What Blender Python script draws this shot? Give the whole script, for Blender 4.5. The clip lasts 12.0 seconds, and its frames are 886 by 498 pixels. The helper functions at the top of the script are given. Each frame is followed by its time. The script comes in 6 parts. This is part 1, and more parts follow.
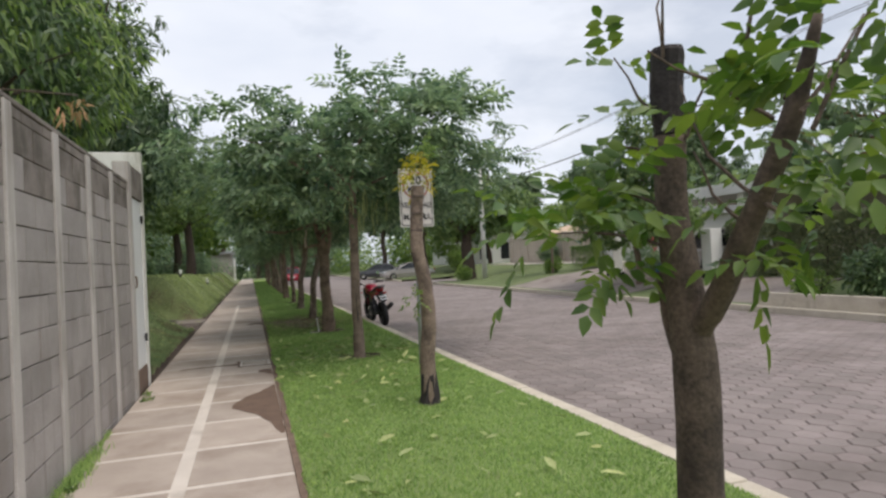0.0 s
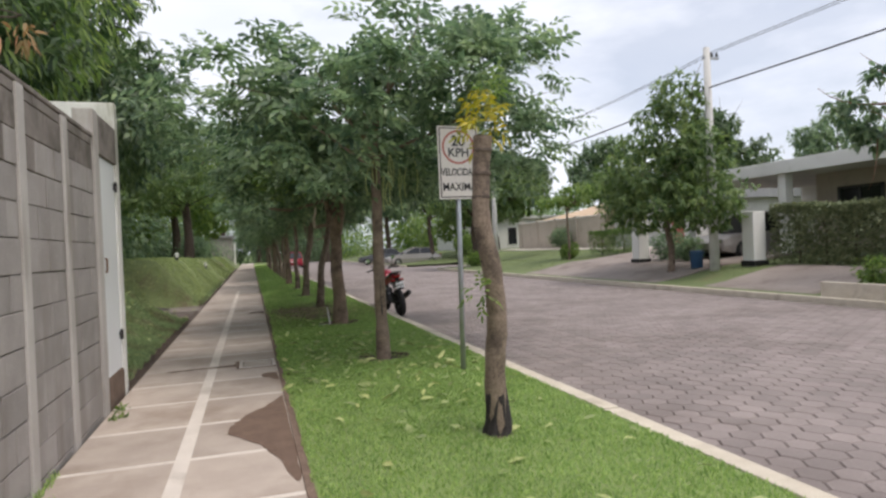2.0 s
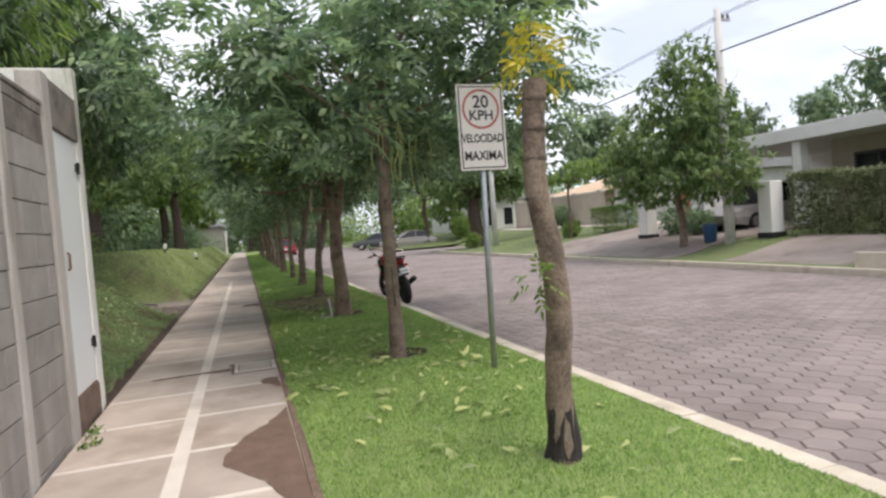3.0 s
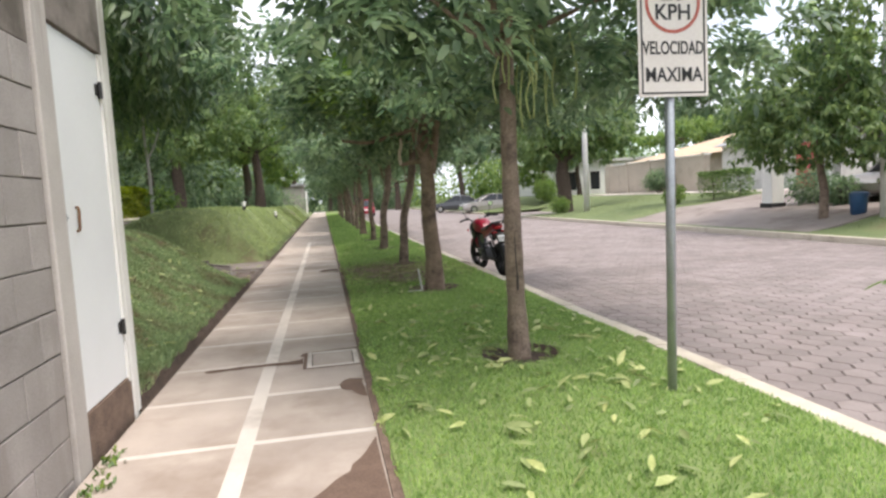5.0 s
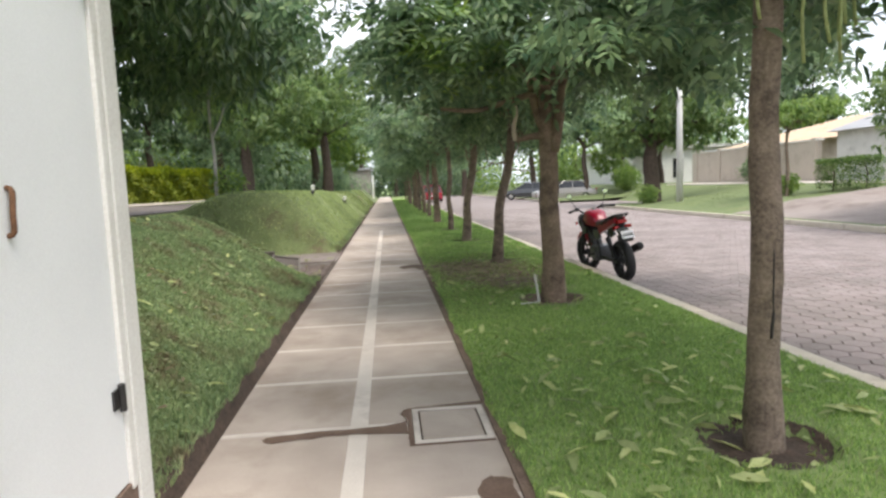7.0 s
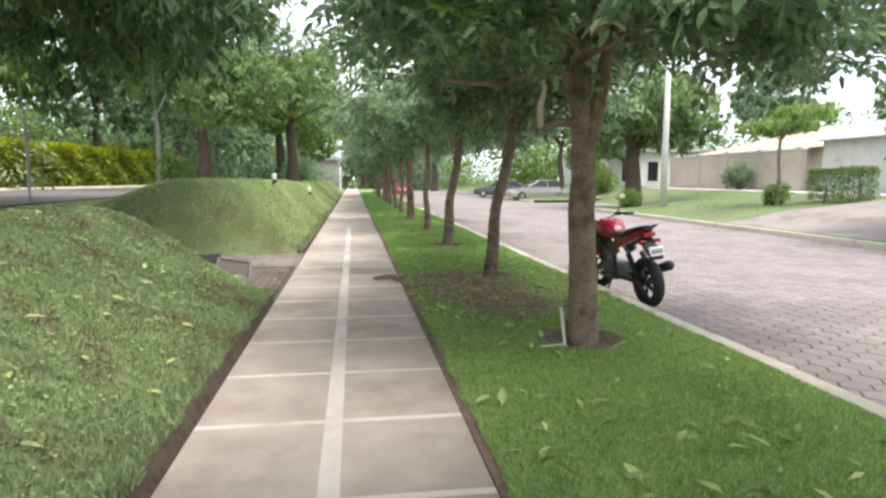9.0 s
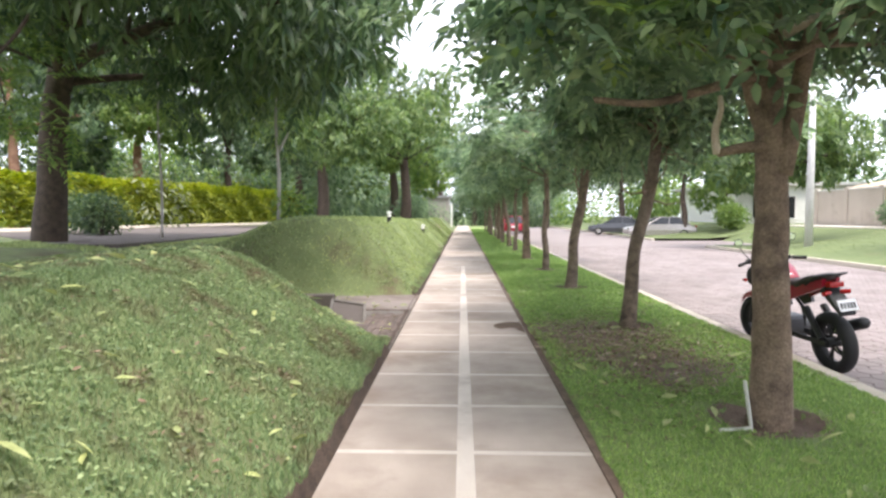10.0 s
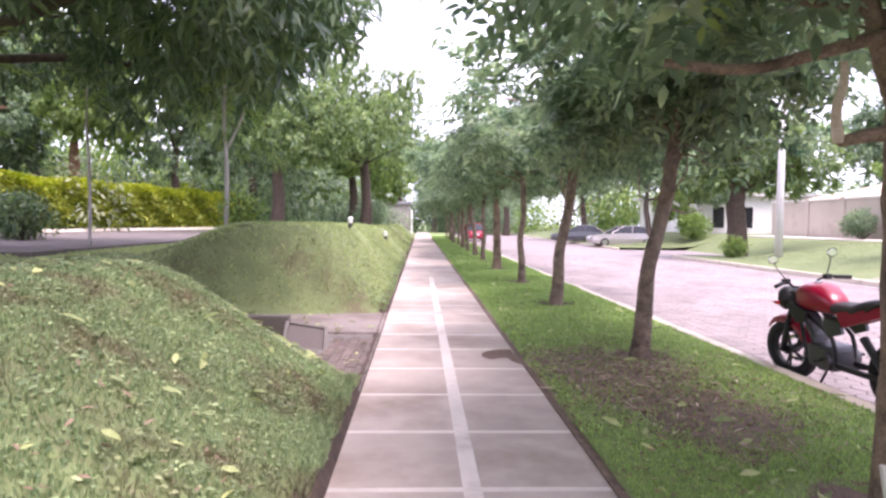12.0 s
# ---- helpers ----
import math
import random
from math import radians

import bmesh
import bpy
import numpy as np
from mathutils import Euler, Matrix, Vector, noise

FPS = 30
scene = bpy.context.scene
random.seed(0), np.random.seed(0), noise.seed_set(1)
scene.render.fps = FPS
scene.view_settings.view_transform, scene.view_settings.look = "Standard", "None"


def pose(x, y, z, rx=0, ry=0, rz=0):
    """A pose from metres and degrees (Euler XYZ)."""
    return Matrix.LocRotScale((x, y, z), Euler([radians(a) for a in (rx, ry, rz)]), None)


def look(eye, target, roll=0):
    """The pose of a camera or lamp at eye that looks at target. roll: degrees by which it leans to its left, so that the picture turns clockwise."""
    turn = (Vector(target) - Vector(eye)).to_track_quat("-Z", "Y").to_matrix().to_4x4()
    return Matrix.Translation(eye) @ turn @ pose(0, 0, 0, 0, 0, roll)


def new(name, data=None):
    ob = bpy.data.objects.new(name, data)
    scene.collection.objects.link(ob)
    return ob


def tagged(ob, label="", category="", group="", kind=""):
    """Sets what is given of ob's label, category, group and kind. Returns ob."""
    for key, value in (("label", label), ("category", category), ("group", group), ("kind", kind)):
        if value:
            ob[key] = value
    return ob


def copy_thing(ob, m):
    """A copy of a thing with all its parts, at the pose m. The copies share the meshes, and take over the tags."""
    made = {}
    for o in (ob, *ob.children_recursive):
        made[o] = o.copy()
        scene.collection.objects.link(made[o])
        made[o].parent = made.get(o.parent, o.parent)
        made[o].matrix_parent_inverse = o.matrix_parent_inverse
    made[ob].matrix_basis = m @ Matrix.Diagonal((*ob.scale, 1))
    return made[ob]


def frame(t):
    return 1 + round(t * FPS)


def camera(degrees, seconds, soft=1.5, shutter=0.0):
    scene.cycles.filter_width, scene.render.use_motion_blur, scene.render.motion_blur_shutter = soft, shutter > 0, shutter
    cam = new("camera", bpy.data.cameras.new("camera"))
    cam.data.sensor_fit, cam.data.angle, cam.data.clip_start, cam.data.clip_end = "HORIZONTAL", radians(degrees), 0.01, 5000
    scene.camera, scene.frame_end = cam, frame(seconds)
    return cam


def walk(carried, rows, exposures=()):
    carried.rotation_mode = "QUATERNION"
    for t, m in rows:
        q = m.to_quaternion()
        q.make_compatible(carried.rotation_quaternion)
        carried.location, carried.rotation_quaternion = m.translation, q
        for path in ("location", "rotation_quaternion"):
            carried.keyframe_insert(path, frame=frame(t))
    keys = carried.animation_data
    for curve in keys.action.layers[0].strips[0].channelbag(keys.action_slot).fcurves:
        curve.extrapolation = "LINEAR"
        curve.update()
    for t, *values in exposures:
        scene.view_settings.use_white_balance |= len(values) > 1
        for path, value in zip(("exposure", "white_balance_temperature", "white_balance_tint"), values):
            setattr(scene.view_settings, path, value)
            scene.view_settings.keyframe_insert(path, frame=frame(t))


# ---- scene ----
cam = camera(71.3, 12.0, soft=2.6)
# seconds, place in metres, turn in degrees
ROWS = [
    (0.0, 0.0026, 0.0282, 1.4048, 90.98, 2.832, -17.33),
    (0.5, -0.0764, 0.3902, 1.3957, 89.286, 3.451, -18.865),
    (1.0, -0.0561, 0.7877, 1.3912, 88.946, 2.547, -18.694),
    (1.5, -0.0857, 1.2587, 1.3785, 87.733, 5.61, -18.331),
    (2.0, -0.0094, 1.6981, 1.3697, 89.673, 2.427, -17.293),
    (2.5, -0.0736, 2.214, 1.3631, 87.877, 3.135, -18.79),
    (3.0, -0.0073, 2.6621, 1.3618, 88.01, 4.305, -18.022),
    (5.0, 0.017, 4.4308, 1.3353, 85.082, 3.065, -11.01),
    (5.2, -0.02, 4.67, 1.345, 85.0, 1.6, -8.6),
    (5.5, -0.0635, 5.0035, 1.3329, 85.217, 1.095, -1.459),
    (6.0, -0.1535, 5.4319, 1.3379, 84.497, 3.703, -0.286),
    (6.5, -0.2314, 5.9657, 1.3294, 83.439, 2.283, 0.291),
    (7.0, -0.2888, 6.3607, 1.3422, 84.092, 2.223, -5.238),
    (9.0, -0.3794, 8.1082, 1.3728, 83.515, -0.134, -8.238),
    (9.5, -0.4446, 8.4887, 1.3967, 85.645, 0.752, -10.341),
    (9.8, -0.492, 8.735, 1.385, 86.8, 0.4, -6.3),
    (10.0, -0.5243, 8.8834, 1.3884, 86.893, 0.007, 1.807),
    (10.5, -0.6069, 9.2026, 1.4137, 87.07, 0.821, 0.999),
    (11.0, -0.6625, 9.6321, 1.3919, 87.809, -1.404, 0.116),
    (11.5, -0.7144, 9.9131, 1.3945, 86.637, -0.679, 1.031),
    (12.0, -0.7943, 10.1579, 1.3993, 87.512, -0.669, -2.116),
]
EXPOSURES = [(0.0, 0.08, 6650, 11), (2.5, 0.38, 6650, 13), (5.0, 1.03, 6650, 13), (7.0, 1.05, 6600, 11), (9.0, 1.39, 6500, 10), (9.8, 1.47, 6480, 13), (10.5, 1.87, 6450, 21), (12.0, 1.81, 6250, 37)]
walk(cam, [(t, pose(*place)) for t, *place in ROWS], EXPOSURES)

# ---- world and sun: bright, thinly clouded noon ----
SUN_ELEV, SUN_ROT = 66.0, 148.0
world = bpy.data.worlds.new("sky")
scene.world = world
world.use_nodes = True
wn, wl = world.node_tree.nodes, world.node_tree.links
wn.clear()
w_out, w_bg, w_sky = wn.new("ShaderNodeOutputWorld"), wn.new("ShaderNodeBackground"), wn.new("ShaderNodeTexSky")
w_sky.sky_type, w_sky.sun_disc = "NISHITA", False
w_sky.sun_elevation, w_sky.sun_rotation = radians(SUN_ELEV), radians(SUN_ROT)
w_sky.dust_density, w_sky.air_density = 2.0, 1.0
w_co, w_map, w_noise, w_ramp, w_mix = (wn.new(n) for n in ("ShaderNodeTexCoord", "ShaderNodeMapping", "ShaderNodeTexNoise", "ShaderNodeValToRGB", "ShaderNodeMixRGB"))
w_map.inputs["Scale"].default_value = (1.0, 1.0, 2.6)
w_noise.inputs["Scale"].default_value, w_noise.inputs["Detail"].default_value, w_noise.inputs["Roughness"].default_value = 2.3, 7, 0.55
w_ramp.color_ramp.elements[0].position, w_ramp.color_ramp.elements[1].position = 0.34, 0.52
w_ramp.color_ramp.elements[0].color = (0.6, 0.6, 0.6, 1)
w_grey, w_n2 = wn.new("ShaderNodeMixRGB"), wn.new("ShaderNodeTexNoise")
w_n2.inputs["Scale"].default_value, w_n2.inputs["Detail"].default_value = 4.0, 5
w_grey.inputs[1].default_value, w_grey.inputs[2].default_value = (6.3, 7.0, 8.3, 1), (9.0, 9.35, 10.0, 1)
wl.new(w_co.outputs["Generated"], w_map.inputs[0]), wl.new(w_map.outputs[0], w_noise.inputs["Vector"]), wl.new(w_map.outputs[0], w_n2.inputs["Vector"])
wl.new(w_noise.outputs[0], w_ramp.inputs[0]), wl.new(w_ramp.outputs[0], w_mix.inputs[0])
wl.new(w_n2.outputs[0], w_grey.inputs[0])
wl.new(w_sky.outputs[0], w_mix.inputs[1]), wl.new(w_grey.outputs[0], w_mix.inputs[2])
wl.new(w_mix.outputs[0], w_bg.inputs[0]), wl.new(w_bg.outputs[0], w_out.inputs[0])
w_bg.inputs[1].default_value = 0.106
sun = new("sun", bpy.data.lights.new("sun", "SUN"))
sun.data.energy, sun.data.angle, sun.data.color = 2.2, radians(32), (1.0, 0.95, 0.87)
s_az = radians(SUN_ROT)
s_dir = Vector((math.sin(s_az) * math.cos(radians(SUN_ELEV)), math.cos(s_az) * math.cos(radians(SUN_ELEV)), math.sin(radians(SUN_ELEV))))
sun.matrix_world = look(s_dir * 50, (0, 0, 0))


# ---- materials ----
def material(name, dark, light, scale=8.0, fine=90.0, rough=0.8, metal=0.0, bump=0.3, vary=0.0, island=0.0, stain=None, stain_scale=1.2, stain_at=0.58, spec=0.5, through_light=0.0, streak=False):
    """A surface of two tones at a coarse and a fine scale, with relief, and stains of their own colour; vary: per object, island: per piece."""
    m = bpy.data.materials.new(name)
    m.use_nodes = True
    n, l = m.node_tree.nodes, m.node_tree.links
    b, out = n["Principled BSDF"], n["Material Output"]
    geo = n.new("ShaderNodeNewGeometry")
    coarse, small = n.new("ShaderNodeTexNoise"), n.new("ShaderNodeTexNoise")
    coarse.inputs["Scale"].default_value, coarse.inputs["Detail"].default_value = scale, 5
    small.inputs["Scale"].default_value, small.inputs["Detail"].default_value = fine, 3
    l.new(geo.outputs["Position"], coarse.inputs["Vector"]), l.new(geo.outputs["Position"], small.inputs["Vector"])
    blend = n.new("ShaderNodeMath")
    blend.operation = "MULTIPLY_ADD"
    blend.inputs[1].default_value = 0.5
    l.new(small.outputs[0], blend.inputs[0])
    half = n.new("ShaderNodeMath")
    half.operation, half.inputs[1].default_value = "MULTIPLY", 0.5
    l.new(coarse.outputs[0], half.inputs[0]), l.new(half.outputs[0], blend.inputs[2])
    ramp = n.new("ShaderNodeValToRGB")
    ramp.color_ramp.elements[0].position, ramp.color_ramp.elements[1].position = 0.34, 0.66
    ramp.color_ramp.elements[0].color, ramp.color_ramp.elements[1].color = (*dark, 1), (*light, 1)
    l.new(blend.outputs[0], ramp.inputs[0])
    colour = ramp.outputs[0]
    if stain:
        sn, sr, sm = n.new("ShaderNodeTexNoise"), n.new("ShaderNodeValToRGB"), n.new("ShaderNodeMixRGB")
        sn.inputs["Scale"].default_value, sn.inputs["Detail"].default_value, sn.inputs["Roughness"].default_value = stain_scale, 6, 0.65
        sr.color_ramp.elements[0].position, sr.color_ramp.elements[1].position = stain_at - 0.06, stain_at + 0.12
        if streak:
            sq = n.new("ShaderNodeMapping")
            sq.inputs["Scale"].default_value = (1, 1, 0.13)
            l.new(geo.outputs["Position"], sq.inputs[0]), l.new(sq.outputs[0], sn.inputs["Vector"])
        else:
            l.new(geo.outputs["Position"], sn.inputs["Vector"])
        l.new(sn.outputs[0], sr.inputs[0]), l.new(sr.outputs[0], sm.inputs[0])
        l.new(colour, sm.inputs[1])
        sm.inputs[2].default_value = (*stain, 1)
        colour = sm.outputs[0]
    for amount, source in ((vary, "object"), (island, "island")):
        if amount:
            hsv, rnd = n.new("ShaderNodeHueSaturation"), n.new("ShaderNodeObjectInfo") if source == "object" else geo
            mr = n.new("ShaderNodeMapRange")
            mr.inputs["To Min"].default_value, mr.inputs["To Max"].default_value = 1 - amount, 1 + amount
            l.new(rnd.outputs["Random" if source == "object" else "Random Per Island"], mr.inputs["Value"])
            l.new(mr.outputs[0], hsv.inputs["Value"]), l.new(colour, hsv.inputs["Color"])
            if source == "island":
                hr = n.new("ShaderNodeMapRange")
                hr.inputs["To Min"].default_value, hr.inputs["To Max"].default_value = 0.5 + amount * 0.05, 0.5 - amount * 0.07
                l.new(geo.outputs["Random Per Island"], hr.inputs["Value"]), l.new(hr.outputs[0], hsv.inputs["Hue"])
            colour = hsv.outputs[0]
    l.new(colour, b.inputs["Base Color"])
    b.inputs["Roughness"].default_value, b.inputs["Metallic"].default_value = rough, metal
    b.inputs["Specular IOR Level"].default_value = spec
    if bump:
        bp = n.new("ShaderNodeBump")
        bp.inputs["Strength"].default_value, bp.inputs["Distance"].default_value = bump, 0.01
        l.new(blend.outputs[0], bp.inputs["Height"]), l.new(bp.outputs[0], b.inputs["Normal"])
    if through_light:
        tr, mx = n.new("ShaderNodeBsdfTranslucent"), n.new("ShaderNodeMixShader")
        hs = n.new("ShaderNodeHueSaturation")
        hs.inputs["Value"].default_value, hs.inputs["Saturation"].default_value = 1.5, 1.1
        l.new(colour, hs.inputs["Color"]), l.new(hs.outputs[0], tr.inputs["Color"])
        mx.inputs[0].default_value = through_light
        l.new(b.outputs[0], mx.inputs[1]), l.new(tr.outputs[0], mx.inputs[2]), l.new(mx.outputs[0], out.inputs[0])
    return m


M_SLAB = material("concrete_slab", (0.315, 0.257, 0.219), (0.475, 0.402, 0.348), 2.5, 160, 0.85, bump=0.25, vary=0.08, stain=(0.275, 0.215, 0.175), stain_scale=0.9, stain_at=0.55)
M_JOINT = material("pale_joint", (0.51, 0.45, 0.40), (0.66, 0.595, 0.535), 3, 120, 0.85, bump=0.3, stain=(0.36, 0.31, 0.27), stain_scale=1.6, stain_at=0.60)
M_SOIL = material("soil", (0.088, 0.057, 0.043), (0.23, 0.158, 0.12), 9, 70, 0.95, bump=0.9)
M_DAMP = material("damp_cut_soil", (0.028, 0.019, 0.014), (0.10, 0.066, 0.048), 11, 60, 0.95, bump=1.0)
M_STAIN = material("dried_mud", (0.10, 0.062, 0.045), (0.17, 0.11, 0.08), 5, 90, 0.9, bump=0.4)
M_LAWN = material("lawn_ground", (0.125, 0.175, 0.055), (0.225, 0.285, 0.10), 3, 60, 0.95, bump=0.8, stain=(0.10, 0.085, 0.04), stain_scale=2.0, stain_at=0.66)
M_FARLAWN = material("far_lawn_ground", (0.085, 0.115, 0.042), (0.15, 0.185, 0.072), 1.2, 40, 0.95, bump=0.8, stain=(0.15, 0.12, 0.07), stain_scale=0.6, stain_at=0.66)
M_FARGRASS = material("far_lawn_grass", (0.10, 0.14, 0.05), (0.18, 0.225, 0.095), 0.8, 10, 0.65, bump=0, island=0.3, stain=(0.2, 0.16, 0.09), stain_scale=0.6, stain_at=0.66, through_light=0.3, spec=0.25)
M_BANK = material("bank_ground", (0.10, 0.13, 0.05), (0.20, 0.24, 0.10), 2.5, 60, 0.95, bump=0.8, stain=(0.10, 0.07, 0.045), stain_scale=1.1, stain_at=0.60)
M_GRASS = material("grass_blade", (0.20, 0.315, 0.098), (0.345, 0.485, 0.172), 1.1, 14, 0.6, bump=0, island=0.35, through_light=0.35, spec=0.25)
M_BANKGRASS = material("bank_grass", (0.18, 0.255, 0.12), (0.31, 0.40, 0.205), 0.9, 10, 0.65, bump=0, island=0.3, stain=(0.19, 0.135, 0.09), stain_scale=1.9, stain_at=0.55, through_light=0.3, spec=0.25)
M_COVER = material("ground_cover_leaf", (0.13, 0.20, 0.085), (0.37, 0.46, 0.25), 2.5, 14, 0.5, bump=0, island=0.45, stain=(0.17, 0.12, 0.08), stain_scale=1.9, stain_at=0.565, through_light=0.3, spec=0.3)
M_BANKLUSH = material("lush_bank_grass", (0.23, 0.295, 0.12), (0.39, 0.46, 0.21), 0.9, 10, 0.65, bump=0, island=0.25, through_light=0.3, spec=0.25)
M_KERB = material("kerb_concrete", (0.44, 0.38, 0.30), (0.60, 0.54, 0.45), 5, 120, 0.85, bump=0.4, vary=0.06, stain=(0.28, 0.23, 0.18), stain_scale=2.2, stain_at=0.62)
M_PAVER = material("hex_paver", (0.175, 0.145, 0.138), (0.275, 0.23, 0.218), 0.8, 120, 0.85, bump=0.4, vary=0.12, island=0.0, stain=(0.16, 0.13, 0.12), stain_scale=0.5, stain_at=0.56)
M_PAVER_FAR = material("hex_paver_mass", (0.175, 0.145, 0.138), (0.275, 0.23, 0.218), 0.8, 120, 0.85, bump=0.4, island=0.12, stain=(0.16, 0.13, 0.12), stain_scale=0.5, stain_at=0.56)
M_SAND = material("joint_sand", (0.10, 0.08, 0.07), (0.16, 0.13, 0.115), 4, 80, 0.95, bump=0.5)
M_FARROAD = material("road_far", (0.18, 0.15, 0.143), (0.25, 0.21, 0.2), 0.5, 30, 0.9, bump=0.3)
M_BLOCK = material("concrete_block", (0.24, 0.216, 0.202), (0.365, 0.333, 0.315), 3.5, 130, 0.9, bump=0.6, vary=0.10, stain=(0.23, 0.20, 0.18), stain_scale=3.2, stain_at=0.55, streak=True)
M_BLOCK_TOP = material("weathered_block", (0.15, 0.125, 0.11), (0.27, 0.235, 0.21), 3.5, 130, 0.95, bump=0.5, vary=0.07, stain=(0.10, 0.085, 0.07), stain_scale=2.4, stain_at=0.52)
M_MORTAR = material("mortar", (0.12, 0.105, 0.09), (0.20, 0.18, 0.16), 9, 90, 0.95, bump=0.6)
M_POST = material("cast_post", (0.36, 0.33, 0.305), (0.50, 0.465, 0.435), 3, 120, 0.85, bump=0.35, stain=(0.25, 0.22, 0.19), stain_scale=4.0, stain_at=0.56, streak=True)
M_WHITE = material("white_plaster", (0.58, 0.56, 0.52), (0.74, 0.73, 0.70), 2, 80, 0.8, bump=0.3, stain=(0.22, 0.20, 0.12), stain_scale=4.5, stain_at=0.59, streak=True)
M_DOOR = material("white_painted_steel", (0.70, 0.71, 0.72), (0.80, 0.81, 0.82), 1.4, 200, 0.45, bump=0.05, stain=(0.60, 0.58, 0.55), stain_scale=2.2, stain_at=0.66)
M_RUST = material("rusty_iron", (0.06, 0.03, 0.018), (0.20, 0.10, 0.05), 20, 120, 0.8, metal=0.3, bump=0.5)
M_BARK = material("grey_brown_bark", (0.10, 0.072, 0.054), (0.29, 0.22, 0.168), 9, 60, 0.95, bump=1.0, stain=(0.055, 0.04, 0.033), stain_scale=4.0, stain_at=0.60)
M_BARK_W = material("warm_bark", (0.115, 0.078, 0.056), (0.33, 0.24, 0.175), 8, 60, 0.95, bump=1.0, stain=(0.075, 0.052, 0.042), stain_scale=3.2, stain_at=0.58)
M_BARK_N = material("brown_bark", (0.055, 0.042, 0.034), (0.175, 0.130, 0.100), 10, 60, 0.95, bump=1.0, stain=(0.04, 0.03, 0.026), stain_scale=3.0, stain_at=0.58)
M_BARK_D = material("dark_bark", (0.035, 0.026, 0.021), (0.12, 0.085, 0.065), 9, 60, 0.95, bump=1.0)
M_BARK_R = material("reddish_bark", (0.14, 0.07, 0.045), (0.30, 0.17, 0.11), 7, 60, 0.95, bump=0.9)
M_CUT = material("charred_cut", (0.014, 0.012, 0.012), (0.05, 0.042, 0.04), 14, 70, 0.95, bump=0.8)
M_LEAF = material("street_tree_leaf", (0.055, 0.108, 0.070), (0.24, 0.325, 0.17), 2.0, 7, 0.38, bump=0, island=0.4, through_light=0.52)
M_LEAF_NEAR = material("young_leaf", (0.06, 0.12, 0.02), (0.13, 0.21, 0.04), 1.5, 8, 0.4, bump=0, island=0.4, through_light=0.32)
M_MANGO = material("mango_leaf", (0.034, 0.076, 0.04), (0.14, 0.21, 0.08), 0.8, 5, 0.42, bump=0, island=0.45, through_light=0.28)
M_LEAF_L = material("light_leaf", (0.11, 0.19, 0.05), (0.22, 0.31, 0.095), 0.5, 5, 0.55, bump=0, island=0.4, through_light=0.5)
M_LEAF_M = material("mid_green_leaf", (0.065, 0.125, 0.045), (0.20, 0.28, 0.10), 1.2, 7, 0.45, bump=0, island=0.4, through_light=0.45)
M_YELLOW = material("yellow_green_leaf", (0.30, 0.30, 0.03), (0.50, 0.43, 0.06), 3, 12, 0.5, bump=0, island=0.3, through_light=0.35)
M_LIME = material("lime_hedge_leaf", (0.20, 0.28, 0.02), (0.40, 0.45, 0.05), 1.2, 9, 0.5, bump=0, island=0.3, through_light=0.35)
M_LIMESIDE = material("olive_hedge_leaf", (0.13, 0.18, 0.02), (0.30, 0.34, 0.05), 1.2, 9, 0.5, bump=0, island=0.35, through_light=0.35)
M_HEDGE = material("hedge_leaf", (0.115, 0.145, 0.075), (0.225, 0.255, 0.14), 1.2, 9, 0.5, bump=0, island=0.4, through_light=0.3)
M_LITTER = material("fallen_leaf", (0.24, 0.30, 0.10), (0.44, 0.48, 0.22), 3, 30, 0.6, bump=0, island=0.35, through_light=0.2)
M_STRAW = material("bleached_leaf_stalk", (0.34, 0.27, 0.19), (0.52, 0.44, 0.33), 3, 30, 0.8, bump=0, island=0.4)
M_DRY = material("dry_leaf", (0.12, 0.082, 0.048), (0.29, 0.22, 0.14), 3, 30, 0.8, bump=0, island=0.4)
M_ORANGE = material("orange_dry_leaf", (0.27, 0.155, 0.07), (0.42, 0.27, 0.13), 4, 30, 0.7, bump=0, island=0.35, through_light=0.2)
M_GALV = material("galvanised_steel", (0.30, 0.32, 0.34), (0.44, 0.46, 0.48), 8, 90, 0.45, metal=0.75, bump=0.05)
M_SIGN = material("sign_face", (0.66, 0.60, 0.55), (0.74, 0.69, 0.64), 3, 60, 0.5, bump=0.03)
M_BLACKP = material("black_paint", (0.012, 0.012, 0.012), (0.03, 0.028, 0.027), 12, 90, 0.5, bump=0.02)
M_REDP = material("faded_red_paint", (0.36, 0.07, 0.05), (0.48, 0.13, 0.09), 9, 90, 0.55, bump=0.02)
M_ASPH = material("drive_asphalt", (0.085, 0.07, 0.062), (0.15, 0.125, 0.112), 1.2, 70, 0.95, bump=0.5)


# ---- builders ----
def finish(name, bm, mat, smooth=False):
    me = bpy.data.meshes.new(name)
    bmesh.ops.recalc_face_normals(bm, faces=bm.faces)
    bm.to_mesh(me)
    bm.free()
    me.materials.append(mat)
    if smooth:
        me.polygons.foreach_set("use_smooth", np.ones(len(me.polygons), bool))
    return me


def part(name, bm, mat, parent, label="", smooth=False):
    ob = new(name, finish(name, bm, mat, smooth))
    ob.parent = parent
    return tagged(ob, label)


def solid(name, bm, mat, label, category, kind="", group="", smooth=False):
    return tagged(new(name, finish(name, bm, mat, smooth)), label, category, group, kind)


def thing(name, label, category, at=(0, 0, 0), rz=0.0, group="", kind=""):
    ob = tagged(new(name), label, category, group, kind)
    ob.matrix_world = pose(*at, 0, 0, rz)
    ob.empty_display_size = 0.2
    return ob


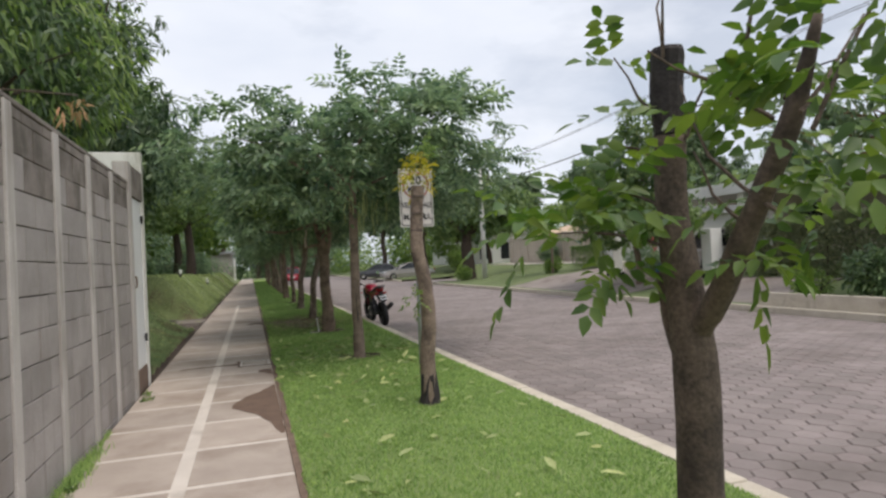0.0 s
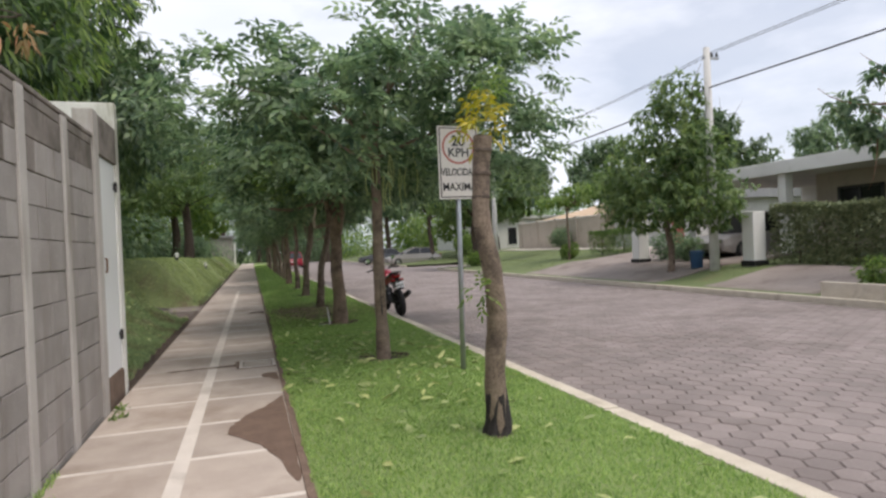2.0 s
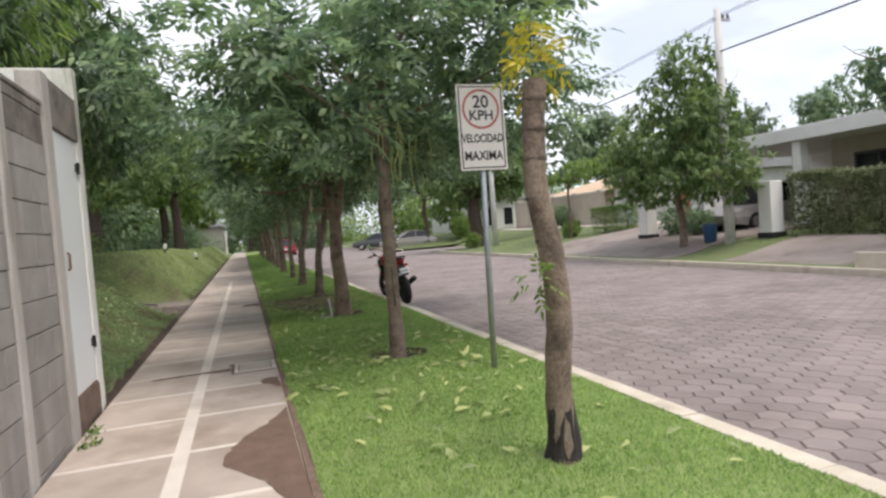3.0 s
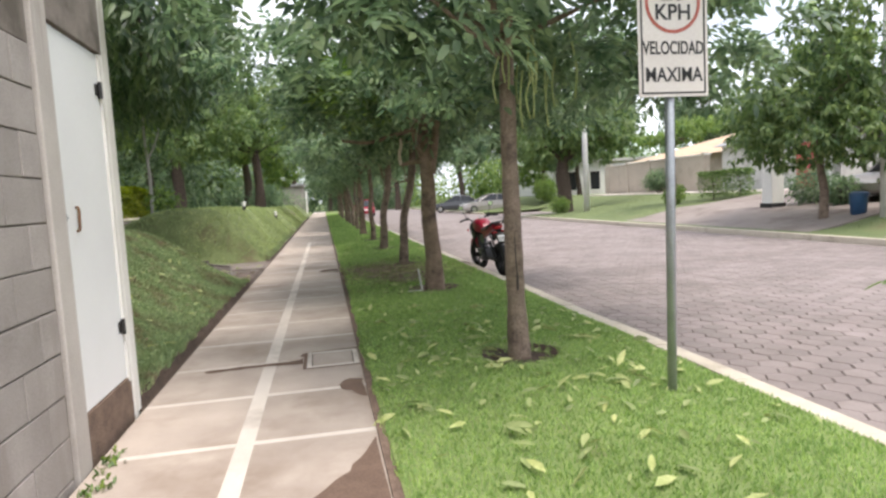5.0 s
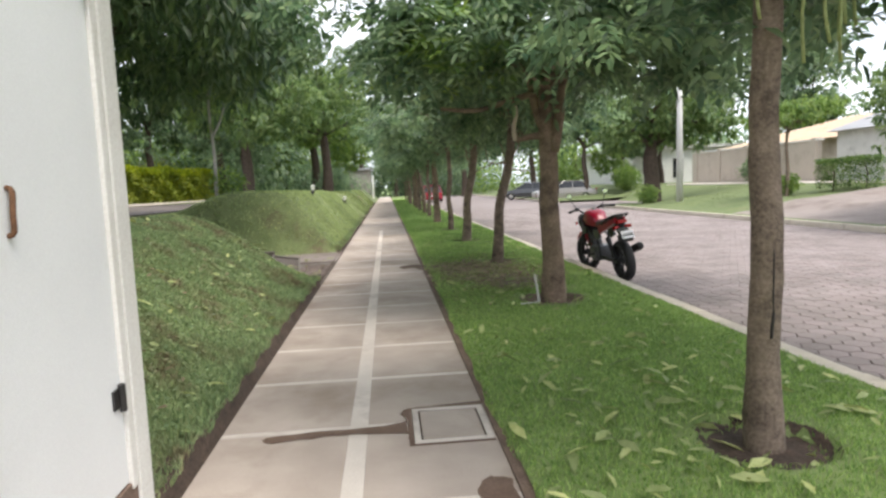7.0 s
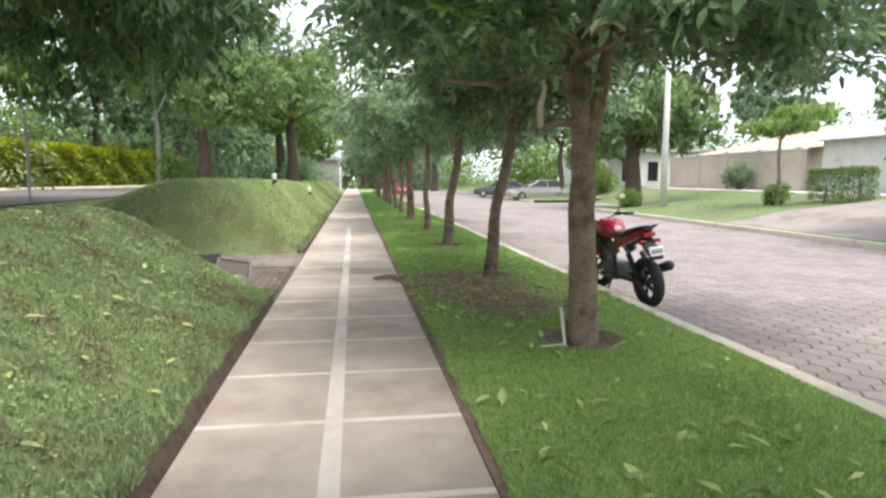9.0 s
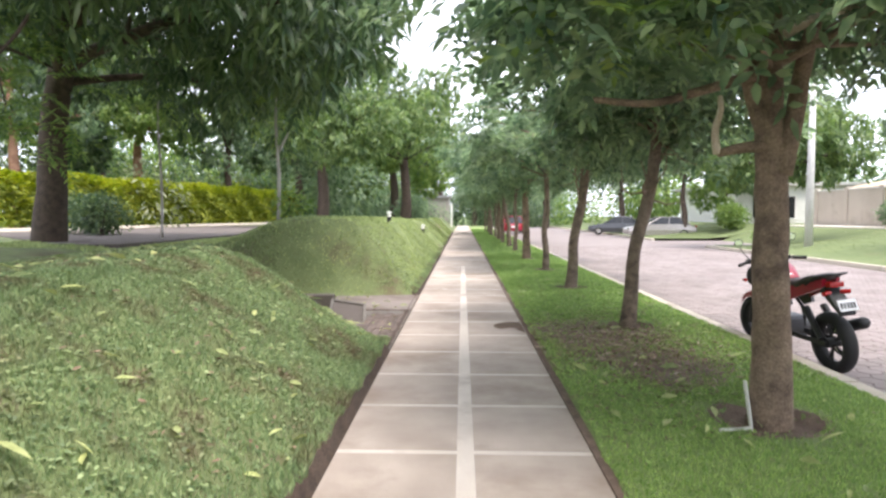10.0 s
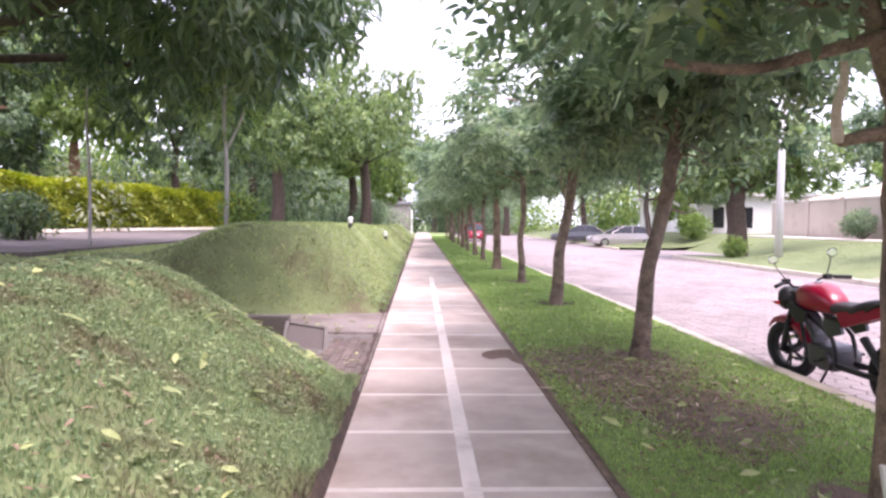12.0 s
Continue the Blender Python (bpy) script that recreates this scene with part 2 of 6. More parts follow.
def box(bm, lo, hi, bevel=0.0, m=None):
    made = bmesh.ops.create_cube(bm, size=1.0)["verts"]
    for v in made:
        v.co = Vector([lo[i] + (v.co[i] + 0.5) * (hi[i] - lo[i]) for i in range(3)])
    if bevel:
        edges = {e for v in made for e in v.link_edges}
        made = list({v for f in bmesh.ops.bevel(bm, geom=list(edges), offset=bevel, segments=2, affect="EDGES", profile=0.6)["faces"] for v in f.verts} | {v for v in made if v.is_valid})
    if m is not None:
        bmesh.ops.transform(bm, matrix=m, verts=made)
    return made


def tube(bm, points, radii, sides=10, cap=True, wobble=0.0, seed=0):
    """A round limb along points, with a radius at each."""
    rnd = random.Random(seed)
    pts = [Vector(p) for p in points]
    rings, ref = [], Vector((1, 0, 0))
    for i, p in enumerate(pts):
        d = (pts[min(i + 1, len(pts) - 1)] - pts[max(i - 1, 0)]).normalized()
        u = (ref - d * ref.dot(d))
        if u.length < 1e-3:
            u = Vector((0, 1, 0)) - d * d.y
        u.normalize()
        ref = u
        w = d.cross(u)
        r = radii[i] if hasattr(radii, "__len__") else radii
        rings.append([bm.verts.new(p + (u * math.cos(a) + w * math.sin(a)) * r * (1 + rnd.uniform(-wobble, wobble))) for a in (2 * math.pi * k / sides for k in range(sides))])
    for a, b in zip(rings, rings[1:]):
        for k in range(sides):
            bm.faces.new((a[k], a[(k + 1) % sides], b[(k + 1) % sides], b[k]))
    if cap:
        bm.faces.new(rings[0][::-1])
        bm.faces.new(rings[-1])


def smooth_path(points, steps=4):
    """A soft curve through the points."""
    p = [Vector(q) for q in points]
    out = []
    for i in range(len(p) - 1):
        a, b, c, d = p[max(i - 1, 0)], p[i], p[i + 1], p[min(i + 2, len(p) - 1)]
        for k in range(steps):
            s = k / steps
            out.append(0.5 * ((2 * b) + (c - a) * s + (2 * a - 5 * b + 4 * c - d) * s * s + (3 * b - a - 3 * c + d) * s ** 3))
    return out + [p[-1]]


def blend_radii(radii, steps=4):
    out = []
    for a, b in zip(radii, radii[1:]):
        out += [a + (b - a) * k / steps for k in range(steps)]
    return out + [radii[-1]]


def mesh_of(name, verts, faces, mat):
    """A mesh from computed arrays: verts (n, 3), faces (m, 3 or 4)."""
    me = bpy.data.meshes.new(name)
    k = faces.shape[1]
    me.vertices.add(len(verts)), me.loops.add(faces.size), me.polygons.add(len(faces))
    me.vertices.foreach_set("co", np.ascontiguousarray(verts, np.float32).ravel())
    me.loops.foreach_set("vertex_index", faces.astype(np.int32).ravel())
    me.polygons.foreach_set("loop_start", np.arange(0, faces.size, k, dtype=np.int32))
    me.polygons.foreach_set("use_smooth", np.ones(len(faces), bool))
    me.update(calc_edges=True)
    me.materials.append(mat)
    return me


def unit(a):
    return a / np.maximum(np.linalg.norm(a, axis=-1, keepdims=True), 1e-9)


def leaf_mesh(name, base, along, flat, length, width, mat, droop=0.25):
    """Leaves of six corners, two folded halves each: base points, directions, normals, lengths, widths."""
    n = len(base)
    along, side = unit(along), None
    side = unit(np.cross(along, flat))
    up = np.cross(side, along)
    length, width = np.broadcast_to(length, n)[:, None], np.broadcast_to(width, n)[:, None]
    sag = np.zeros((n, 3))
    sag[:, 2] = -1
    def at(s, w, lift):
        return base + along * length * s + side * width * w + up * width * lift + sag * length * droop * s * s
    v = np.stack([at(0, 0, 0), at(0.35, 0.5, 0.16), at(0.42, 0, 0), at(0.35, -0.5, 0.16), at(0.72, 0.36, 0.12), at(0.72, -0.36, 0.12), at(1, 0, 0)], 1)
    f = np.array([[0, 2, 1, 1], [0, 3, 2, 2], [1, 2, 6, 4], [2, 3, 5, 6]])
    f3 = np.array([[0, 2, 1], [0, 3, 2], [1, 2, 6], [1, 6, 4], [2, 3, 6], [3, 5, 6]])
    faces = (f3[None] + (np.arange(n) * 7)[:, None, None]).reshape(-1, 3)
    return mesh_of(name, v.reshape(-1, 3), faces, mat)


def sprays(rng, centres, axes, spray_len, pairs, leaf_len, leaf_w):
    """Feathered leaves: a stalk at each centre along its axis, with pairs of leaflets and one at the tip."""
    n = len(centres)
    axes = unit(axes)
    ref = unit(rng.normal(size=(n, 3)) * 0.5 + np.array([0, 0, 1.0]))
    side = unit(np.cross(axes, ref))
    up = np.cross(side, axes)
    b, a, fl = [], [], []
    ln = spray_len * rng.uniform(0.7, 1.2, (n, 1))
    for i in range(pairs):
        s = (i + 0.6) / (pairs + 0.3)
        p = centres + axes * ln * s + np.array([0, 0, -1]) * ln * 0.20 * s * s
        for sg in (-1, 1):
            b.append(p)
            a.append(side * sg + axes * 0.5 + rng.normal(size=(n, 3)) * 0.16 - np.array([0, 0, 0.10]))
            fl.append(up + rng.normal(size=(n, 3)) * 0.25)
    b.append(centres + axes * ln + np.array([0, 0, -1]) * ln * 0.20)
    a.append(axes - np.array([0, 0, 0.5]))
    fl.append(up)
    b, a, fl = np.concatenate(b), np.concatenate(a), np.concatenate(fl)
    k = len(b)
    return b, a, fl, leaf_len * rng.uniform(0.75, 1.2, k), leaf_w * rng.uniform(0.8, 1.15, k)


def blob_points(rng, blobs, count, shell=0.55):
    """Points in a heap of ellipsoids (x, y, z, rx, ry, rz), thicker towards the outside, with their outward directions."""
    b = np.array(blobs, float)
    w = b[:, 3] * b[:, 4] + b[:, 4] * b[:, 5] + b[:, 3] * b[:, 5]
    i = rng.choice(len(b), count, p=w / w.sum())
    d = unit(rng.normal(size=(count, 3)))
    r = shell + (1 - shell) * rng.random((count, 1)) ** 0.6
    r *= 1 + 0.16 * np.sin(d[:, :1] * 5 + i[:, None]) * np.cos(d[:, 1:2] * 6 + d[:, 2:] * 4)
    return b[i, :3] + d * r * b[i, 3:], d


def grass_mesh(name, rng, x, y, z, height, width, mat, lean=0.6):
    """One bent blade of two triangles at each place."""
    n = len(x)
    a = rng.uniform(0, 2 * math.pi, n)
    t = rng.uniform(0, 2 * math.pi, n)
    h = height * rng.uniform(0.5, 1.25, n)
    k = h * lean * rng.uniform(0.2, 1.3, n)
    base = np.stack([x, y, z], 1)
    side = np.stack([np.cos(a), np.sin(a), np.zeros(n)], 1) * (width * rng.uniform(0.7, 1.3, n))[:, None] * 0.5
    tip = base + np.stack([np.cos(t) * k, np.sin(t) * k, h], 1)
    mid = base + np.stack([np.cos(t) * k * 0.35, np.sin(t) * k * 0.35, h * 0.6], 1)
    v = np.stack([base - side, base + side, mid + side * 0.8, mid - side * 0.8, tip], 1).reshape(-1, 3)
    f = np.array([[0, 1, 2], [0, 2, 3], [3, 2, 4]])
    return mesh_of(name, v, (f[None] + (np.arange(n) * 5)[:, None, None]).reshape(-1, 3), mat)


def grid_mesh(name, xs, ys, zfun, mat):
    X, Y = np.meshgrid(xs, ys)
    v = np.stack([X, Y, zfun(X, Y)], -1).reshape(-1, 3)
    nx, ny = len(xs), len(ys)
    i = (np.arange(ny - 1)[:, None] * nx + np.arange(nx - 1)[None]).ravel()
    return mesh_of(name, v, np.stack([i, i + 1, i + nx + 1, i + nx], 1), mat)


def step(a, b, x):
    s = np.clip((x - a) / (b - a), 0, 1)
    return s * s * (3 - 2 * s)


def rough(x, y, s=1.0):
    return np.sin(x * 3.1 * s + 1.3 * np.sin(y * 2.3 * s)) * np.cos(y * 2.7 * s + np.sin(x * 1.9 * s))


# ---- plan ----
WALK_L, WALK_R, WALK_C = -1.265, 0.235, -0.505
KERB_L, KERB_R, FAR_KERB = 2.60, 2.75, 10.95
ROAD_Z = -0.13
WALL_X, DOOR_A, DOOR_B = -1.29, 7.92, 8.72
TREE_X, TREE_Y = 1.48, [9.10, 12.92, 16.42, 20.38, 24.1, 28.0, 32.2, 35.6, 39.3, 43.0, 46.8, 50.5, 54.2, 58.0, 62.0]
JOINT0, JOINT = 5.298, 0.893


def verge_z(x, y):
    """The strip of lawn between pavement and kerb: slightly domed."""
    z = 0.015 + 0.045 * np.sin(np.clip((x - WALK_R) / (KERB_L - WALK_R), 0, 1) * math.pi) + 0.006 * rough(x, y)
    for ty in TREE_Y[:4]:
        z = z - 0.055 * (1 - step(0.27, 0.32, np.hypot(x - TREE_X, y - ty) * (1 + 0.06 * np.sin(3 * np.arctan2(y - ty, x - TREE_X)))))
    return z


def bank_z(x, y):
    """The lawn banks beside the pavement, with the gullies between them, and the level ground behind."""
    d = WALK_L - x
    side = step(-0.25, 1.8, d)
    steep = step(-0.12, 1.5, d)
    foot = -0.882 * (x + 1.27) - 0.471 * (y - 15.3)
    first = np.minimum(1.02 * side, 1.02 * step(-0.2, 1.75, foot)) - 0.24 * step(2.0, 5.5, d)
    front = step(-0.12, 1.0, y - 19.45 + 0.12 * d)
    second = np.minimum(1.33 * steep, 1.33 * np.minimum(front, step(-0.2, 2.0, 24.4 + 1.6 * d - y))) - 0.5 * step(2.3, 4.1, d)
    fold = np.minimum(1.28 * steep, 1.28 * np.minimum(step(-0.2, 1.5, y - 23.9 - 1.6 * d), step(-0.2, 2.0, 33.6 + 0.3 * d - y))) - 0.4 * step(3.0, 6.0, d)
    third = np.minimum(1.15 * steep, 1.15 * np.minimum(step(-0.2, 1.6, y - 36.8 - 0.1 * d), step(-0.2, 2.2, 47.0 - y))) - 0.25 * step(3.4, 7.0, d)
    fourth = np.minimum(1.15 * steep, 1.15 * step(-0.2, 2.2, y - 49.0)) - 0.25 * step(3.4, 7.0, d)
    floor = 0.88 * step(1.4, 6.0, d)
    h = np.maximum(np.maximum(np.maximum(first, second), np.maximum(np.maximum(third, fold), fourth)), floor)
    return h + 0.025 * rough(x, y, 0.7) * step(0.1, 0.6, d) * step(0.05, 0.3, h) * (1 - step(4.3, 5.3, d) * step(17.5, 19.0, y))


def far_z(x, y):
    """The ground across the road, rising gently."""
    street = 1 - step(33.5, 37.5, y) * (1 - step(47.5, 51.5, y))
    return 0.42 * step(FAR_KERB + 0.3, 14.2, x) * (street + (1 - street) * step(15.0, 18.4, x)) + 0.4 * step(14.5, 18.8, x)


# ---- ground and road ----
tagged(new("ground", grid_mesh("ground", np.array([-900, -300, -100, -40, -15.0, -1.4, 2.6, 11, 30, 100, 300, 900.0]), np.array([-900, -300, -60, -10, 0, 10, 30, 60, 100, 200, 400, 900.0]), lambda x, y: 0 * x - 0.26, M_LAWN)), "dull green open ground reaching the horizon", "ground", kind="structure")
bm = bmesh.new()
box(bm, (KERB_R, -12, ROAD_Z - 0.1), (FAR_KERB, 40, ROAD_Z - 0.012))
solid("road", bm, M_SAND, "sandy bed of the hexagon-paved road", "road", "structure")
bm = bmesh.new()
box(bm, (KERB_R, 40, ROAD_Z - 0.1), (FAR_KERB, 260, ROAD_Z))
box(bm, (FAR_KERB, 38.5, ROAD_Z - 0.1), (70, 46.5, ROAD_Z - 0.004))
solid("road_beyond", bm, M_FARROAD, "greyish-pink paved road and side street further off", "road", "structure")
verge = tagged(new("verge", grid_mesh("verge", np.linspace(WALK_R + 0.05, KERB_L, 56), np.concatenate([np.linspace(-10, 8.6, 40), np.linspace(8.65, 21, 300), np.linspace(21.3, 90, 150)]), verge_z, M_LAWN)), "mown green lawn strip between pavement and kerb", "lawn", kind="structure")
bank = tagged(new("lawn_bank", grid_mesh("lawn_bank", np.concatenate([np.linspace(-26, -8, 30)[:-1], np.linspace(-8, WALK_L - 0.09, 90)]), np.linspace(8.75, 80, 330), bank_z, M_BANK)), "rounded grassy banks with gullies beside the pavement", "lawn bank", kind="structure")
farlawn = tagged(new("far_lawn", grid_mesh("far_lawn", np.linspace(FAR_KERB + 0.16, 60, 50), np.concatenate([np.linspace(-12, 38.3, 60)]), far_z, M_FARLAWN)), "lawn and beds across the road", "lawn", kind="structure")
tagged(new("far_terrace", grid_mesh("far_terrace", np.linspace(15.0, 60, 40), np.linspace(38.28, 46.72, 12), lambda x, y: far_z(x, y) - 0.2 * (1 - step(15.0, 15.6, x)), M_FARLAWN)), "raised lawn at the head of the side street", "lawn", kind="structure")
tagged(new("far_lawn_beyond", grid_mesh("far_lawn_beyond", np.linspace(FAR_KERB + 0.16, 70, 40), np.linspace(46.7, 120, 40), far_z, M_FARLAWN)), "lawn beyond the side street", "lawn", kind="structure")

# ---- pavement ----
bm = bmesh.new()
box(bm, (WALK_L, -10, -0.12), (WALK_R, 100, -0.0015))
pavement = solid("pavement", bm, M_JOINT, "concrete pavement with pale joint lines", "pavement", "structure")
ys = np.linspace(8.81, 60, 700)
rows = [(WALK_L - 0.001, 0 * ys - 0.01), (WALK_L - 0.022 - 0.010 * rough(0 * ys, ys, 3), 0 * ys + 0.006 + 0.004 * rough(0 * ys, ys, 5)), (WALK_L - 0.045 - 0.018 * rough(0 * ys, ys, 2.3), bank_z(0 * ys + WALK_L - 0.07, ys) + 0.035), (WALK_L - 0.125 - 0.015 * rough(0 * ys, ys, 2.9), bank_z(0 * ys + WALK_L - 0.15, ys) - 0.006)]
V = np.stack([np.stack([0 * ys + x, ys, z], 1) for x, z in rows], 1).reshape(-1, 3)
i4 = (np.arange(699)[:, None] * 4 + np.arange(3)[None]).ravel()
tagged(new("soil_edge", mesh_of("soil_edge", V, np.stack([i4, i4 + 1, i4 + 5, i4 + 4], 1), M_DAMP)), "dark cut soil edge of the lawn banks", "soil", kind="structure")
bm = bmesh.new()
box(bm, (WALK_R + 0.001, -10, -0.1), (WALK_R + 0.058, 100, 0.012))
solid("soil_edge", bm, M_SOIL, "dark bare soil along the pavement edges", "soil", "structure")

# ---- block wall with cast posts, and the steel door ----
bm = bmesh.new()
box(bm, (WALL_X - 0.14, -9, -0.1), (WALL_X - 0.012, DOOR_A - 0.18, 2.44))
wall_block = solid("wall_street", bm, M_MORTAR, "grey concrete-block boundary wall with weathered top", "wall", "structure")
bm = bmesh.new()
box(bm, (WALL_X - 0.16, -9, 2.442), (WALL_X + 0.006, DOOR_A - 0.18, 2.475), 0.008)
part("coping", bm, M_BLOCK_TOP, wall_block)
for i in range(18):
    y = 6.86 - 0.92 * i
    bm = bmesh.new()
    box(bm, (WALL_X - 0.15, y - 0.065, -0.1), (WALL_X + 0.014, y + 0.065, 2.44), 0.012)
    part("post", bm, M_POST, wall_block, "pale cast concrete post")
bm = bmesh.new()
box(bm, (WALL_X - 0.15, DOOR_A - 0.18, -0.1), (WALL_X + 0.016, DOOR_A - 0.005, 2.70), 0.01)
part("door_post", bm, M_POST, wall_block, "pale cast concrete door post")
bm = bmesh.new()
box(bm, (-4.2, DOOR_B + 0.035, -0.1), (WALL_X - 0.001, DOOR_B + 0.16, 2.98), 0.01)
solid("wall_return", bm, M_WHITE, "white plastered wall with mossy stains at the top", "wall", "structure")
bm = bmesh.new()
box(bm, (WALL_X - 0.13, DOOR_A - 0.004, 2.335), (WALL_X, DOOR_B + 0.034, 2.70), 0.008)
part("lintel", bm, M_BLOCK_TOP, wall_block, "grey weathered lintel over the door")
bm = bmesh.new()
box(bm, (WALL_X - 0.13, DOOR_A - 0.004, -0.1), (WALL_X - 0.01, DOOR_B + 0.034, 0.265), 0.008)
part("sill_wall", bm, M_SOIL, wall_block, "dark damp threshold under the door")
door = thing("door_1", "closed white steel door in the block wall", "door", (WALL_X - 0.03, DOOR_A, 0.27), kind="structure")
W = DOOR_B - DOOR_A
bm = bmesh.new()
box(bm, (-0.03, 0.004, 0), (0.012, W - 0.02, 2.055), 0.006)
part("door_leaf", bm, M_DOOR, door)
bm = bmesh.new()
box(bm, (-0.05, W - 0.02, -0.03), (0.026, W + 0.032, 2.06), 0.004)
part("door_frame", bm, M_WHITE, door, "white steel frame with rust marks")
for z in (0.34, 1.83):
    bm = bmesh.new()
    tube(bm, [(0.028, W - 0.05, z - 0.05), (0.028, W - 0.05, z + 0.05)], 0.014, 8)
    box(bm, (0.012, W - 0.10, z - 0.035), (0.02, W - 0.02, z + 0.035))
    part("hinge", bm, M_BLACKP, door, "black iron hinge")
bm = bmesh.new()
tube(bm, smooth_path([(0.012, 0.2, 0.98), (0.028, 0.2, 0.99), (0.03, 0.2, 1.04), (0.028, 0.21, 1.10), (0.012, 0.21, 1.11)], 3), 0.008, 8)
part("door_handle", bm, M_RUST, door, "rusty bent handle")
bm = bmesh.new()
box(bm, (0.012, 0.03, 1.035), (0.024, 0.06, 1.075), 0.003)
tube(bm, [(0.022, 0.0, 1.055), (0.024, 0.065, 1.055)], 0.006, 8)
part("bolt", bm, M_GALV, door, "grey sliding bolt")

# ---- speed sign ----
sign = thing("speed_sign", "white speed-limit sign with red ring on a grey steel post", "road sign", (2.11, 7.88, 0))
bm = bmesh.new()
tube(bm, [(-0.03, 0, -0.3), (-0.01, 0, 1.2), (0.005, 0, 2.58)], 0.028, 12)
part("sign_post", bm, M_GALV, sign, smooth=True)
bm = bmesh.new()
box(bm, (-0.222, -0.045, 1.85), (0.228, -0.04, 2.615))
plate = part("sign_plate", bm, M_SIGN, sign)
bm = bmesh.new()
for a, b in (((-0.205, 1.867), (0.211, 1.877)), ((-0.205, 2.588), (0.211, 2.598)), ((-0.205, 1.867), (-0.195, 2.598)), ((0.201, 1.867), (0.211, 2.598))):
    box(bm, (a[0], -0.0475, a[1]), (b[0], -0.0455, b[1]))
part("border", bm, M_BLACKP, plate)
bm = bmesh.new()
ring_c, ro, ri = Vector((0.003, -0.0475, 2.395)), 0.178, 0.158
vo = [bm.verts.new(ring_c + Vector((math.cos(a) * ro, 0, math.sin(a) * ro))) for a in (2 * math.pi * k / 48 for k in range(48))]
vi = [bm.verts.new(ring_c + Vector((math.cos(a) * ri, 0, math.sin(a) * ri))) for a in (2 * math.pi * k / 48 for k in range(48))]
for k in range(48):
    bm.faces.new((vo[k], vo[(k + 1) % 48], vi[(k + 1) % 48], vi[k]))
part("ring", bm, M_REDP, plate, "faded red ring")


def lettering(name, text, size, at, parent, mat, rot=(90, 0, 0), stretch=1.0):
    cu = bpy.data.curves.new(name, "FONT")
    cu.body, cu.size, cu.align_x, cu.align_y, cu.extrude, cu.offset = text, size, "CENTER", "CENTER", 0.0006, size * 0.018
    tmp = new(name + "_tmp", cu)
    bpy.context.view_layer.update()
    me = bpy.data.meshes.new_from_object(tmp.evaluated_get(bpy.context.evaluated_depsgraph_get()))
    bpy.data.objects.remove(tmp)
    me.materials.clear()
    me.materials.append(mat)
    ob = new(name, me)
    ob.parent = parent
    ob.matrix_local = pose(*at, *rot) @ Matrix.Diagonal((stretch, 1, 1, 1))
    return ob


lettering("number", "20", 0.155, (0.003, -0.047, 2.455), plate, M_BLACKP)
lettering("unit", "KPH", 0.125, (0.003, -0.047, 2.335), plate, M_BLACKP)
lettering("line", "VELOCIDAD", 0.105, (0.003, -0.047, 2.13), plate, M_BLACKP, stretch=0.68)
lettering("line", "MAXIMA", 0.115, (0.003, -0.047, 1.975), plate, M_BLACKP, stretch=0.84)


# ---- trees ----
M_PEELED0 = material("pale_limb_wood", (0.42, 0.33, 0.24), (0.62, 0.53, 0.42), 8, 60, 0.8, bump=0.3)

def limb_path(rnd, start, direction, length, bend=0.35, pieces=4, rise=0.25):
    p, d, out = Vector(start), Vector(direction).normalized(), [Vector(start)]
    for i in range(pieces):
        d = (d + Vector((rnd.uniform(-bend, bend), rnd.uniform(-bend, bend), rnd.uniform(-bend, bend) + rise * 0.3))).normalized()
        p = p + d * length / pieces
        out.append(p.copy())
    return out


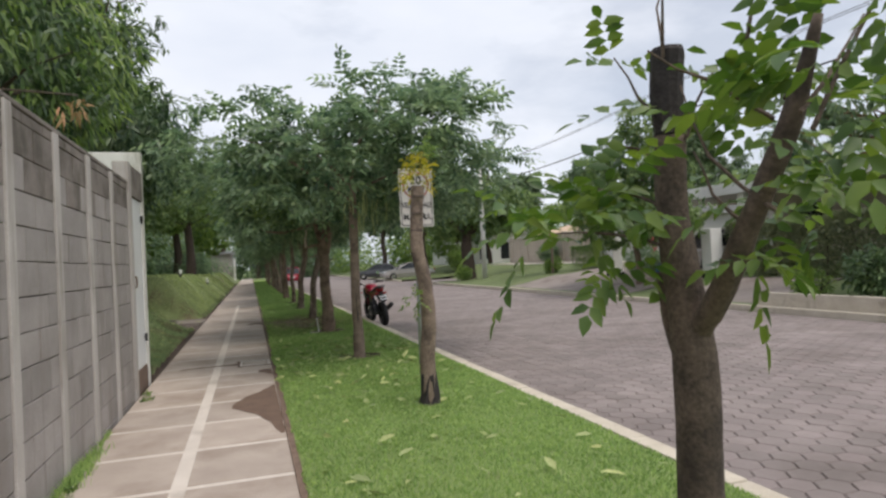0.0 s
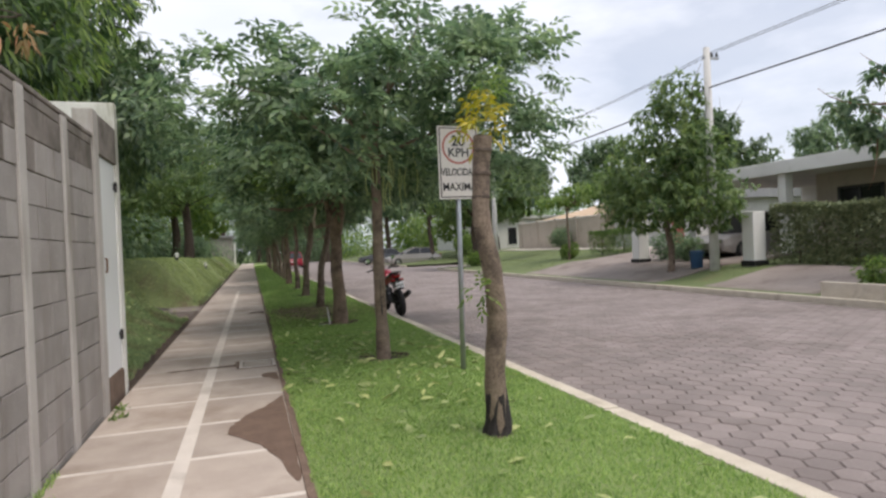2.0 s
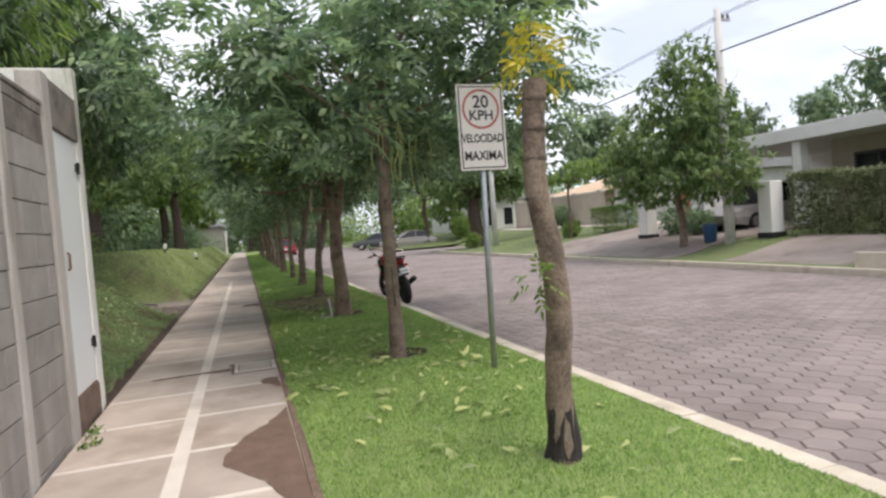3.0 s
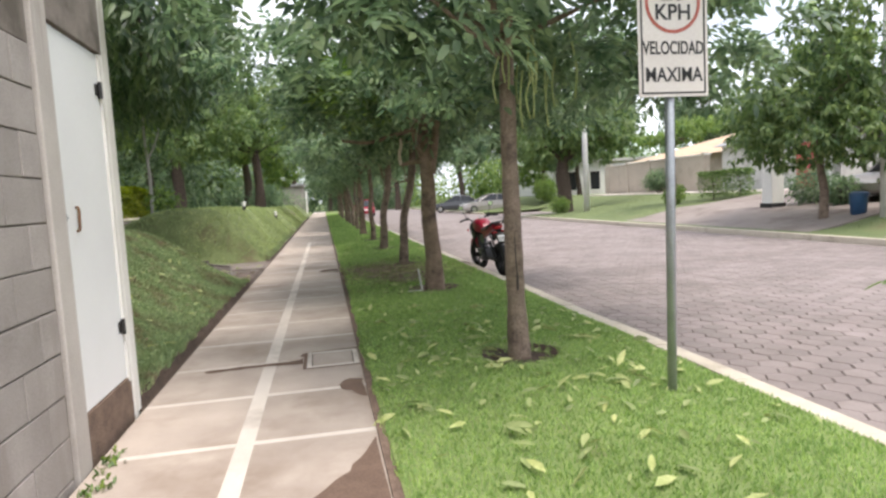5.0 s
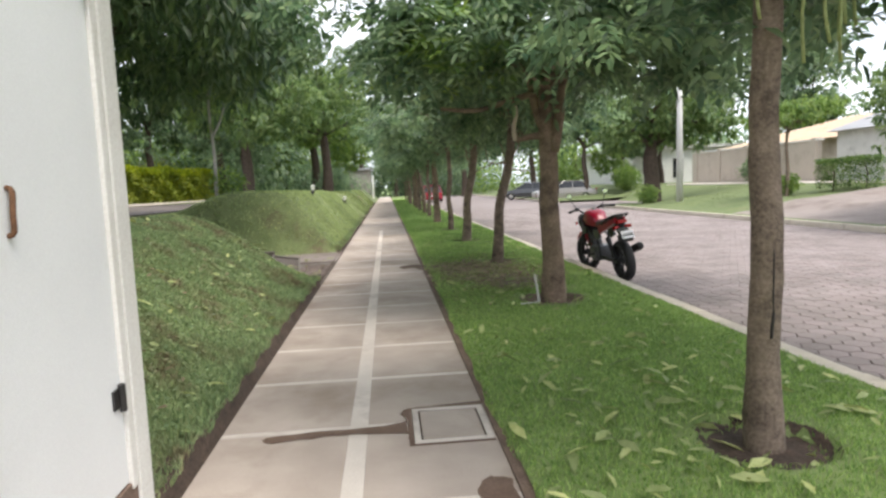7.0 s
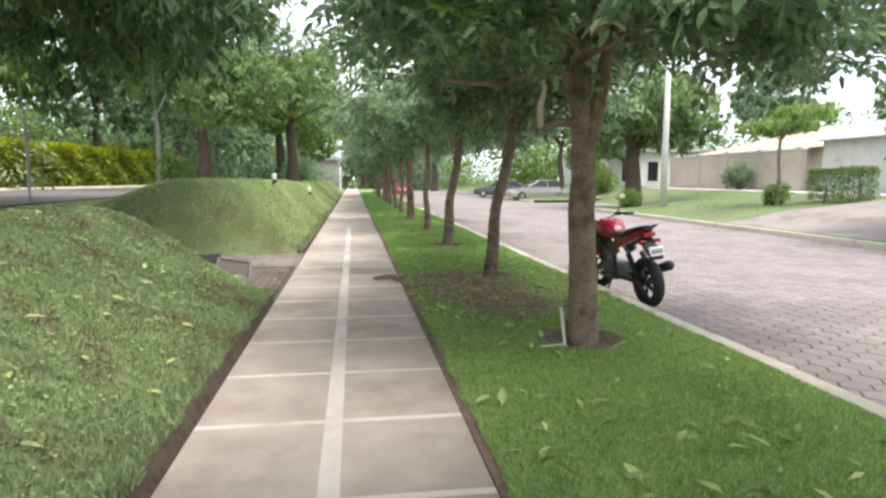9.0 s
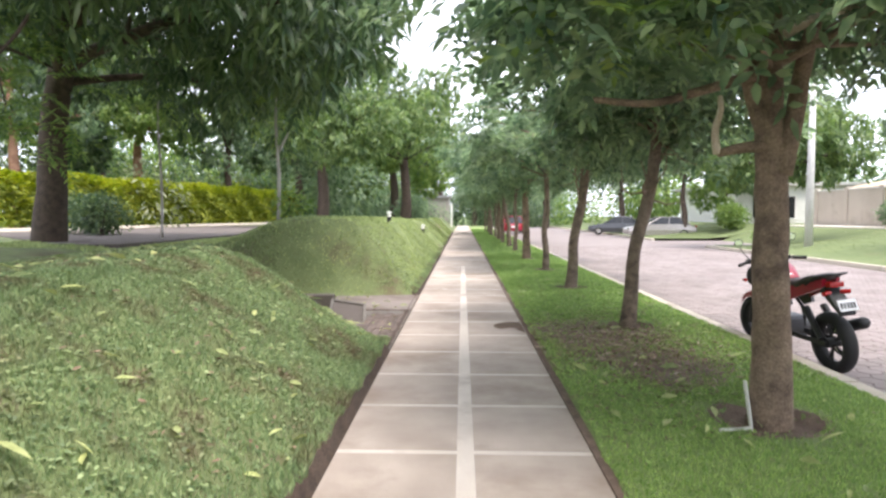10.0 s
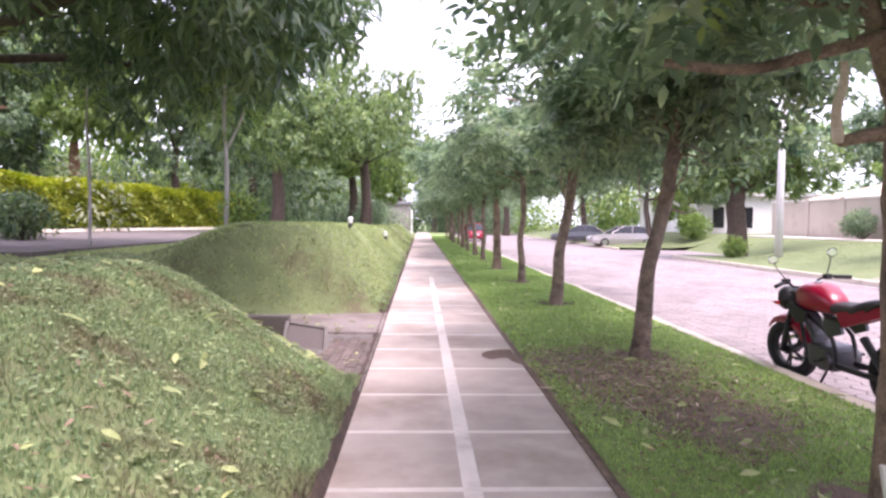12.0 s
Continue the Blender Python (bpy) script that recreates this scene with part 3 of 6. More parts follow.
def tree(name, label, at, trunk, radii, blobs, leaf_mat, bark, sprays_n, seed, spray=(0.36, 4, 0.135, 0.056), limbs=6, shell=0.45, category="tree", fork=None, group="", limb_r=0.3, single=False, clear=None, gap=None):
    """A trunk through given points, limbs reaching into the heap of ellipsoids, and a crown of separate leaves."""
    rnd, rng = random.Random(seed), np.random.default_rng(seed)
    ob = thing(name, label, category, at, group=group)
    bm = bmesh.new()
    tube(bm, smooth_path(trunk, 4), blend_radii(radii, 4), 12, wobble=0.07, seed=seed)
    part("trunk", bm, bark, ob, smooth=True)
    top = Vector(trunk[-1])
    for i in range(limbs):
        b = blobs[i % len(blobs)]
        goal = Vector(b[:3]) + Vector([rnd.uniform(-0.5, 0.5) * b[3 + k] for k in range(3)])
        s = Vector(trunk[-1]).lerp(Vector(trunk[-2]), rnd.uniform(0.02, 0.45))
        mid = s.lerp(goal, 0.45) + Vector((rnd.uniform(-0.2, 0.2), rnd.uniform(-0.2, 0.2), rnd.uniform(-0.05, 0.25))) * (goal - s).length * 0.4
        bm = bmesh.new()
        r = radii[-1] * rnd.uniform(0.45, 0.7)
        path = smooth_path([s, mid, goal], 4)
        tube(bm, path, [r * (1 - 0.8 * k / (len(path) - 1)) for k in range(len(path))], 7, wobble=0.08, seed=seed + i)
        for k in range(3):
            q = path[3 + k * 2]
            out = limb_path(rnd, q, (goal - s).normalized() + Vector((rnd.uniform(-1, 1), rnd.uniform(-1, 1), rnd.uniform(-0.3, 0.7))), (goal - s).length * 0.5)
            tube(bm, out, [r * 0.35 * (1 - 0.8 * j / 4) for j in range(5)], 5)
        part("limb", bm, bark, ob, smooth=True)
    c, d = blob_points(rng, blobs, sprays_n, shell)
    if clear:
        k = (np.hypot(c[:, 0], c[:, 1]) > clear[0] * rng.uniform(0.7, 1.1, len(c))) | (c[:, 2] > clear[1] + rng.uniform(-0.15, 0.15, len(c)))
        c, d = c[k], d[k]
    if gap:
        k = ~((np.abs(c[:, 0] - gap[0]) < gap[3]) & (c[:, 1] < gap[1]) & (c[:, 2] < gap[2]))
        c, d = c[k], d[k]
    if not single:
        w = 7
        tips, out = np.repeat(c[::w], w, 0)[:len(c)], np.repeat(d[::w], w, 0)[:len(c)]
        c, d = tips + rng.normal(size=c.shape) * 0.055, out
    axes = d * np.array([0.7, 0.7, 0.35]) + unit(rng.normal(size=d.shape)) * np.array([0.9, 0.9, 0.38]) + np.array([0, 0, 0.12])
    if single:
        w = 9
        tips = np.repeat(c[::w], w, 0)[:len(c)]
        out = np.repeat(d[::w], w, 0)[:len(c)]
        k = len(c)
        b_ = tips + rng.normal(size=(k, 3)) * spray[2] * 0.22
        a_ = out * 0.35 + unit(rng.normal(size=(k, 3))) * 0.75 + np.array([0, 0, -0.42])
        f_ = out * 0.6 + np.array([0, 0, 0.9]) + rng.normal(size=(k, 3)) * 0.35
        me = leaf_mesh("crown", b_, a_, f_, spray[2] * rng.uniform(0.7, 1.25, k), spray[3] * rng.uniform(0.8, 1.2, k), leaf_mat)
    else:
        me = leaf_mesh("crown", *sprays(rng, c, axes, *spray), leaf_mat, 0.14)
    crown = new("crown", me)
    crown.parent = ob
    return ob


def round_blobs(rnd, n, cz, spread, size, flat=0.75):
    return [(rnd.uniform(-spread, spread), rnd.uniform(-spread, spread), cz + rnd.uniform(-0.55, 0.75), size * rnd.uniform(0.7, 1.15), size * rnd.uniform(0.7, 1.15), size * flat * rnd.uniform(0.75, 1.15)) for _ in range(n)]


street = []
LAB = "slender street tree with feathery leaves in a lawn strip"
for v in range(4):
    rnd = random.Random(40 + v)
    blobs = [(x, y, 2.85 + (z - 2.95) * 0.48, a, b, h * 0.8) for x, y, z, a, b, h in round_blobs(rnd, 10, 2.95, 1.3, 0.88)] + [(rnd.uniform(-0.9, 0.9), rnd.uniform(-0.9, 0.9), 3.25 if v != 1 else 3.5, 0.4, 0.4, 0.3) for _ in range(3)]
    if v == 0:
        blobs += [(-1.7, 0.3, 3.15, 0.8, 0.9, 0.5), (1.7, 0.3, 2.75, 0.9, 0.9, 0.5), (2.3, 1.0, 2.9, 0.8, 0.8, 0.45), (1.3, -0.4, 3.5, 0.8, 0.8, 0.4), (0.9, 0.2, 4.15, 0.35, 0.35, 0.45), (1.5, 0.3, 3.8, 0.4, 0.4, 0.35), (-0.9, -0.6, 3.3, 0.8, 0.8, 0.5)]
    if v == 1:
        blobs += [(-1.8, 0.0, 3.1, 0.8, 0.9, 0.5), (1.5, -0.6, 2.7, 0.9, 0.8, 0.45), (2.2, -0.2, 2.75, 0.8, 0.9, 0.45), (2.7, 0.7, 2.9, 0.8, 0.8, 0.45), (0.6, -1.2, 2.9, 0.8, 0.7, 0.45), (-0.8, -0.9, 3.0, 0.9, 0.8, 0.5)]
    lean = (0.0, -0.04, 0.24, 0.30)[v]
    trunk = [(0, 0, -0.1), (lean * 0.1 + (0.02 if v else 0.0), 0.02, 0.45), (lean * 0.3 - 0.02, -0.03, 0.95), (lean * 0.7 + (0.02 if v else 0.0), 0.04, 1.5), (lean, 0.02, 2.0), (lean * 1.1, 0, 2.5)]
    radii = [q * (1.0, 1.0, 1.3, 1.12)[v] for q in (0.10, 0.076, 0.069, 0.066, 0.062, 0.05)] if v != 1 else [0.155, 0.116, 0.107, 0.10, 0.08, 0.055]
    street.append((trunk, radii, blobs))
made = {}
for i, y in enumerate(TREE_Y):
    v = {1: 1, 2: 3, 5: 1, 9: 1}.get(i, (0, 2)[i % 2])
    if v not in made:
        trunk, radii, blobs = street[v]
        made[v] = tree("street_tree", LAB if v != 1 else "sturdy street tree with forked trunk and feathery leaves", (TREE_X, y, 0.03), trunk, radii, blobs, M_LEAF, M_BARK if v != 1 else M_BARK_W, {0: 1700, 1: 2500, 2: 1500, 3: 2200}[v], 70 + v, spray=(0.40, 5, 0.115, 0.050), clear=(1.0, 2.6) if v == 1 else (0.7, 2.3), gap=(0.60, -0.8, 2.9, 0.62) if v == 0 else None, group="street trees")
    else:
        copy_thing(made[v], pose(TREE_X + 0.04 * math.sin(i * 2.1), y, 0.03, 0, 0, 77 * i))

# tangles of bare reddish twigs low in two of the crowns
for v, count in ((2, 16), (3, 12)):
    trunk = street[v][0]
    rnd = random.Random(600 + v)
    bm = bmesh.new()
    for k in range(count):
        start = Vector(trunk[3]).lerp(Vector(trunk[5]), rnd.random())
        a = rnd.uniform(0, 2 * math.pi)
        out = limb_path(rnd, start, (math.cos(a), math.sin(a), rnd.uniform(-0.2, 0.5)), rnd.uniform(0.5, 1.1), bend=0.5, pieces=5)
        tube(bm, out, [0.017, 0.014, 0.011, 0.009, 0.007, 0.004], 5)
    part("twig_tangle", bm, M_BARK_W, made[v], "tangle of bare reddish twigs", smooth=True)
for v in (2, 3):
    for o in [o for o in bpy.data.objects if o.parent is None and o.name.startswith("street_tree") and o is not made[v] and any(c.data == made[v].children[0].data for c in o.children)]:
        twigs = [c for c in made[v].children if c.name.startswith("twig_tangle")][0]
        new("twig_tangle", twigs.data).parent = o

# pale seed pods hanging beside the first trunk
rnd = random.Random(61)
for k in range(16):
    x, y, z = rnd.uniform(-0.12, 0.45), rnd.uniform(-0.35, 0.1), rnd.uniform(2.15, 2.55)
    ln, bend = rnd.uniform(0.25, 0.5), rnd.uniform(-0.07, 0.07)
    bm = bmesh.new()
    tube(bm, smooth_path([(x, y, z), (x + bend, y, z - ln * 0.5), (x + bend * 0.6, y, z - ln)], 3), 0.008, 5)
    part("seed_pod", bm, M_LITTER, made[0], "long pale green seed pod", smooth=True)

# a dark crack in the first tree's bark
bm = bmesh.new()
tube(bm, smooth_path([(-0.028, -0.096, 0.96), (-0.022, -0.084, 0.80), (-0.012, -0.067, 0.66), (-0.008, -0.053, 0.54)], 4), blend_radii([0.003, 0.006, 0.012, 0.009], 4), 8, wobble=0.12, seed=2)
part("bark_crack", bm, M_CUT, made[0], "dark crack in the bark", smooth=True)

# the sturdy tree's low fork, long side branch and peeled limb
sturdy = made[1]
for pts, r, m, lab in (([(0.03, 0, 1.62), (0.09, -0.02, 1.95), (0.15, 0.0, 2.3), (0.28, 0.05, 2.75)], 0.068, M_BARK_W, ""), ([(0.02, 0, 1.75), (-0.12, 0.02, 2.0), (-0.2, 0.1, 2.5)], 0.06, M_BARK_W, ""), ([(0.03, 0, 2.5), (0.3, -0.02, 2.63), (0.7, 0, 2.66), (1.0, 0.1, 2.62)], 0.03, M_PEELED0, "pale side branch"), ([(-0.15, 0, 2.25), (-0.5, 0.02, 2.15), (-0.8, 0.03, 2.08), (-1.15, 0.1, 2.12)], 0.034, M_BARK_W, ""), ([(-0.05, 0, 1.80), (-0.22, 0, 1.79), (-0.37, 0, 1.755)], 0.042, M_BARK_W, ""), ([(-0.375, 0, 1.75), (-0.39, 0, 1.9), (-0.36, 0, 2.02), (-0.365, 0, 2.12)], 0.026, M_PEELED0, "peeled pale dead limb")):
    bm = bmesh.new()
    path = smooth_path(pts, 4)
    tube(bm, path, [r * (1 - 0.4 * k / (len(path) - 1)) for k in range(len(path))], 9, wobble=0.06)
    part("limb", bm, m, sturdy, lab, smooth=True)

# highlights on the crown's front left, coloured in as paler leaf sprays
rng = np.random.default_rng(71)
c, d = blob_points(rng, [(-1.2, -0.6, 2.45, 0.35, 0.4, 0.22), (-0.9, -0.9, 2.7, 0.4, 0.4, 0.25)], 34, 0.2)
new("young_leaves", leaf_mesh("young_leaves", *sprays(rng, c, d * np.array([1, 1, 0.3]) + np.array([-0.3, -0.5, 0.1]), 0.36, 5, 0.115, 0.045), M_LEAF_L, 0.12)).parent = sturdy

# the freshly cut street tree near the walk's start
rnd = random.Random(5)
near = thing("street_tree", "pruned street tree with charred stump top and young shoots", "tree", (1.52, 1.9, 0.02), group="street trees")
bm = bmesh.new()
tube(bm, smooth_path([(0, 0, -0.1), (-0.005, 0, 0.5), (0, 0, 1.0), (-0.02, 0.05, 1.5), (-0.03, 0.03, 1.8)], 4), blend_radii([0.10, 0.08, 0.078, 0.058, 0.056], 4), 14, wobble=0.05, seed=3)
part("trunk", bm, M_BARK_N, near, smooth=True)
bm = bmesh.new()
tube(bm, [(-0.03, 0.03, 1.801), (-0.035, 0.03, 1.95), (-0.03, 0.02, 2.10), (-0.03, 0.02, 2.115)], [0.0565, 0.058, 0.062, 0.055], 12, wobble=0.06, seed=4)
part("burnt_stub", bm, M_CUT, near, "charred black sawn end")
bm = bmesh.new()
tube(bm, smooth_path([(0.0, -0.02, 1.08), (0.0, -0.13, 1.20), (0.0, -0.28, 1.43), (0.01, -0.46, 1.74), (0.0, -0.58, 2.01)], 4), blend_radii([0.045, 0.045, 0.039, 0.034, 0.012], 4), 10, wobble=0.07, seed=6)
part("limb", bm, M_BARK_N, near, smooth=True)
bm = bmesh.new()
tube(bm, smooth_path([(0.0, 0.02, 0.92), (-0.02, 0.08, 1.12), (-0.035, 0.11, 1.3)], 3), blend_radii([0.045, 0.04, 0.025], 3), 8, wobble=0.07, seed=8)
part("limb", bm, M_BARK_N, near, smooth=True)
for k in range(14):
    bm = bmesh.new()
    start = Vector((-0.03, 0.03, rnd.uniform(1.2, 2.0))) if k % 2 else Vector((0.0, -0.3 - 0.25 * rnd.random(), rnd.uniform(1.4, 1.95)))
    tube(bm, limb_path(rnd, start, (rnd.uniform(-1, 1), rnd.uniform(-1, 1), 0.8), rnd.uniform(0.3, 0.6)), [0.008, 0.007, 0.006, 0.004, 0.003], 5)
    part("twig", bm, M_BARK_N, near)
rng = np.random.default_rng(13)
for at, way in (((-0.06, 0.04, 2.02), (-0.9, 0.3, 0.45)), ((-0.05, 0.03, 1.9), (-0.8, 0.4, 0.1))):
    me = leaf_mesh("leaf_spray", *sprays(rng, np.array([at]), np.array([way]), 0.36, 4, 0.085, 0.05), M_LEAF_NEAR, 0.1)
    new("leaf_spray", me).parent = near
rng = np.random.default_rng(12)
c, d = blob_points(rng, [(0.05, -0.35, 1.65, 0.3, 0.35, 0.35), (0.36, -0.05, 1.66, 0.24, 0.24, 0.26), (0.1, -0.6, 1.85, 0.3, 0.35, 0.3), (-0.12, 0.2, 2.1, 0.12, 0.12, 0.1), (-0.42, 0.0, 1.55, 0.2, 0.22, 0.2), (-0.28, 0.12, 1.42, 0.2, 0.16, 0.15), (-0.58, -0.05, 1.48, 0.14, 0.16, 0.14)], 98, 0.2)
crown = new("crown", leaf_mesh("crown", *sprays(rng, c, d + rng.normal(size=d.shape) * 0.5 + np.array([0, 0, 0.5]), 0.22, 4, 0.075, 0.042), M_LEAF_NEAR))
crown.parent = near

# the topped tree with a yellow-green tuft
topped = thing("street_tree", "bare crooked topped tree with a yellow-green leaf tuft", "tree", (1.56, 5.66, 0.03), group="street trees")
bm = bmesh.new()
tube(bm, smooth_path([(0, 0, -0.1), (0.01, 0, 0.1), (0.0, 0, 0.45), (0.03, 0, 0.8), (0.01, 0, 1.15), (-0.05, 0, 1.5), (-0.03, 0.02, 1.85), (-0.01, 0.02, 2.08)], 4), blend_radii([0.10, 0.085, 0.072, 0.07, 0.068, 0.062, 0.06, 0.066], 4), 14, wobble=0.06, seed=9)
part("trunk", bm, M_BARK, topped, smooth=True)
bm = bmesh.new()
tube(bm, [(0.0, 0, 0.0), (0.012, 0, 0.12), (0.006, -0.006, 0.30), (0.008, -0.004, 0.42)], [0.103, 0.0875, 0.075, 0.052], 14, wobble=0.16, seed=9)
part("charred_foot", bm, M_CUT, topped, "blackened foot of the trunk")
rng = np.random.default_rng(15)
c, d = blob_points(rng, [(0, 0, 2.14, 0.09, 0.09, 0.09), (0.02, 0, 2.27, 0.08, 0.08, 0.12)], 30, 0.2)
tuft = new("tuft", leaf_mesh("tuft", *sprays(rng, c, d + np.array([0, 0, 0.5]), 0.12, 3, 0.070, 0.020), M_YELLOW))
tuft.parent = topped
c, d = blob_points(rng, [(0.04, 0, 2.40, 0.05, 0.05, 0.09)], 9, 0.2)
new("green_shoot", leaf_mesh("green_shoot", *sprays(rng, c, d + np.array([0, 0, 1.0]), 0.11, 3, 0.06, 0.026), M_LEAF_L)).parent = topped
for z, x in ((1.98, -0.018), (1.82, -0.032), (1.66, -0.045), (1.45, -0.046), (1.22, -0.004)):
    bm = bmesh.new()
    tube(bm, [(x, 0.01, z - 0.013), (x, 0.01, z), (x, 0.01, z + 0.013)], [0.060, 0.0665, 0.060], 12, cap=False, wobble=0.05, seed=int(z * 100))
    part("bark_ring", bm, M_BARK_N, topped, "dark ring scar in the bark", smooth=True)
c, d = blob_points(rng, [(-0.1, -0.05, 1.02, 0.06, 0.05, 0.08)], 9, 0.2)
sprout = new("sprout", leaf_mesh("sprout", *sprays(rng, c, d, 0.09, 3, 0.05, 0.02), M_LEAF_L))
sprout.parent = topped

# large trees behind the wall and on the banks
MX, MY = -8.4, 20.4
tree("mango_tree", "large dense mango tree with dark drooping leaves", (MX, MY, 0.85), [(0, 0, -0.3), (0.1, 0, 1), (0.1, 0.1, 2.2), (0.5, -0.2, 3.4)], [0.34, 0.26, 0.24, 0.2],
     [(x - MX, y - MY, z - 0.85, a, b, c) for x, y, z, a, b, c in ((-4.2, 20, 5.1, 2.6, 2.8, 1.9), (-7.7, 17.5, 5.7, 2.6, 2.6, 2.0), (-5.2, 15.5, 5.4, 2.4, 2.6, 1.9), (-5.7, 22.8, 4.9, 2.4, 2.4, 1.8), (-5.7, 18.5, 7.6, 2.9, 3.2, 2.2), (-3.2, 18.2, 4.2, 1.7, 2.0, 1.2), (-2.7, 15.6, 4.7, 1.7, 2.2, 1.2), (-8.5, 22, 6.0, 2.6, 2.6, 2.2), (-4.6, 13.6, 5.0, 1.6, 1.8, 1.2), (-4.2, 21.5, 6.5, 1.7, 1.8, 1.5), (-3.6, 17.4, 7.3, 1.8, 1.9, 1.6), (-4.4, 16.0, 8.2, 1.8, 2.0, 1.5), (-2.9, 21.0, 5.4, 1.3, 1.5, 1.0))], M_MANGO, M_BARK_D, 48000, 21, spray=(0, 0, 0.24, 0.066), single=True, shell=0.4, limbs=10)
over = tree("mango_tree", "broad mango tree reaching over the block wall", (-6.0, 10.5, 0.3), [(0, 0, -0.3), (0, 0.1, 1.2), (0.1, 0, 2.4), (0.2, 0, 3.4)], [0.34, 0.26, 0.24, 0.18],
     [(2.0, 0.5, 4.6, 2.2, 2.6, 1.8), (-1, 1, 5.4, 2.8, 2.6, 2.2), (1.0, -2.2, 5.0, 2.2, 2.2, 1.8), (0.6, 2.6, 4.8, 2.3, 2.2, 1.7), (0.4, 0, 7.0, 2.6, 2.6, 2.0)], M_MANGO, M_BARK_D, 20000, 22, spray=(0, 0, 0.23, 0.06), single=True, shell=0.4, limbs=7)
# sunlight on the upper crown, put in as a shell of yellow-green leaves; dry bunches
rng = np.random.default_rng(25)
for nm, m, spots, count, size in (("young_leaves", M_LEAF_L, [(2.0, 0.5, 4.65, 2.3, 2.7, 1.85), (1.0, -2.2, 5.05, 2.3, 2.3, 1.9), (0.4, 0, 7.05, 2.65, 2.65, 2.05)], 8500, 0.2), ("dry_leaves", M_ORANGE, [(4.3, -2.95, 2.96, 0.05, 0.12, 0.09), (4.3, -3.55, 2.80, 0.05, 0.09, 0.10)], 26, 0.13)):
    c, d = blob_points(rng, spots, count, 0.85)
    o = new(nm, leaf_mesh(nm, c, d * 0.5 + rng.normal(size=d.shape) * 0.35 + np.array([0, 0, -0.6]), d + np.array([0, 0, 0.8]) + rng.normal(size=d.shape) * 0.4, size * rng.uniform(0.7, 1.2, len(c)), size * 0.26, m))
    o.parent = over
bm = bmesh.new()
tube(bm, smooth_path([(1.0, -1.0, 3.6), (2.6, -1.6, 3.5), (4.2, -2.9, 3.1), (4.3, -3.6, 2.92)], 3), blend_radii([0.03, 0.02, 0.010, 0.006], 3), 6)
part("limb", bm, M_BARK_D, over)


def light_tree(at, s, seed, mat=M_LEAF_L, bark=M_BARK_D, n=7000, label="tall park tree with airy light-green crown", leaf=(0.24, 0.10), trunk_h=3.2, dense=0.4):
    rnd = random.Random(seed)
    blobs = [(rnd.uniform(-1.8, 1.8) * s, rnd.uniform(-1.8, 1.8) * s, (trunk_h + rnd.uniform(0.2, 3.4)) * s, rnd.uniform(0.9, 1.6) * s, rnd.uniform(0.9, 1.6) * s, rnd.uniform(0.7, 1.2) * s) for _ in range(8)]
    return tree("park_tree", label, at, [(0, 0, -0.3), (0.08, 0, 1.0 * s), (-0.06, 0.1, 2.2 * s), (0.05, 0, (trunk_h + 0.3) * s)], [0.24 * s, 0.17 * s, 0.15 * s, 0.1 * s], blobs, mat, bark, n, seed, spray=(0, 0, leaf[0], leaf[1]), single=True, shell=dense, limbs=6)


light_tree((-6.5, 35, 1.0), 1.35, 31, mat=M_LEAF_M, n=14000, trunk_h=2.3, leaf=(0.22, 0.09))
light_tree((-3.8, 44, 1.0), 1.55, 32, mat=M_LEAF_M, n=20000, trunk_h=2.0, leaf=(0.22, 0.085))
flame = light_tree((-9.6, 16.8, 0.8), 0.9, 33, bark=M_BARK_D, label="flame tree with dark trunk and feathery leaves", n=5000, leaf=(0.16, 0.05))
rng = np.random.default_rng(331)
c, d = blob_points(rng, [(3.1, 0.9, 2.3, 0.8, 0.8, 0.8), (2.4, 0.5, 3.2, 0.9, 0.9, 0.7)], 110, 0.2)
new("low_sprays", leaf_mesh("low_sprays", *sprays(rng, c, d * np.array([1, 1, 0.2]) + rng.normal(size=d.shape) * np.array([0.5, 0.5, 0.1]), 0.6, 9, 0.13, 0.035), M_LEAF_L, 0.1)).parent = flame
bm = bmesh.new()
tube(bm, smooth_path([(0, 0, 2.2), (1.3, 0.3, 2.9), (2.4, 0.6, 3.0), (3.2, 0.9, 2.7)], 3), blend_radii([0.08, 0.05, 0.03, 0.015], 3), 7, wobble=0.06)
part("limb", bm, M_BARK_D, flame, smooth=True)
light_tree((-16.0, 38, 1.0), 1.35, 34, bark=M_BARK_R, n=13000, trunk_h=2.6)
light_tree((-19, 32, 1.0), 1.4, 35, bark=M_BARK_R, mat=M_MANGO)
light_tree((-12, 52, 1.0), 1.6, 36, mat=M_MANGO, n=15000, trunk_h=2.2, leaf=(0.32, 0.13))
light_tree((-22, 45, 1.0), 1.7, 37, n=9000, leaf=(0.34, 0.14))
light_tree((-6, 58, 1.0), 1.8, 38, n=15000, trunk_h=1.9, leaf=(0.34, 0.14))
light_tree((-2.8, 74, 0.5), 1.5, 39, n=8000, mat=M_LEAF, leaf=(0.34, 0.14))
light_tree((1.0, 90, 0), 1.8, 41, n=8000, mat=M_LEAF, leaf=(0.4, 0.16))
light_tree((-30, 36, 1.0), 1.8, 42, n=9000, mat=M_MANGO, leaf=(0.36, 0.15))
light_tree((-12.8, 41, 1.0), 1.15, 43, mat=M_LEAF, n=6000, trunk_h=3.0)
light_tree((-9.2, 47, 1.0), 1.2, 44, mat=M_LEAF, n=7000, trunk_h=2.6)
light_tree((-16.5, 30.5, 1.0), 1.1, 45, mat=M_LEAF, bark=M_BARK_R, n=6000, trunk_h=3.4)
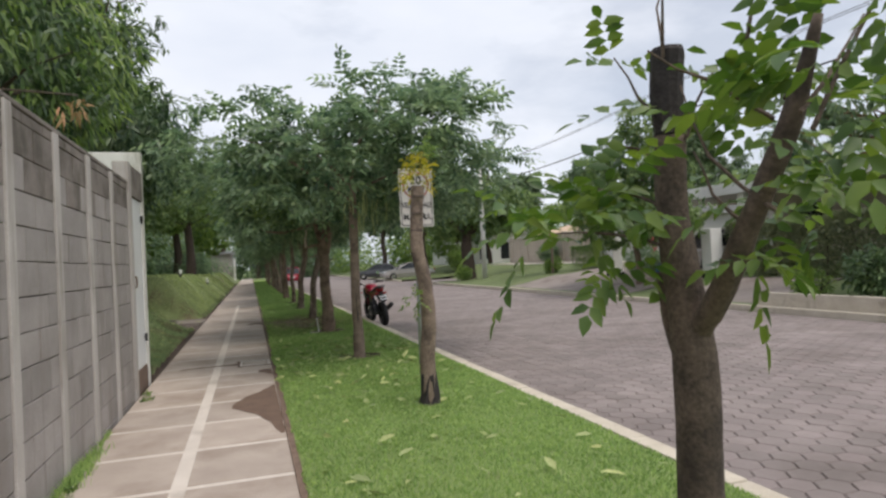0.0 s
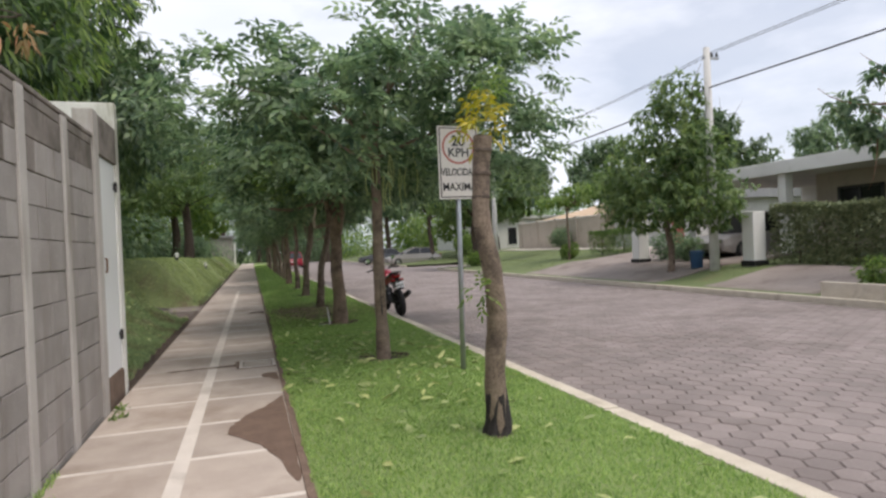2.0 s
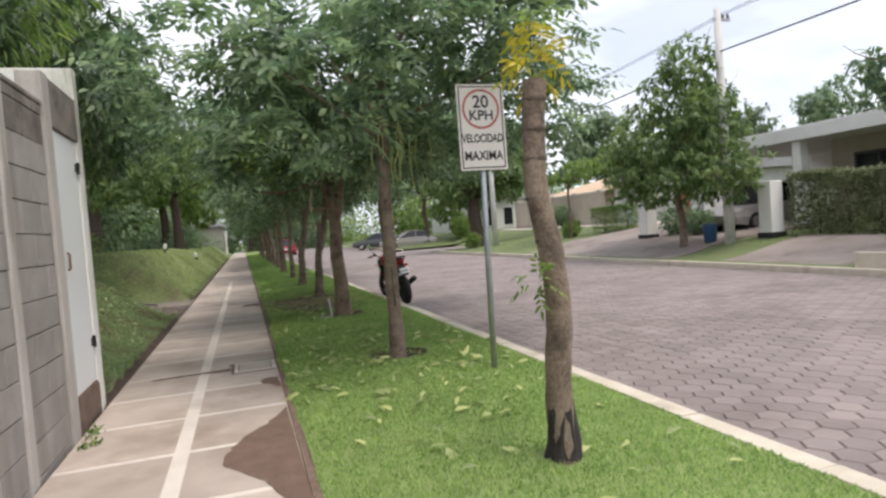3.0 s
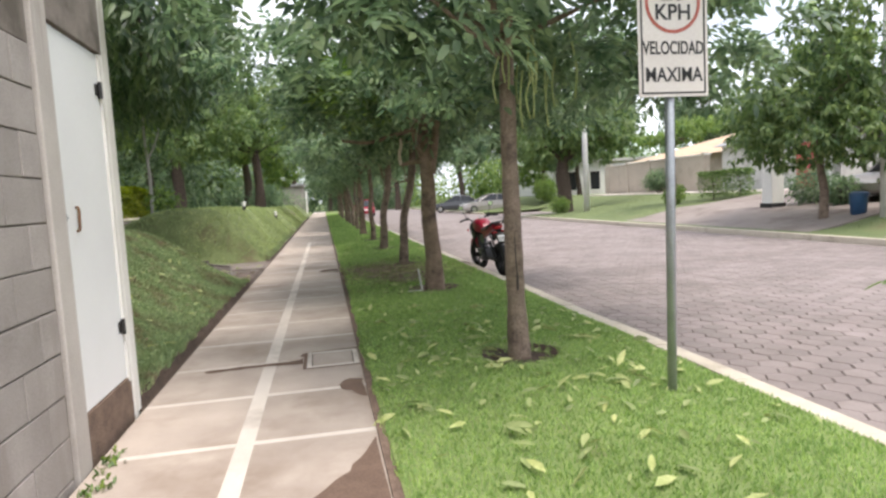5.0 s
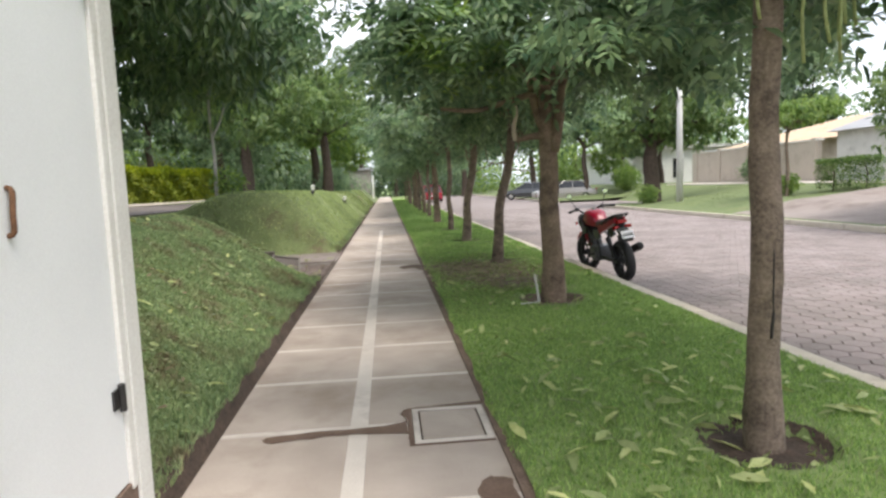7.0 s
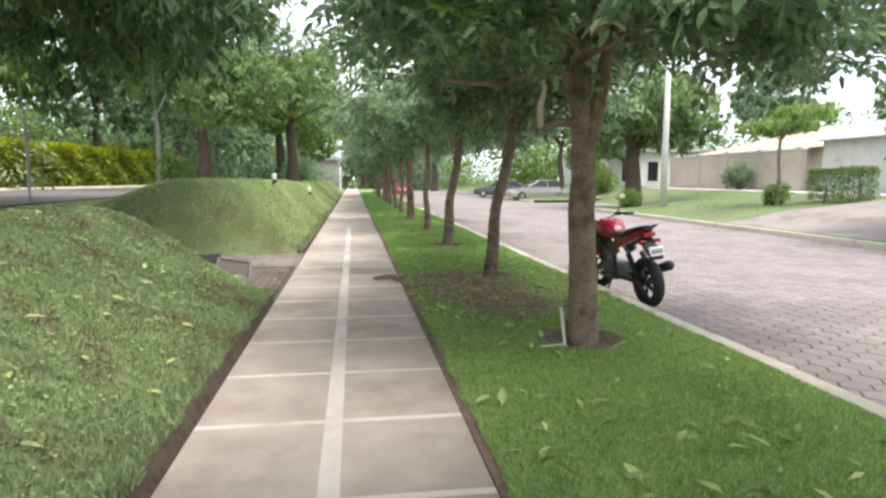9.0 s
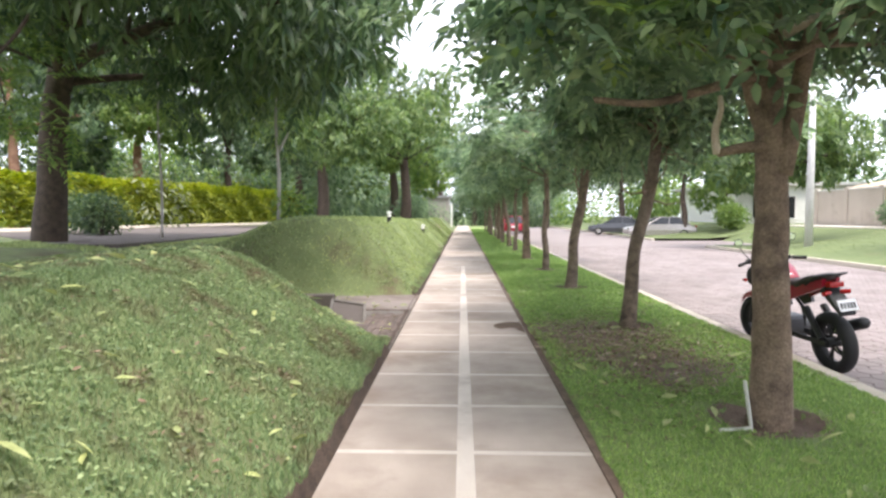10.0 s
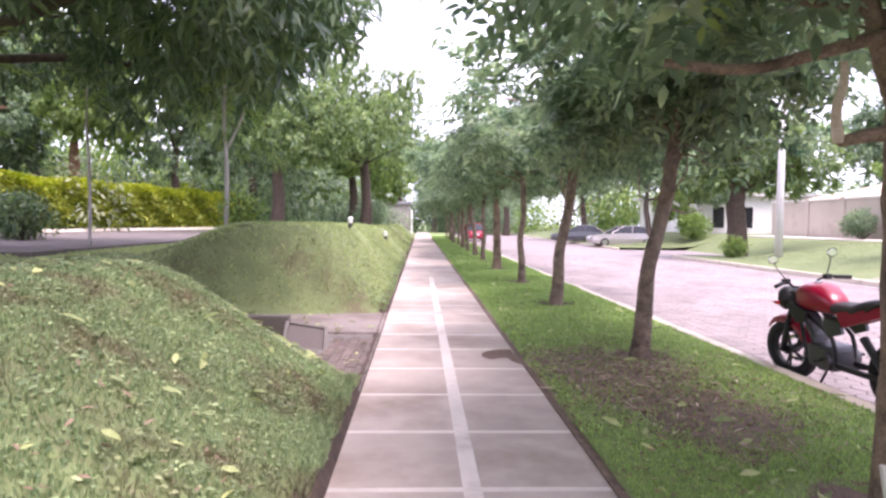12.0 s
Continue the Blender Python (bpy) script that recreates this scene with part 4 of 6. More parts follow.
light_tree((-20, 38, 1.0), 1.25, 46, mat=M_MANGO, n=7000, trunk_h=2.8, leaf=(0.3, 0.12))
# across the road
tree("park_tree", "leafy pyramid-shaped tree at the road edge", (12.7, 18.3, 0.15), [(0, 0, -0.3), (0.05, 0, 0.8), (-0.04, 0.05, 1.6), (0.03, 0.1, 3.2)], [0.13, 0.10, 0.09, 0.06], [(0, 0.3, 2.3, 1.9, 2.6, 0.9), (0, 0.6, 3.3, 1.8, 2.3, 1.1), (0.1, -1.6, 2.3, 1.2, 1.3, 0.9), (0, 0.0, 4.4, 1.3, 1.5, 1.0), (0, -0.7, 5.4, 0.8, 0.9, 0.9), (0.1, 2.2, 3.1, 1.3, 1.5, 1.0), (0, -1.5, 3.7, 1.0, 1.0, 0.9)], M_LEAF_M, M_BARK, 15000, 51, spray=(0, 0, 0.18, 0.075), single=True, shell=0.35, limbs=7)
tree("park_tree", "tree with reddish trunk and leaf clumps on a long branch", (13.9, 9.6, 0.3), [(0, 0, -0.3), (0.05, 0, 1.0), (-0.05, 0, 2.2), (0, 0.1, 3.4)], [0.26, 0.2, 0.17, 0.11], [(-0.9, 2.7, 3.7, 0.55, 0.6, 0.45), (-0.7, 1.8, 4.2, 0.6, 0.6, 0.4), (-0.4, 0.8, 4.0, 1.0, 1.0, 0.7), (0.1, -0.6, 4.5, 1.6, 1.4, 1.2), (0.2, -1.8, 3.9, 1.3, 1.3, 1.0), (-0.5, 2.4, 3.1, 0.6, 0.5, 0.35)], M_LEAF, M_BARK_R, 4200, 52, spray=(0, 0, 0.22, 0.10), single=True, shell=0.3, limbs=8)
tree("park_tree", "broad dark-leaved tree with stout trunk at the street corner", (13.2, 37.0, 0.1), [(0, 0, -0.3), (0.05, 0, 1.0), (-0.05, 0, 2.0), (0.1, 0.1, 3.0)], [0.5, 0.40, 0.36, 0.28], [(-1.2, 0.5, 3.9, 1.8, 1.8, 1.3), (1.4, -0.4, 4.0, 2.0, 1.8, 1.4), (3.2, 0.3, 4.4, 1.8, 1.8, 1.5), (0.4, 1.2, 5.6, 2.2, 2.2, 1.6), (0.2, -1.4, 4.9, 1.9, 1.7, 1.4), (2.2, 1.0, 5.8, 1.7, 1.7, 1.2), (-1.6, -0.6, 3.2, 0.9, 0.9, 0.7)], M_LEAF_M, M_BARK_D, 13000, 53, spray=(0, 0, 0.26, 0.10), single=True, shell=0.4, limbs=8)
light_tree((14.0, 50.0, 0.2), 1.1, 54, mat=M_LEAF, n=7000, leaf=(0.26, 0.11))
tree("park_tree", "slim umbrella-shaped tree with flat light-green crown", (14.6, 28.3, 0.42), [(0, 0, -0.3), (0.04, 0, 0.9), (-0.03, 0, 1.8), (0.02, 0, 2.6)], [0.085, 0.065, 0.055, 0.045], [(0, 0, 2.85, 1.2, 1.2, 0.22), (0.8, 0.3, 3.1, 1.2, 1.0, 0.25), (-1.0, -0.2, 2.75, 0.9, 0.9, 0.2), (0.4, -0.6, 3.35, 1.0, 1.0, 0.25), (1.5, 0.2, 3.4, 0.8, 0.8, 0.2)], M_LEAF_L, M_BARK, 3000, 55, spray=(0, 0, 0.16, 0.07), single=True, shell=0.5, limbs=8)
light_tree((17.8, 52.5, 0.2), 1.0, 63, mat=M_LEAF_L, n=7000, leaf=(0.26, 0.11), trunk_h=2.2)
light_tree((21.0, 53.0, 0.2), 1.15, 64, mat=M_LEAF, n=8000, leaf=(0.28, 0.12), trunk_h=2.6)
light_tree((13.5, 64.0, 0.2), 1.5, 56, mat=M_LEAF, n=9000, leaf=(0.34, 0.14))
light_tree((27, 60, 0.2), 1.3, 57, mat=M_MANGO, n=10000, leaf=(0.4, 0.16))
light_tree((31, 50, 0.4), 1.4, 65, mat=M_LEAF, n=9000, leaf=(0.36, 0.15))
light_tree((38, 45, 0.4), 1.6, 66, mat=M_MANGO, n=9000, leaf=(0.4, 0.16))
light_tree((9.5, 84, 0), 2.0, 58, mat=M_LEAF, n=10000, leaf=(0.44, 0.18))
light_tree((22, 78, 0.2), 2.1, 59, mat=M_LEAF_L, n=10000, leaf=(0.44, 0.18))
light_tree((29, 26, 0.8), 1.0, 60, mat=M_LEAF, n=6000, leaf=(0.24, 0.10))

# ---- more materials ----
def paint(name, colour, rough=0.3, metal=0.0, coat=0.0, vary=0.12):
    m = material(name, tuple(c * (1 - vary) for c in colour), tuple(min(1, c * (1 + vary)) for c in colour), 5, 60, rough, metal, bump=0.02)
    m.node_tree.nodes["Principled BSDF"].inputs["Coat Weight"].default_value = coat
    return m


M_RED = paint("red_gloss", (0.29, 0.003, 0.026), 0.35, coat=0.4)
M_RUBBER = paint("tyre_rubber", (0.016, 0.016, 0.017), 0.8)
M_BLACK = paint("black_plastic", (0.014, 0.014, 0.015), 0.55)
M_SEAT = paint("seat_vinyl", (0.03, 0.028, 0.028), 0.6)
M_ENGINE = paint("engine_alloy", (0.10, 0.10, 0.105), 0.45, 0.7)
M_GREYP = paint("grey_panel", (0.06, 0.06, 0.064), 0.35, 0.3)
M_CHROME = paint("bright_metal", (0.55, 0.55, 0.56), 0.2, 0.95)
M_PLATE = paint("plate_white", (0.75, 0.75, 0.77), 0.4)
M_LAMP = paint("tail_lamp", (0.35, 0.01, 0.01), 0.2)
M_MIRROR = paint("mirror_face", (0.85, 0.87, 0.9), 0.05, 1.0, vary=0.02)
M_SILVER = paint("silver_car_paint", (0.36, 0.335, 0.32), 0.3, 0.4, coat=0.5)
M_DARKCAR = paint("dark_car_paint", (0.06, 0.062, 0.068), 0.3, 0.3, coat=0.5)
M_GLASS = paint("dark_car_glass", (0.02, 0.022, 0.025), 0.08)
M_HOUSE = material("beige_render", (0.42, 0.36, 0.30), (0.52, 0.46, 0.39), 0.8, 60, 0.9, bump=0.2, stain=(0.33, 0.28, 0.23), stain_scale=0.6, stain_at=0.6)
M_HOUSEW = material("white_render", (0.66, 0.65, 0.62), (0.78, 0.77, 0.74), 0.8, 60, 0.85, bump=0.2, stain=(0.5, 0.48, 0.44), stain_scale=0.7, stain_at=0.64)
M_TILE = material("clay_roof", (0.42, 0.29, 0.19), (0.58, 0.44, 0.31), 2, 40, 0.85, bump=0.4)
M_REDROOF = material("red_sheet_roof", (0.36, 0.06, 0.06), (0.46, 0.11, 0.10), 2, 40, 0.5, bump=0.1)
M_GREYROOF = material("grey_sheet_roof", (0.22, 0.22, 0.23), (0.32, 0.32, 0.33), 2, 40, 0.6, bump=0.1)
M_POLE = material("pole_concrete", (0.46, 0.45, 0.43), (0.60, 0.59, 0.57), 2, 60, 0.85, bump=0.3, stain=(0.34, 0.33, 0.31), stain_scale=1.5, stain_at=0.62)
M_CABLE = paint("cable_black", (0.02, 0.02, 0.022), 0.6)
M_PAVE = material("drive_concrete", (0.19, 0.155, 0.14), (0.29, 0.245, 0.22), 0.9, 30, 0.9, bump=0.15, stain=(0.13, 0.095, 0.08), stain_scale=0.7, stain_at=0.56)
M_BRICK = material("paving_brick", (0.10, 0.075, 0.065), (0.19, 0.145, 0.125), 6, 90, 0.9, bump=0.5, vary=0.15)
M_BLUE = paint("blue_plastic", (0.03, 0.09, 0.19), 0.5)
M_WPIPE = paint("white_pipe_plastic", (0.62, 0.60, 0.56), 0.5)


def wheel_ring(bm, R, r, wide=1.0, n=36, k=10, squash=1.0):
    """A ring round the x axis, its section an oval."""
    rows = []
    for i in range(n):
        a = 2 * math.pi * i / n
        rows.append([bm.verts.new((math.sin(2 * math.pi * j / k) * r * wide, (R + math.cos(2 * math.pi * j / k) * r * squash) * math.cos(a), (R + math.cos(2 * math.pi * j / k) * r * squash) * math.sin(a))) for j in range(k)])
    for i in range(n):
        for j in range(k):
            bm.faces.new((rows[i][j], rows[(i + 1) % n][j], rows[(i + 1) % n][(j + 1) % k], rows[i][(j + 1) % k]))


def loft(bm, sections, cap=True):
    """Skins equal rings of points."""
    rings = [[bm.verts.new(p) for p in s] for s in sections]
    n = len(rings[0])
    for a, b in zip(rings, rings[1:]):
        for k in range(n):
            bm.faces.new((a[k], a[(k + 1) % n], b[(k + 1) % n], b[k]))
    if cap:
        bm.faces.new(rings[0][::-1])
        bm.faces.new(rings[-1])


def oval(x, y, z, w, h, n=14, power=2.5, axis="y"):
    out = []
    for i in range(n):
        a = 2 * math.pi * i / n
        c, s = math.cos(a), math.sin(a)
        out.append((x + w * math.copysign(abs(c) ** (2 / power), c), y, z + h * math.copysign(abs(s) ** (2 / power), s)))
    return out


# ---- motorcycle, leaning on its side stand at the kerb ----
moto = thing("motorcycle", "red and black motorcycle parked on its side stand at the kerb", "motorcycle")
moto.matrix_world = pose(3.05, 15.56, ROAD_Z, 0, -7, 3)
WB = 0.67
for name, y, R, w in (("front_wheel", WB, 0.295, 0.055), ("rear_wheel", -WB, 0.30, 0.068)):
    bm = bmesh.new()
    wheel_ring(bm, R - 0.055, 0.055, w / 0.055, 40, 12)
    wh = part(name, bm, M_RUBBER, moto, "black rubber tyre and black alloy wheel", smooth=True)
    wh.location = (0, y, R)
    if name == "front_wheel":
        wh.rotation_euler = (0, 0, radians(12))
    bm = bmesh.new()
    wheel_ring(bm, R - 0.105, 0.016, 2.2, 32, 8)
    for k in range(5):
        a = 2 * math.pi * k / 5
        for s in (-0.12, 0.12):
            tube(bm, [(0, 0.03 * math.cos(a), 0.03 * math.sin(a)), (0, (R - 0.11) * math.cos(a + s), (R - 0.11) * math.sin(a + s))], 0.011, 6)
    tube(bm, [(-0.07, 0, 0), (0.07, 0, 0)], 0.045, 14)
    part("rim", bm, M_BLACK, wh)
    bm = bmesh.new()
    wheel_ring(bm, 0.115, 0.02, 0.12, 28, 6)
    o = part("brake_disc", bm, M_CHROME, wh)
    o.location = (0.055, 0, 0)
bm = bmesh.new()
for x in (-0.09, 0.09):
    tube(bm, [(x, WB + 0.01, 0.29), (x * 0.98, WB - 0.12, 0.62)], [0.03, 0.028], 10)
    tube(bm, [(x * 0.98, WB - 0.12, 0.62), (x * 0.95, WB - 0.24, 0.93)], 0.021, 10)
box(bm, (-0.12, WB - 0.24, 0.74), (0.12, WB - 0.15, 0.77), 0.008)
box(bm, (-0.11, WB - 0.28, 0.90), (0.11, WB - 0.19, 0.925), 0.008)
part("front_fork", bm, M_BLACK, moto, smooth=True)
bm = bmesh.new()
loft(bm, [[(x * (1 - 0.25 * abs(s - 0.45)), WB + (0.335) * math.cos(a) , 0.295 + 0.335 * math.sin(a) + dz) for x, dz in ((-0.085, -0.05), (-0.07, 0.005), (0, 0.026), (0.07, 0.005), (0.085, -0.05), (0, 0.014))] for s, a in ((k / 8, radians(42 + k * 15)) for k in range(9))])
part("front_fender", bm, M_RED, moto, "glossy red front mudguard", smooth=True)
bm = bmesh.new()
loft(bm, [oval(0, y, z, w, h) for y, z, w, h in ((WB - 0.12, 0.80, 0.05, 0.06), (WB - 0.08, 0.82, 0.10, 0.11), (WB - 0.01, 0.82, 0.11, 0.12), (WB + 0.03, 0.81, 0.085, 0.09))])
lamp = part("headlight", bm, M_BLACK, moto, "black headlamp cowl", smooth=True)
bm = bmesh.new()
loft(bm, [oval(0, WB + 0.032, 0.81, 0.075, 0.08), oval(0, WB + 0.05, 0.81, 0.05, 0.055)])
part("lens", bm, M_CHROME, lamp)
bm = bmesh.new()
tube(bm, smooth_path([(-0.36, WB - 0.40, 1.02), (-0.2, WB - 0.30, 1.035), (-0.08, WB - 0.24, 0.96), (0.08, WB - 0.24, 0.96), (0.2, WB - 0.30, 1.035), (0.36, WB - 0.40, 1.02)], 4), 0.012, 8)
bar = part("handlebar", bm, M_BLACK, moto, smooth=True)
for sx in (-1, 1):
    bm = bmesh.new()
    tube(bm, [(sx * 0.26, WB - 0.335, 1.03), (sx * 0.38, WB - 0.41, 1.018)], 0.019, 10)
    box(bm, (sx * 0.21 - 0.03, WB - 0.34, 1.01), (sx * 0.21 + 0.03, WB - 0.28, 1.06), 0.006)
    part("grip", bm, M_RUBBER, bar)
    bm = bmesh.new()
    tube(bm, [(sx * 0.20, WB - 0.31, 1.04), (sx * 0.27, WB - 0.28, 1.16), (sx * 0.29, WB - 0.27, 1.22)], 0.006, 6)
    loft(bm, [oval(sx * 0.30, WB - 0.262, 1.255, 0.040, 0.034), oval(sx * 0.30, WB - 0.28, 1.255, 0.052, 0.042)])
    mir = part("mirror", bm, M_BLACK, moto)
    bm = bmesh.new()
    loft(bm, [oval(sx * 0.30, WB - 0.281, 1.255, 0.045, 0.036), oval(sx * 0.30, WB - 0.284, 1.255, 0.043, 0.034)])
    part("mirror_glass", bm, M_MIRROR, mir)
    bm = bmesh.new()
    loft(bm, [oval(sx * 0.17, WB - 0.10 + k * 0.03, 0.80, 0.02 - 0.005 * k, 0.02 - 0.004 * k, 10) for k in range(3)])
    part("indicator", bm, M_LAMP, moto, "orange-red indicator")
bm = bmesh.new()
loft(bm, [oval(0, y, z, w, h, 18, 2.8) for y, z, w, h in ((0.42, 0.86, 0.06, 0.05), (0.38, 0.87, 0.12, 0.10), (0.26, 0.885, 0.155, 0.135), (0.10, 0.88, 0.15, 0.13), (-0.02, 0.845, 0.105, 0.095), (-0.10, 0.80, 0.08, 0.05))])
tank = part("fuel_tank", bm, M_RED, moto, "glossy red fuel tank", smooth=True)
bm = bmesh.new()
tube(bm, [(0, 0.2, 1.012), (0, 0.2, 1.03)], 0.035, 14)
part("fuel_cap", bm, M_CHROME, tank)
for sx in (-1, 1):
    bm = bmesh.new()
    loft(bm, [[(sx * (0.13 + o), y, z) for y, z in ((0.46, 0.79), (0.40, 0.83), (0.18, 0.76), (0.24, 0.65), (0.34, 0.64))] for o in (0.0, 0.035)])
    part("tank_shroud", bm, M_BLACK, moto, "black tank shroud", smooth=False)
    bm = bmesh.new()
    loft(bm, [[(sx * (0.10 + o), y, z) for y, z in ((0.0, 0.74), (-0.20, 0.72), (-0.22, 0.62), (-0.08, 0.57), (0.02, 0.64))] for o in (0.0, 0.03)])
    part("side_panel", bm, M_GREYP, moto, "grey side panel")
    bm = bmesh.new()
    loft(bm, [[(sx * (x0 + o), y, z) for y, z, x0 in ((-0.16, 0.80, 0.09), (-0.72, 0.93, 0.05), (-0.70, 0.85, 0.05), (-0.20, 0.67, 0.09))] for o in (0.0, 0.035)])
    part("tail_panel", bm, M_RED, moto, "glossy red tail panel")
    bm = bmesh.new()
    tube(bm, [(sx * 0.09, -0.42, 0.62), (sx * 0.10, -WB + 0.02, 0.34)], [0.035, 0.03], 10)
    part("shock", bm, M_BLACK, moto)
    bm = bmesh.new()
    tube(bm, [(sx * 0.12, 0.02, 0.36), (sx * 0.24, 0.0, 0.35)], 0.014, 8)
    part("footpeg", bm, M_RUBBER, moto)
    bm = bmesh.new()
    tube(bm, [(sx * 0.05, -0.75, 0.80), (sx * 0.13, -0.79, 0.80)], 0.022, 10)
    part("rear_indicator", bm, M_LAMP, moto, "red rear indicator")
bm = bmesh.new()
loft(bm, [oval(0, y, z, w, h, 16, 3) for y, z, w, h in ((0.0, 0.80, 0.07, 0.03), (-0.08, 0.82, 0.11, 0.05), (-0.32, 0.835, 0.12, 0.05), (-0.44, 0.885, 0.115, 0.05), (-0.68, 0.94, 0.08, 0.04), (-0.74, 0.945, 0.04, 0.02))])
part("saddle", bm, M_SEAT, moto, "black vinyl saddle", smooth=True)
bm = bmesh.new()
for sx in (-1, 1):
    tube(bm, smooth_path([(sx * 0.12, -0.50, 0.86), (sx * 0.13, -0.68, 0.95), (sx * 0.08, -0.82, 0.98), (0, -0.83, 0.98)], 3), 0.012, 8)
part("grab_rail", bm, M_BLACK, moto)
bm = bmesh.new()
box(bm, (-0.07, -0.80, 0.85), (0.07, -0.72, 0.90), 0.012)
part("tail_light", bm, M_LAMP, moto, "red tail lamp")
bm = bmesh.new()
loft(bm, [[(x, y, z) for x, y, z in ((-0.07, -0.70, 0.86), (0.07, -0.70, 0.86), (0.06, -0.62, 0.80), (-0.06, -0.62, 0.80))], [(x, y, z) for x, y, z in ((-0.075, -0.93, 0.62), (0.075, -0.93, 0.62), (0.07, -0.91, 0.60), (-0.07, -0.91, 0.60))]])
part("rear_fender", bm, M_BLACK, moto, "black plastic rear mudguard")
bm = bmesh.new()
box(bm, (-0.085, -0.004, -0.055), (0.085, 0.004, 0.055), 0.003)
pl = part("number_plate", bm, M_PLATE, moto, "white plate with plain dark bars")
pl.matrix_local = pose(0, -0.925, 0.70, -28, 0, 0)
bm = bmesh.new()
for k in range(5):
    box(bm, (-0.07 + k * 0.03, -0.0065, -0.03), (-0.052 + k * 0.03, -0.0045, 0.025))
part("plate_bars", bm, M_BLACK, pl)
bm = bmesh.new()
box(bm, (-0.13, -0.08, 0.24), (0.13, 0.26, 0.46), 0.04)
loft(bm, [oval(0, 0.22 + 0.03 * k, 0.47 + 0.05 * k, 0.09 if k % 2 else 0.075, 0.06, 12, 4) for k in range(6)])
tube(bm, [(-0.16, 0.02, 0.34), (0.16, 0.02, 0.34)], 0.09, 18)
part("engine", bm, M_ENGINE, moto, "dark grey engine block")
bm = bmesh.new()
tube(bm, smooth_path([(0.05, 0.36, 0.55), (0.10, 0.42, 0.40), (0.12, 0.25, 0.24), (0.14, -0.1, 0.26), (0.15, -0.35, 0.33)], 4), 0.022, 10)
tube(bm, [(0.155, -0.33, 0.33), (0.17, -0.45, 0.37), (0.19, -0.85, 0.50), (0.19, -0.88, 0.51)], [0.03, 0.055, 0.058, 0.04], 14)
part("exhaust", bm, M_BLACK, moto, "black exhaust with silencer", smooth=True)
bm = bmesh.new()
for sx in (-0.09, 0.09):
    box(bm, (sx - 0.015, -WB - 0.03, 0.275), (sx + 0.015, -0.02, 0.325), 0.01)
part("swingarm", bm, M_BLACK, moto)
bm = bmesh.new()
for sx in (-0.07, 0.07):
    tube(bm, smooth_path([(sx * 0.4, WB - 0.22, 0.86), (sx * 1.4, 0.25, 0.72), (sx * 1.4, -0.05, 0.55), (sx * 1.3, -0.06, 0.30)], 3), 0.018, 8)
    tube(bm, [(sx * 1.3, 0.0, 0.72), (sx, -0.7, 0.86)], 0.014, 8)
    tube(bm, smooth_path([(sx * 0.4, WB - 0.22, 0.80), (sx * 0.9, 0.38, 0.45), (sx * 1.0, 0.3, 0.28)], 3), 0.016, 8)
part("frame", bm, M_BLACK, moto)
bm = bmesh.new()
tube(bm, [(-0.11, 0.0, 0.28), (-0.20, 0.08, 0.03), (-0.21, 0.12, 0.012)], [0.012, 0.011, 0.014], 8)
part("side_stand", bm, M_BLACK, moto)


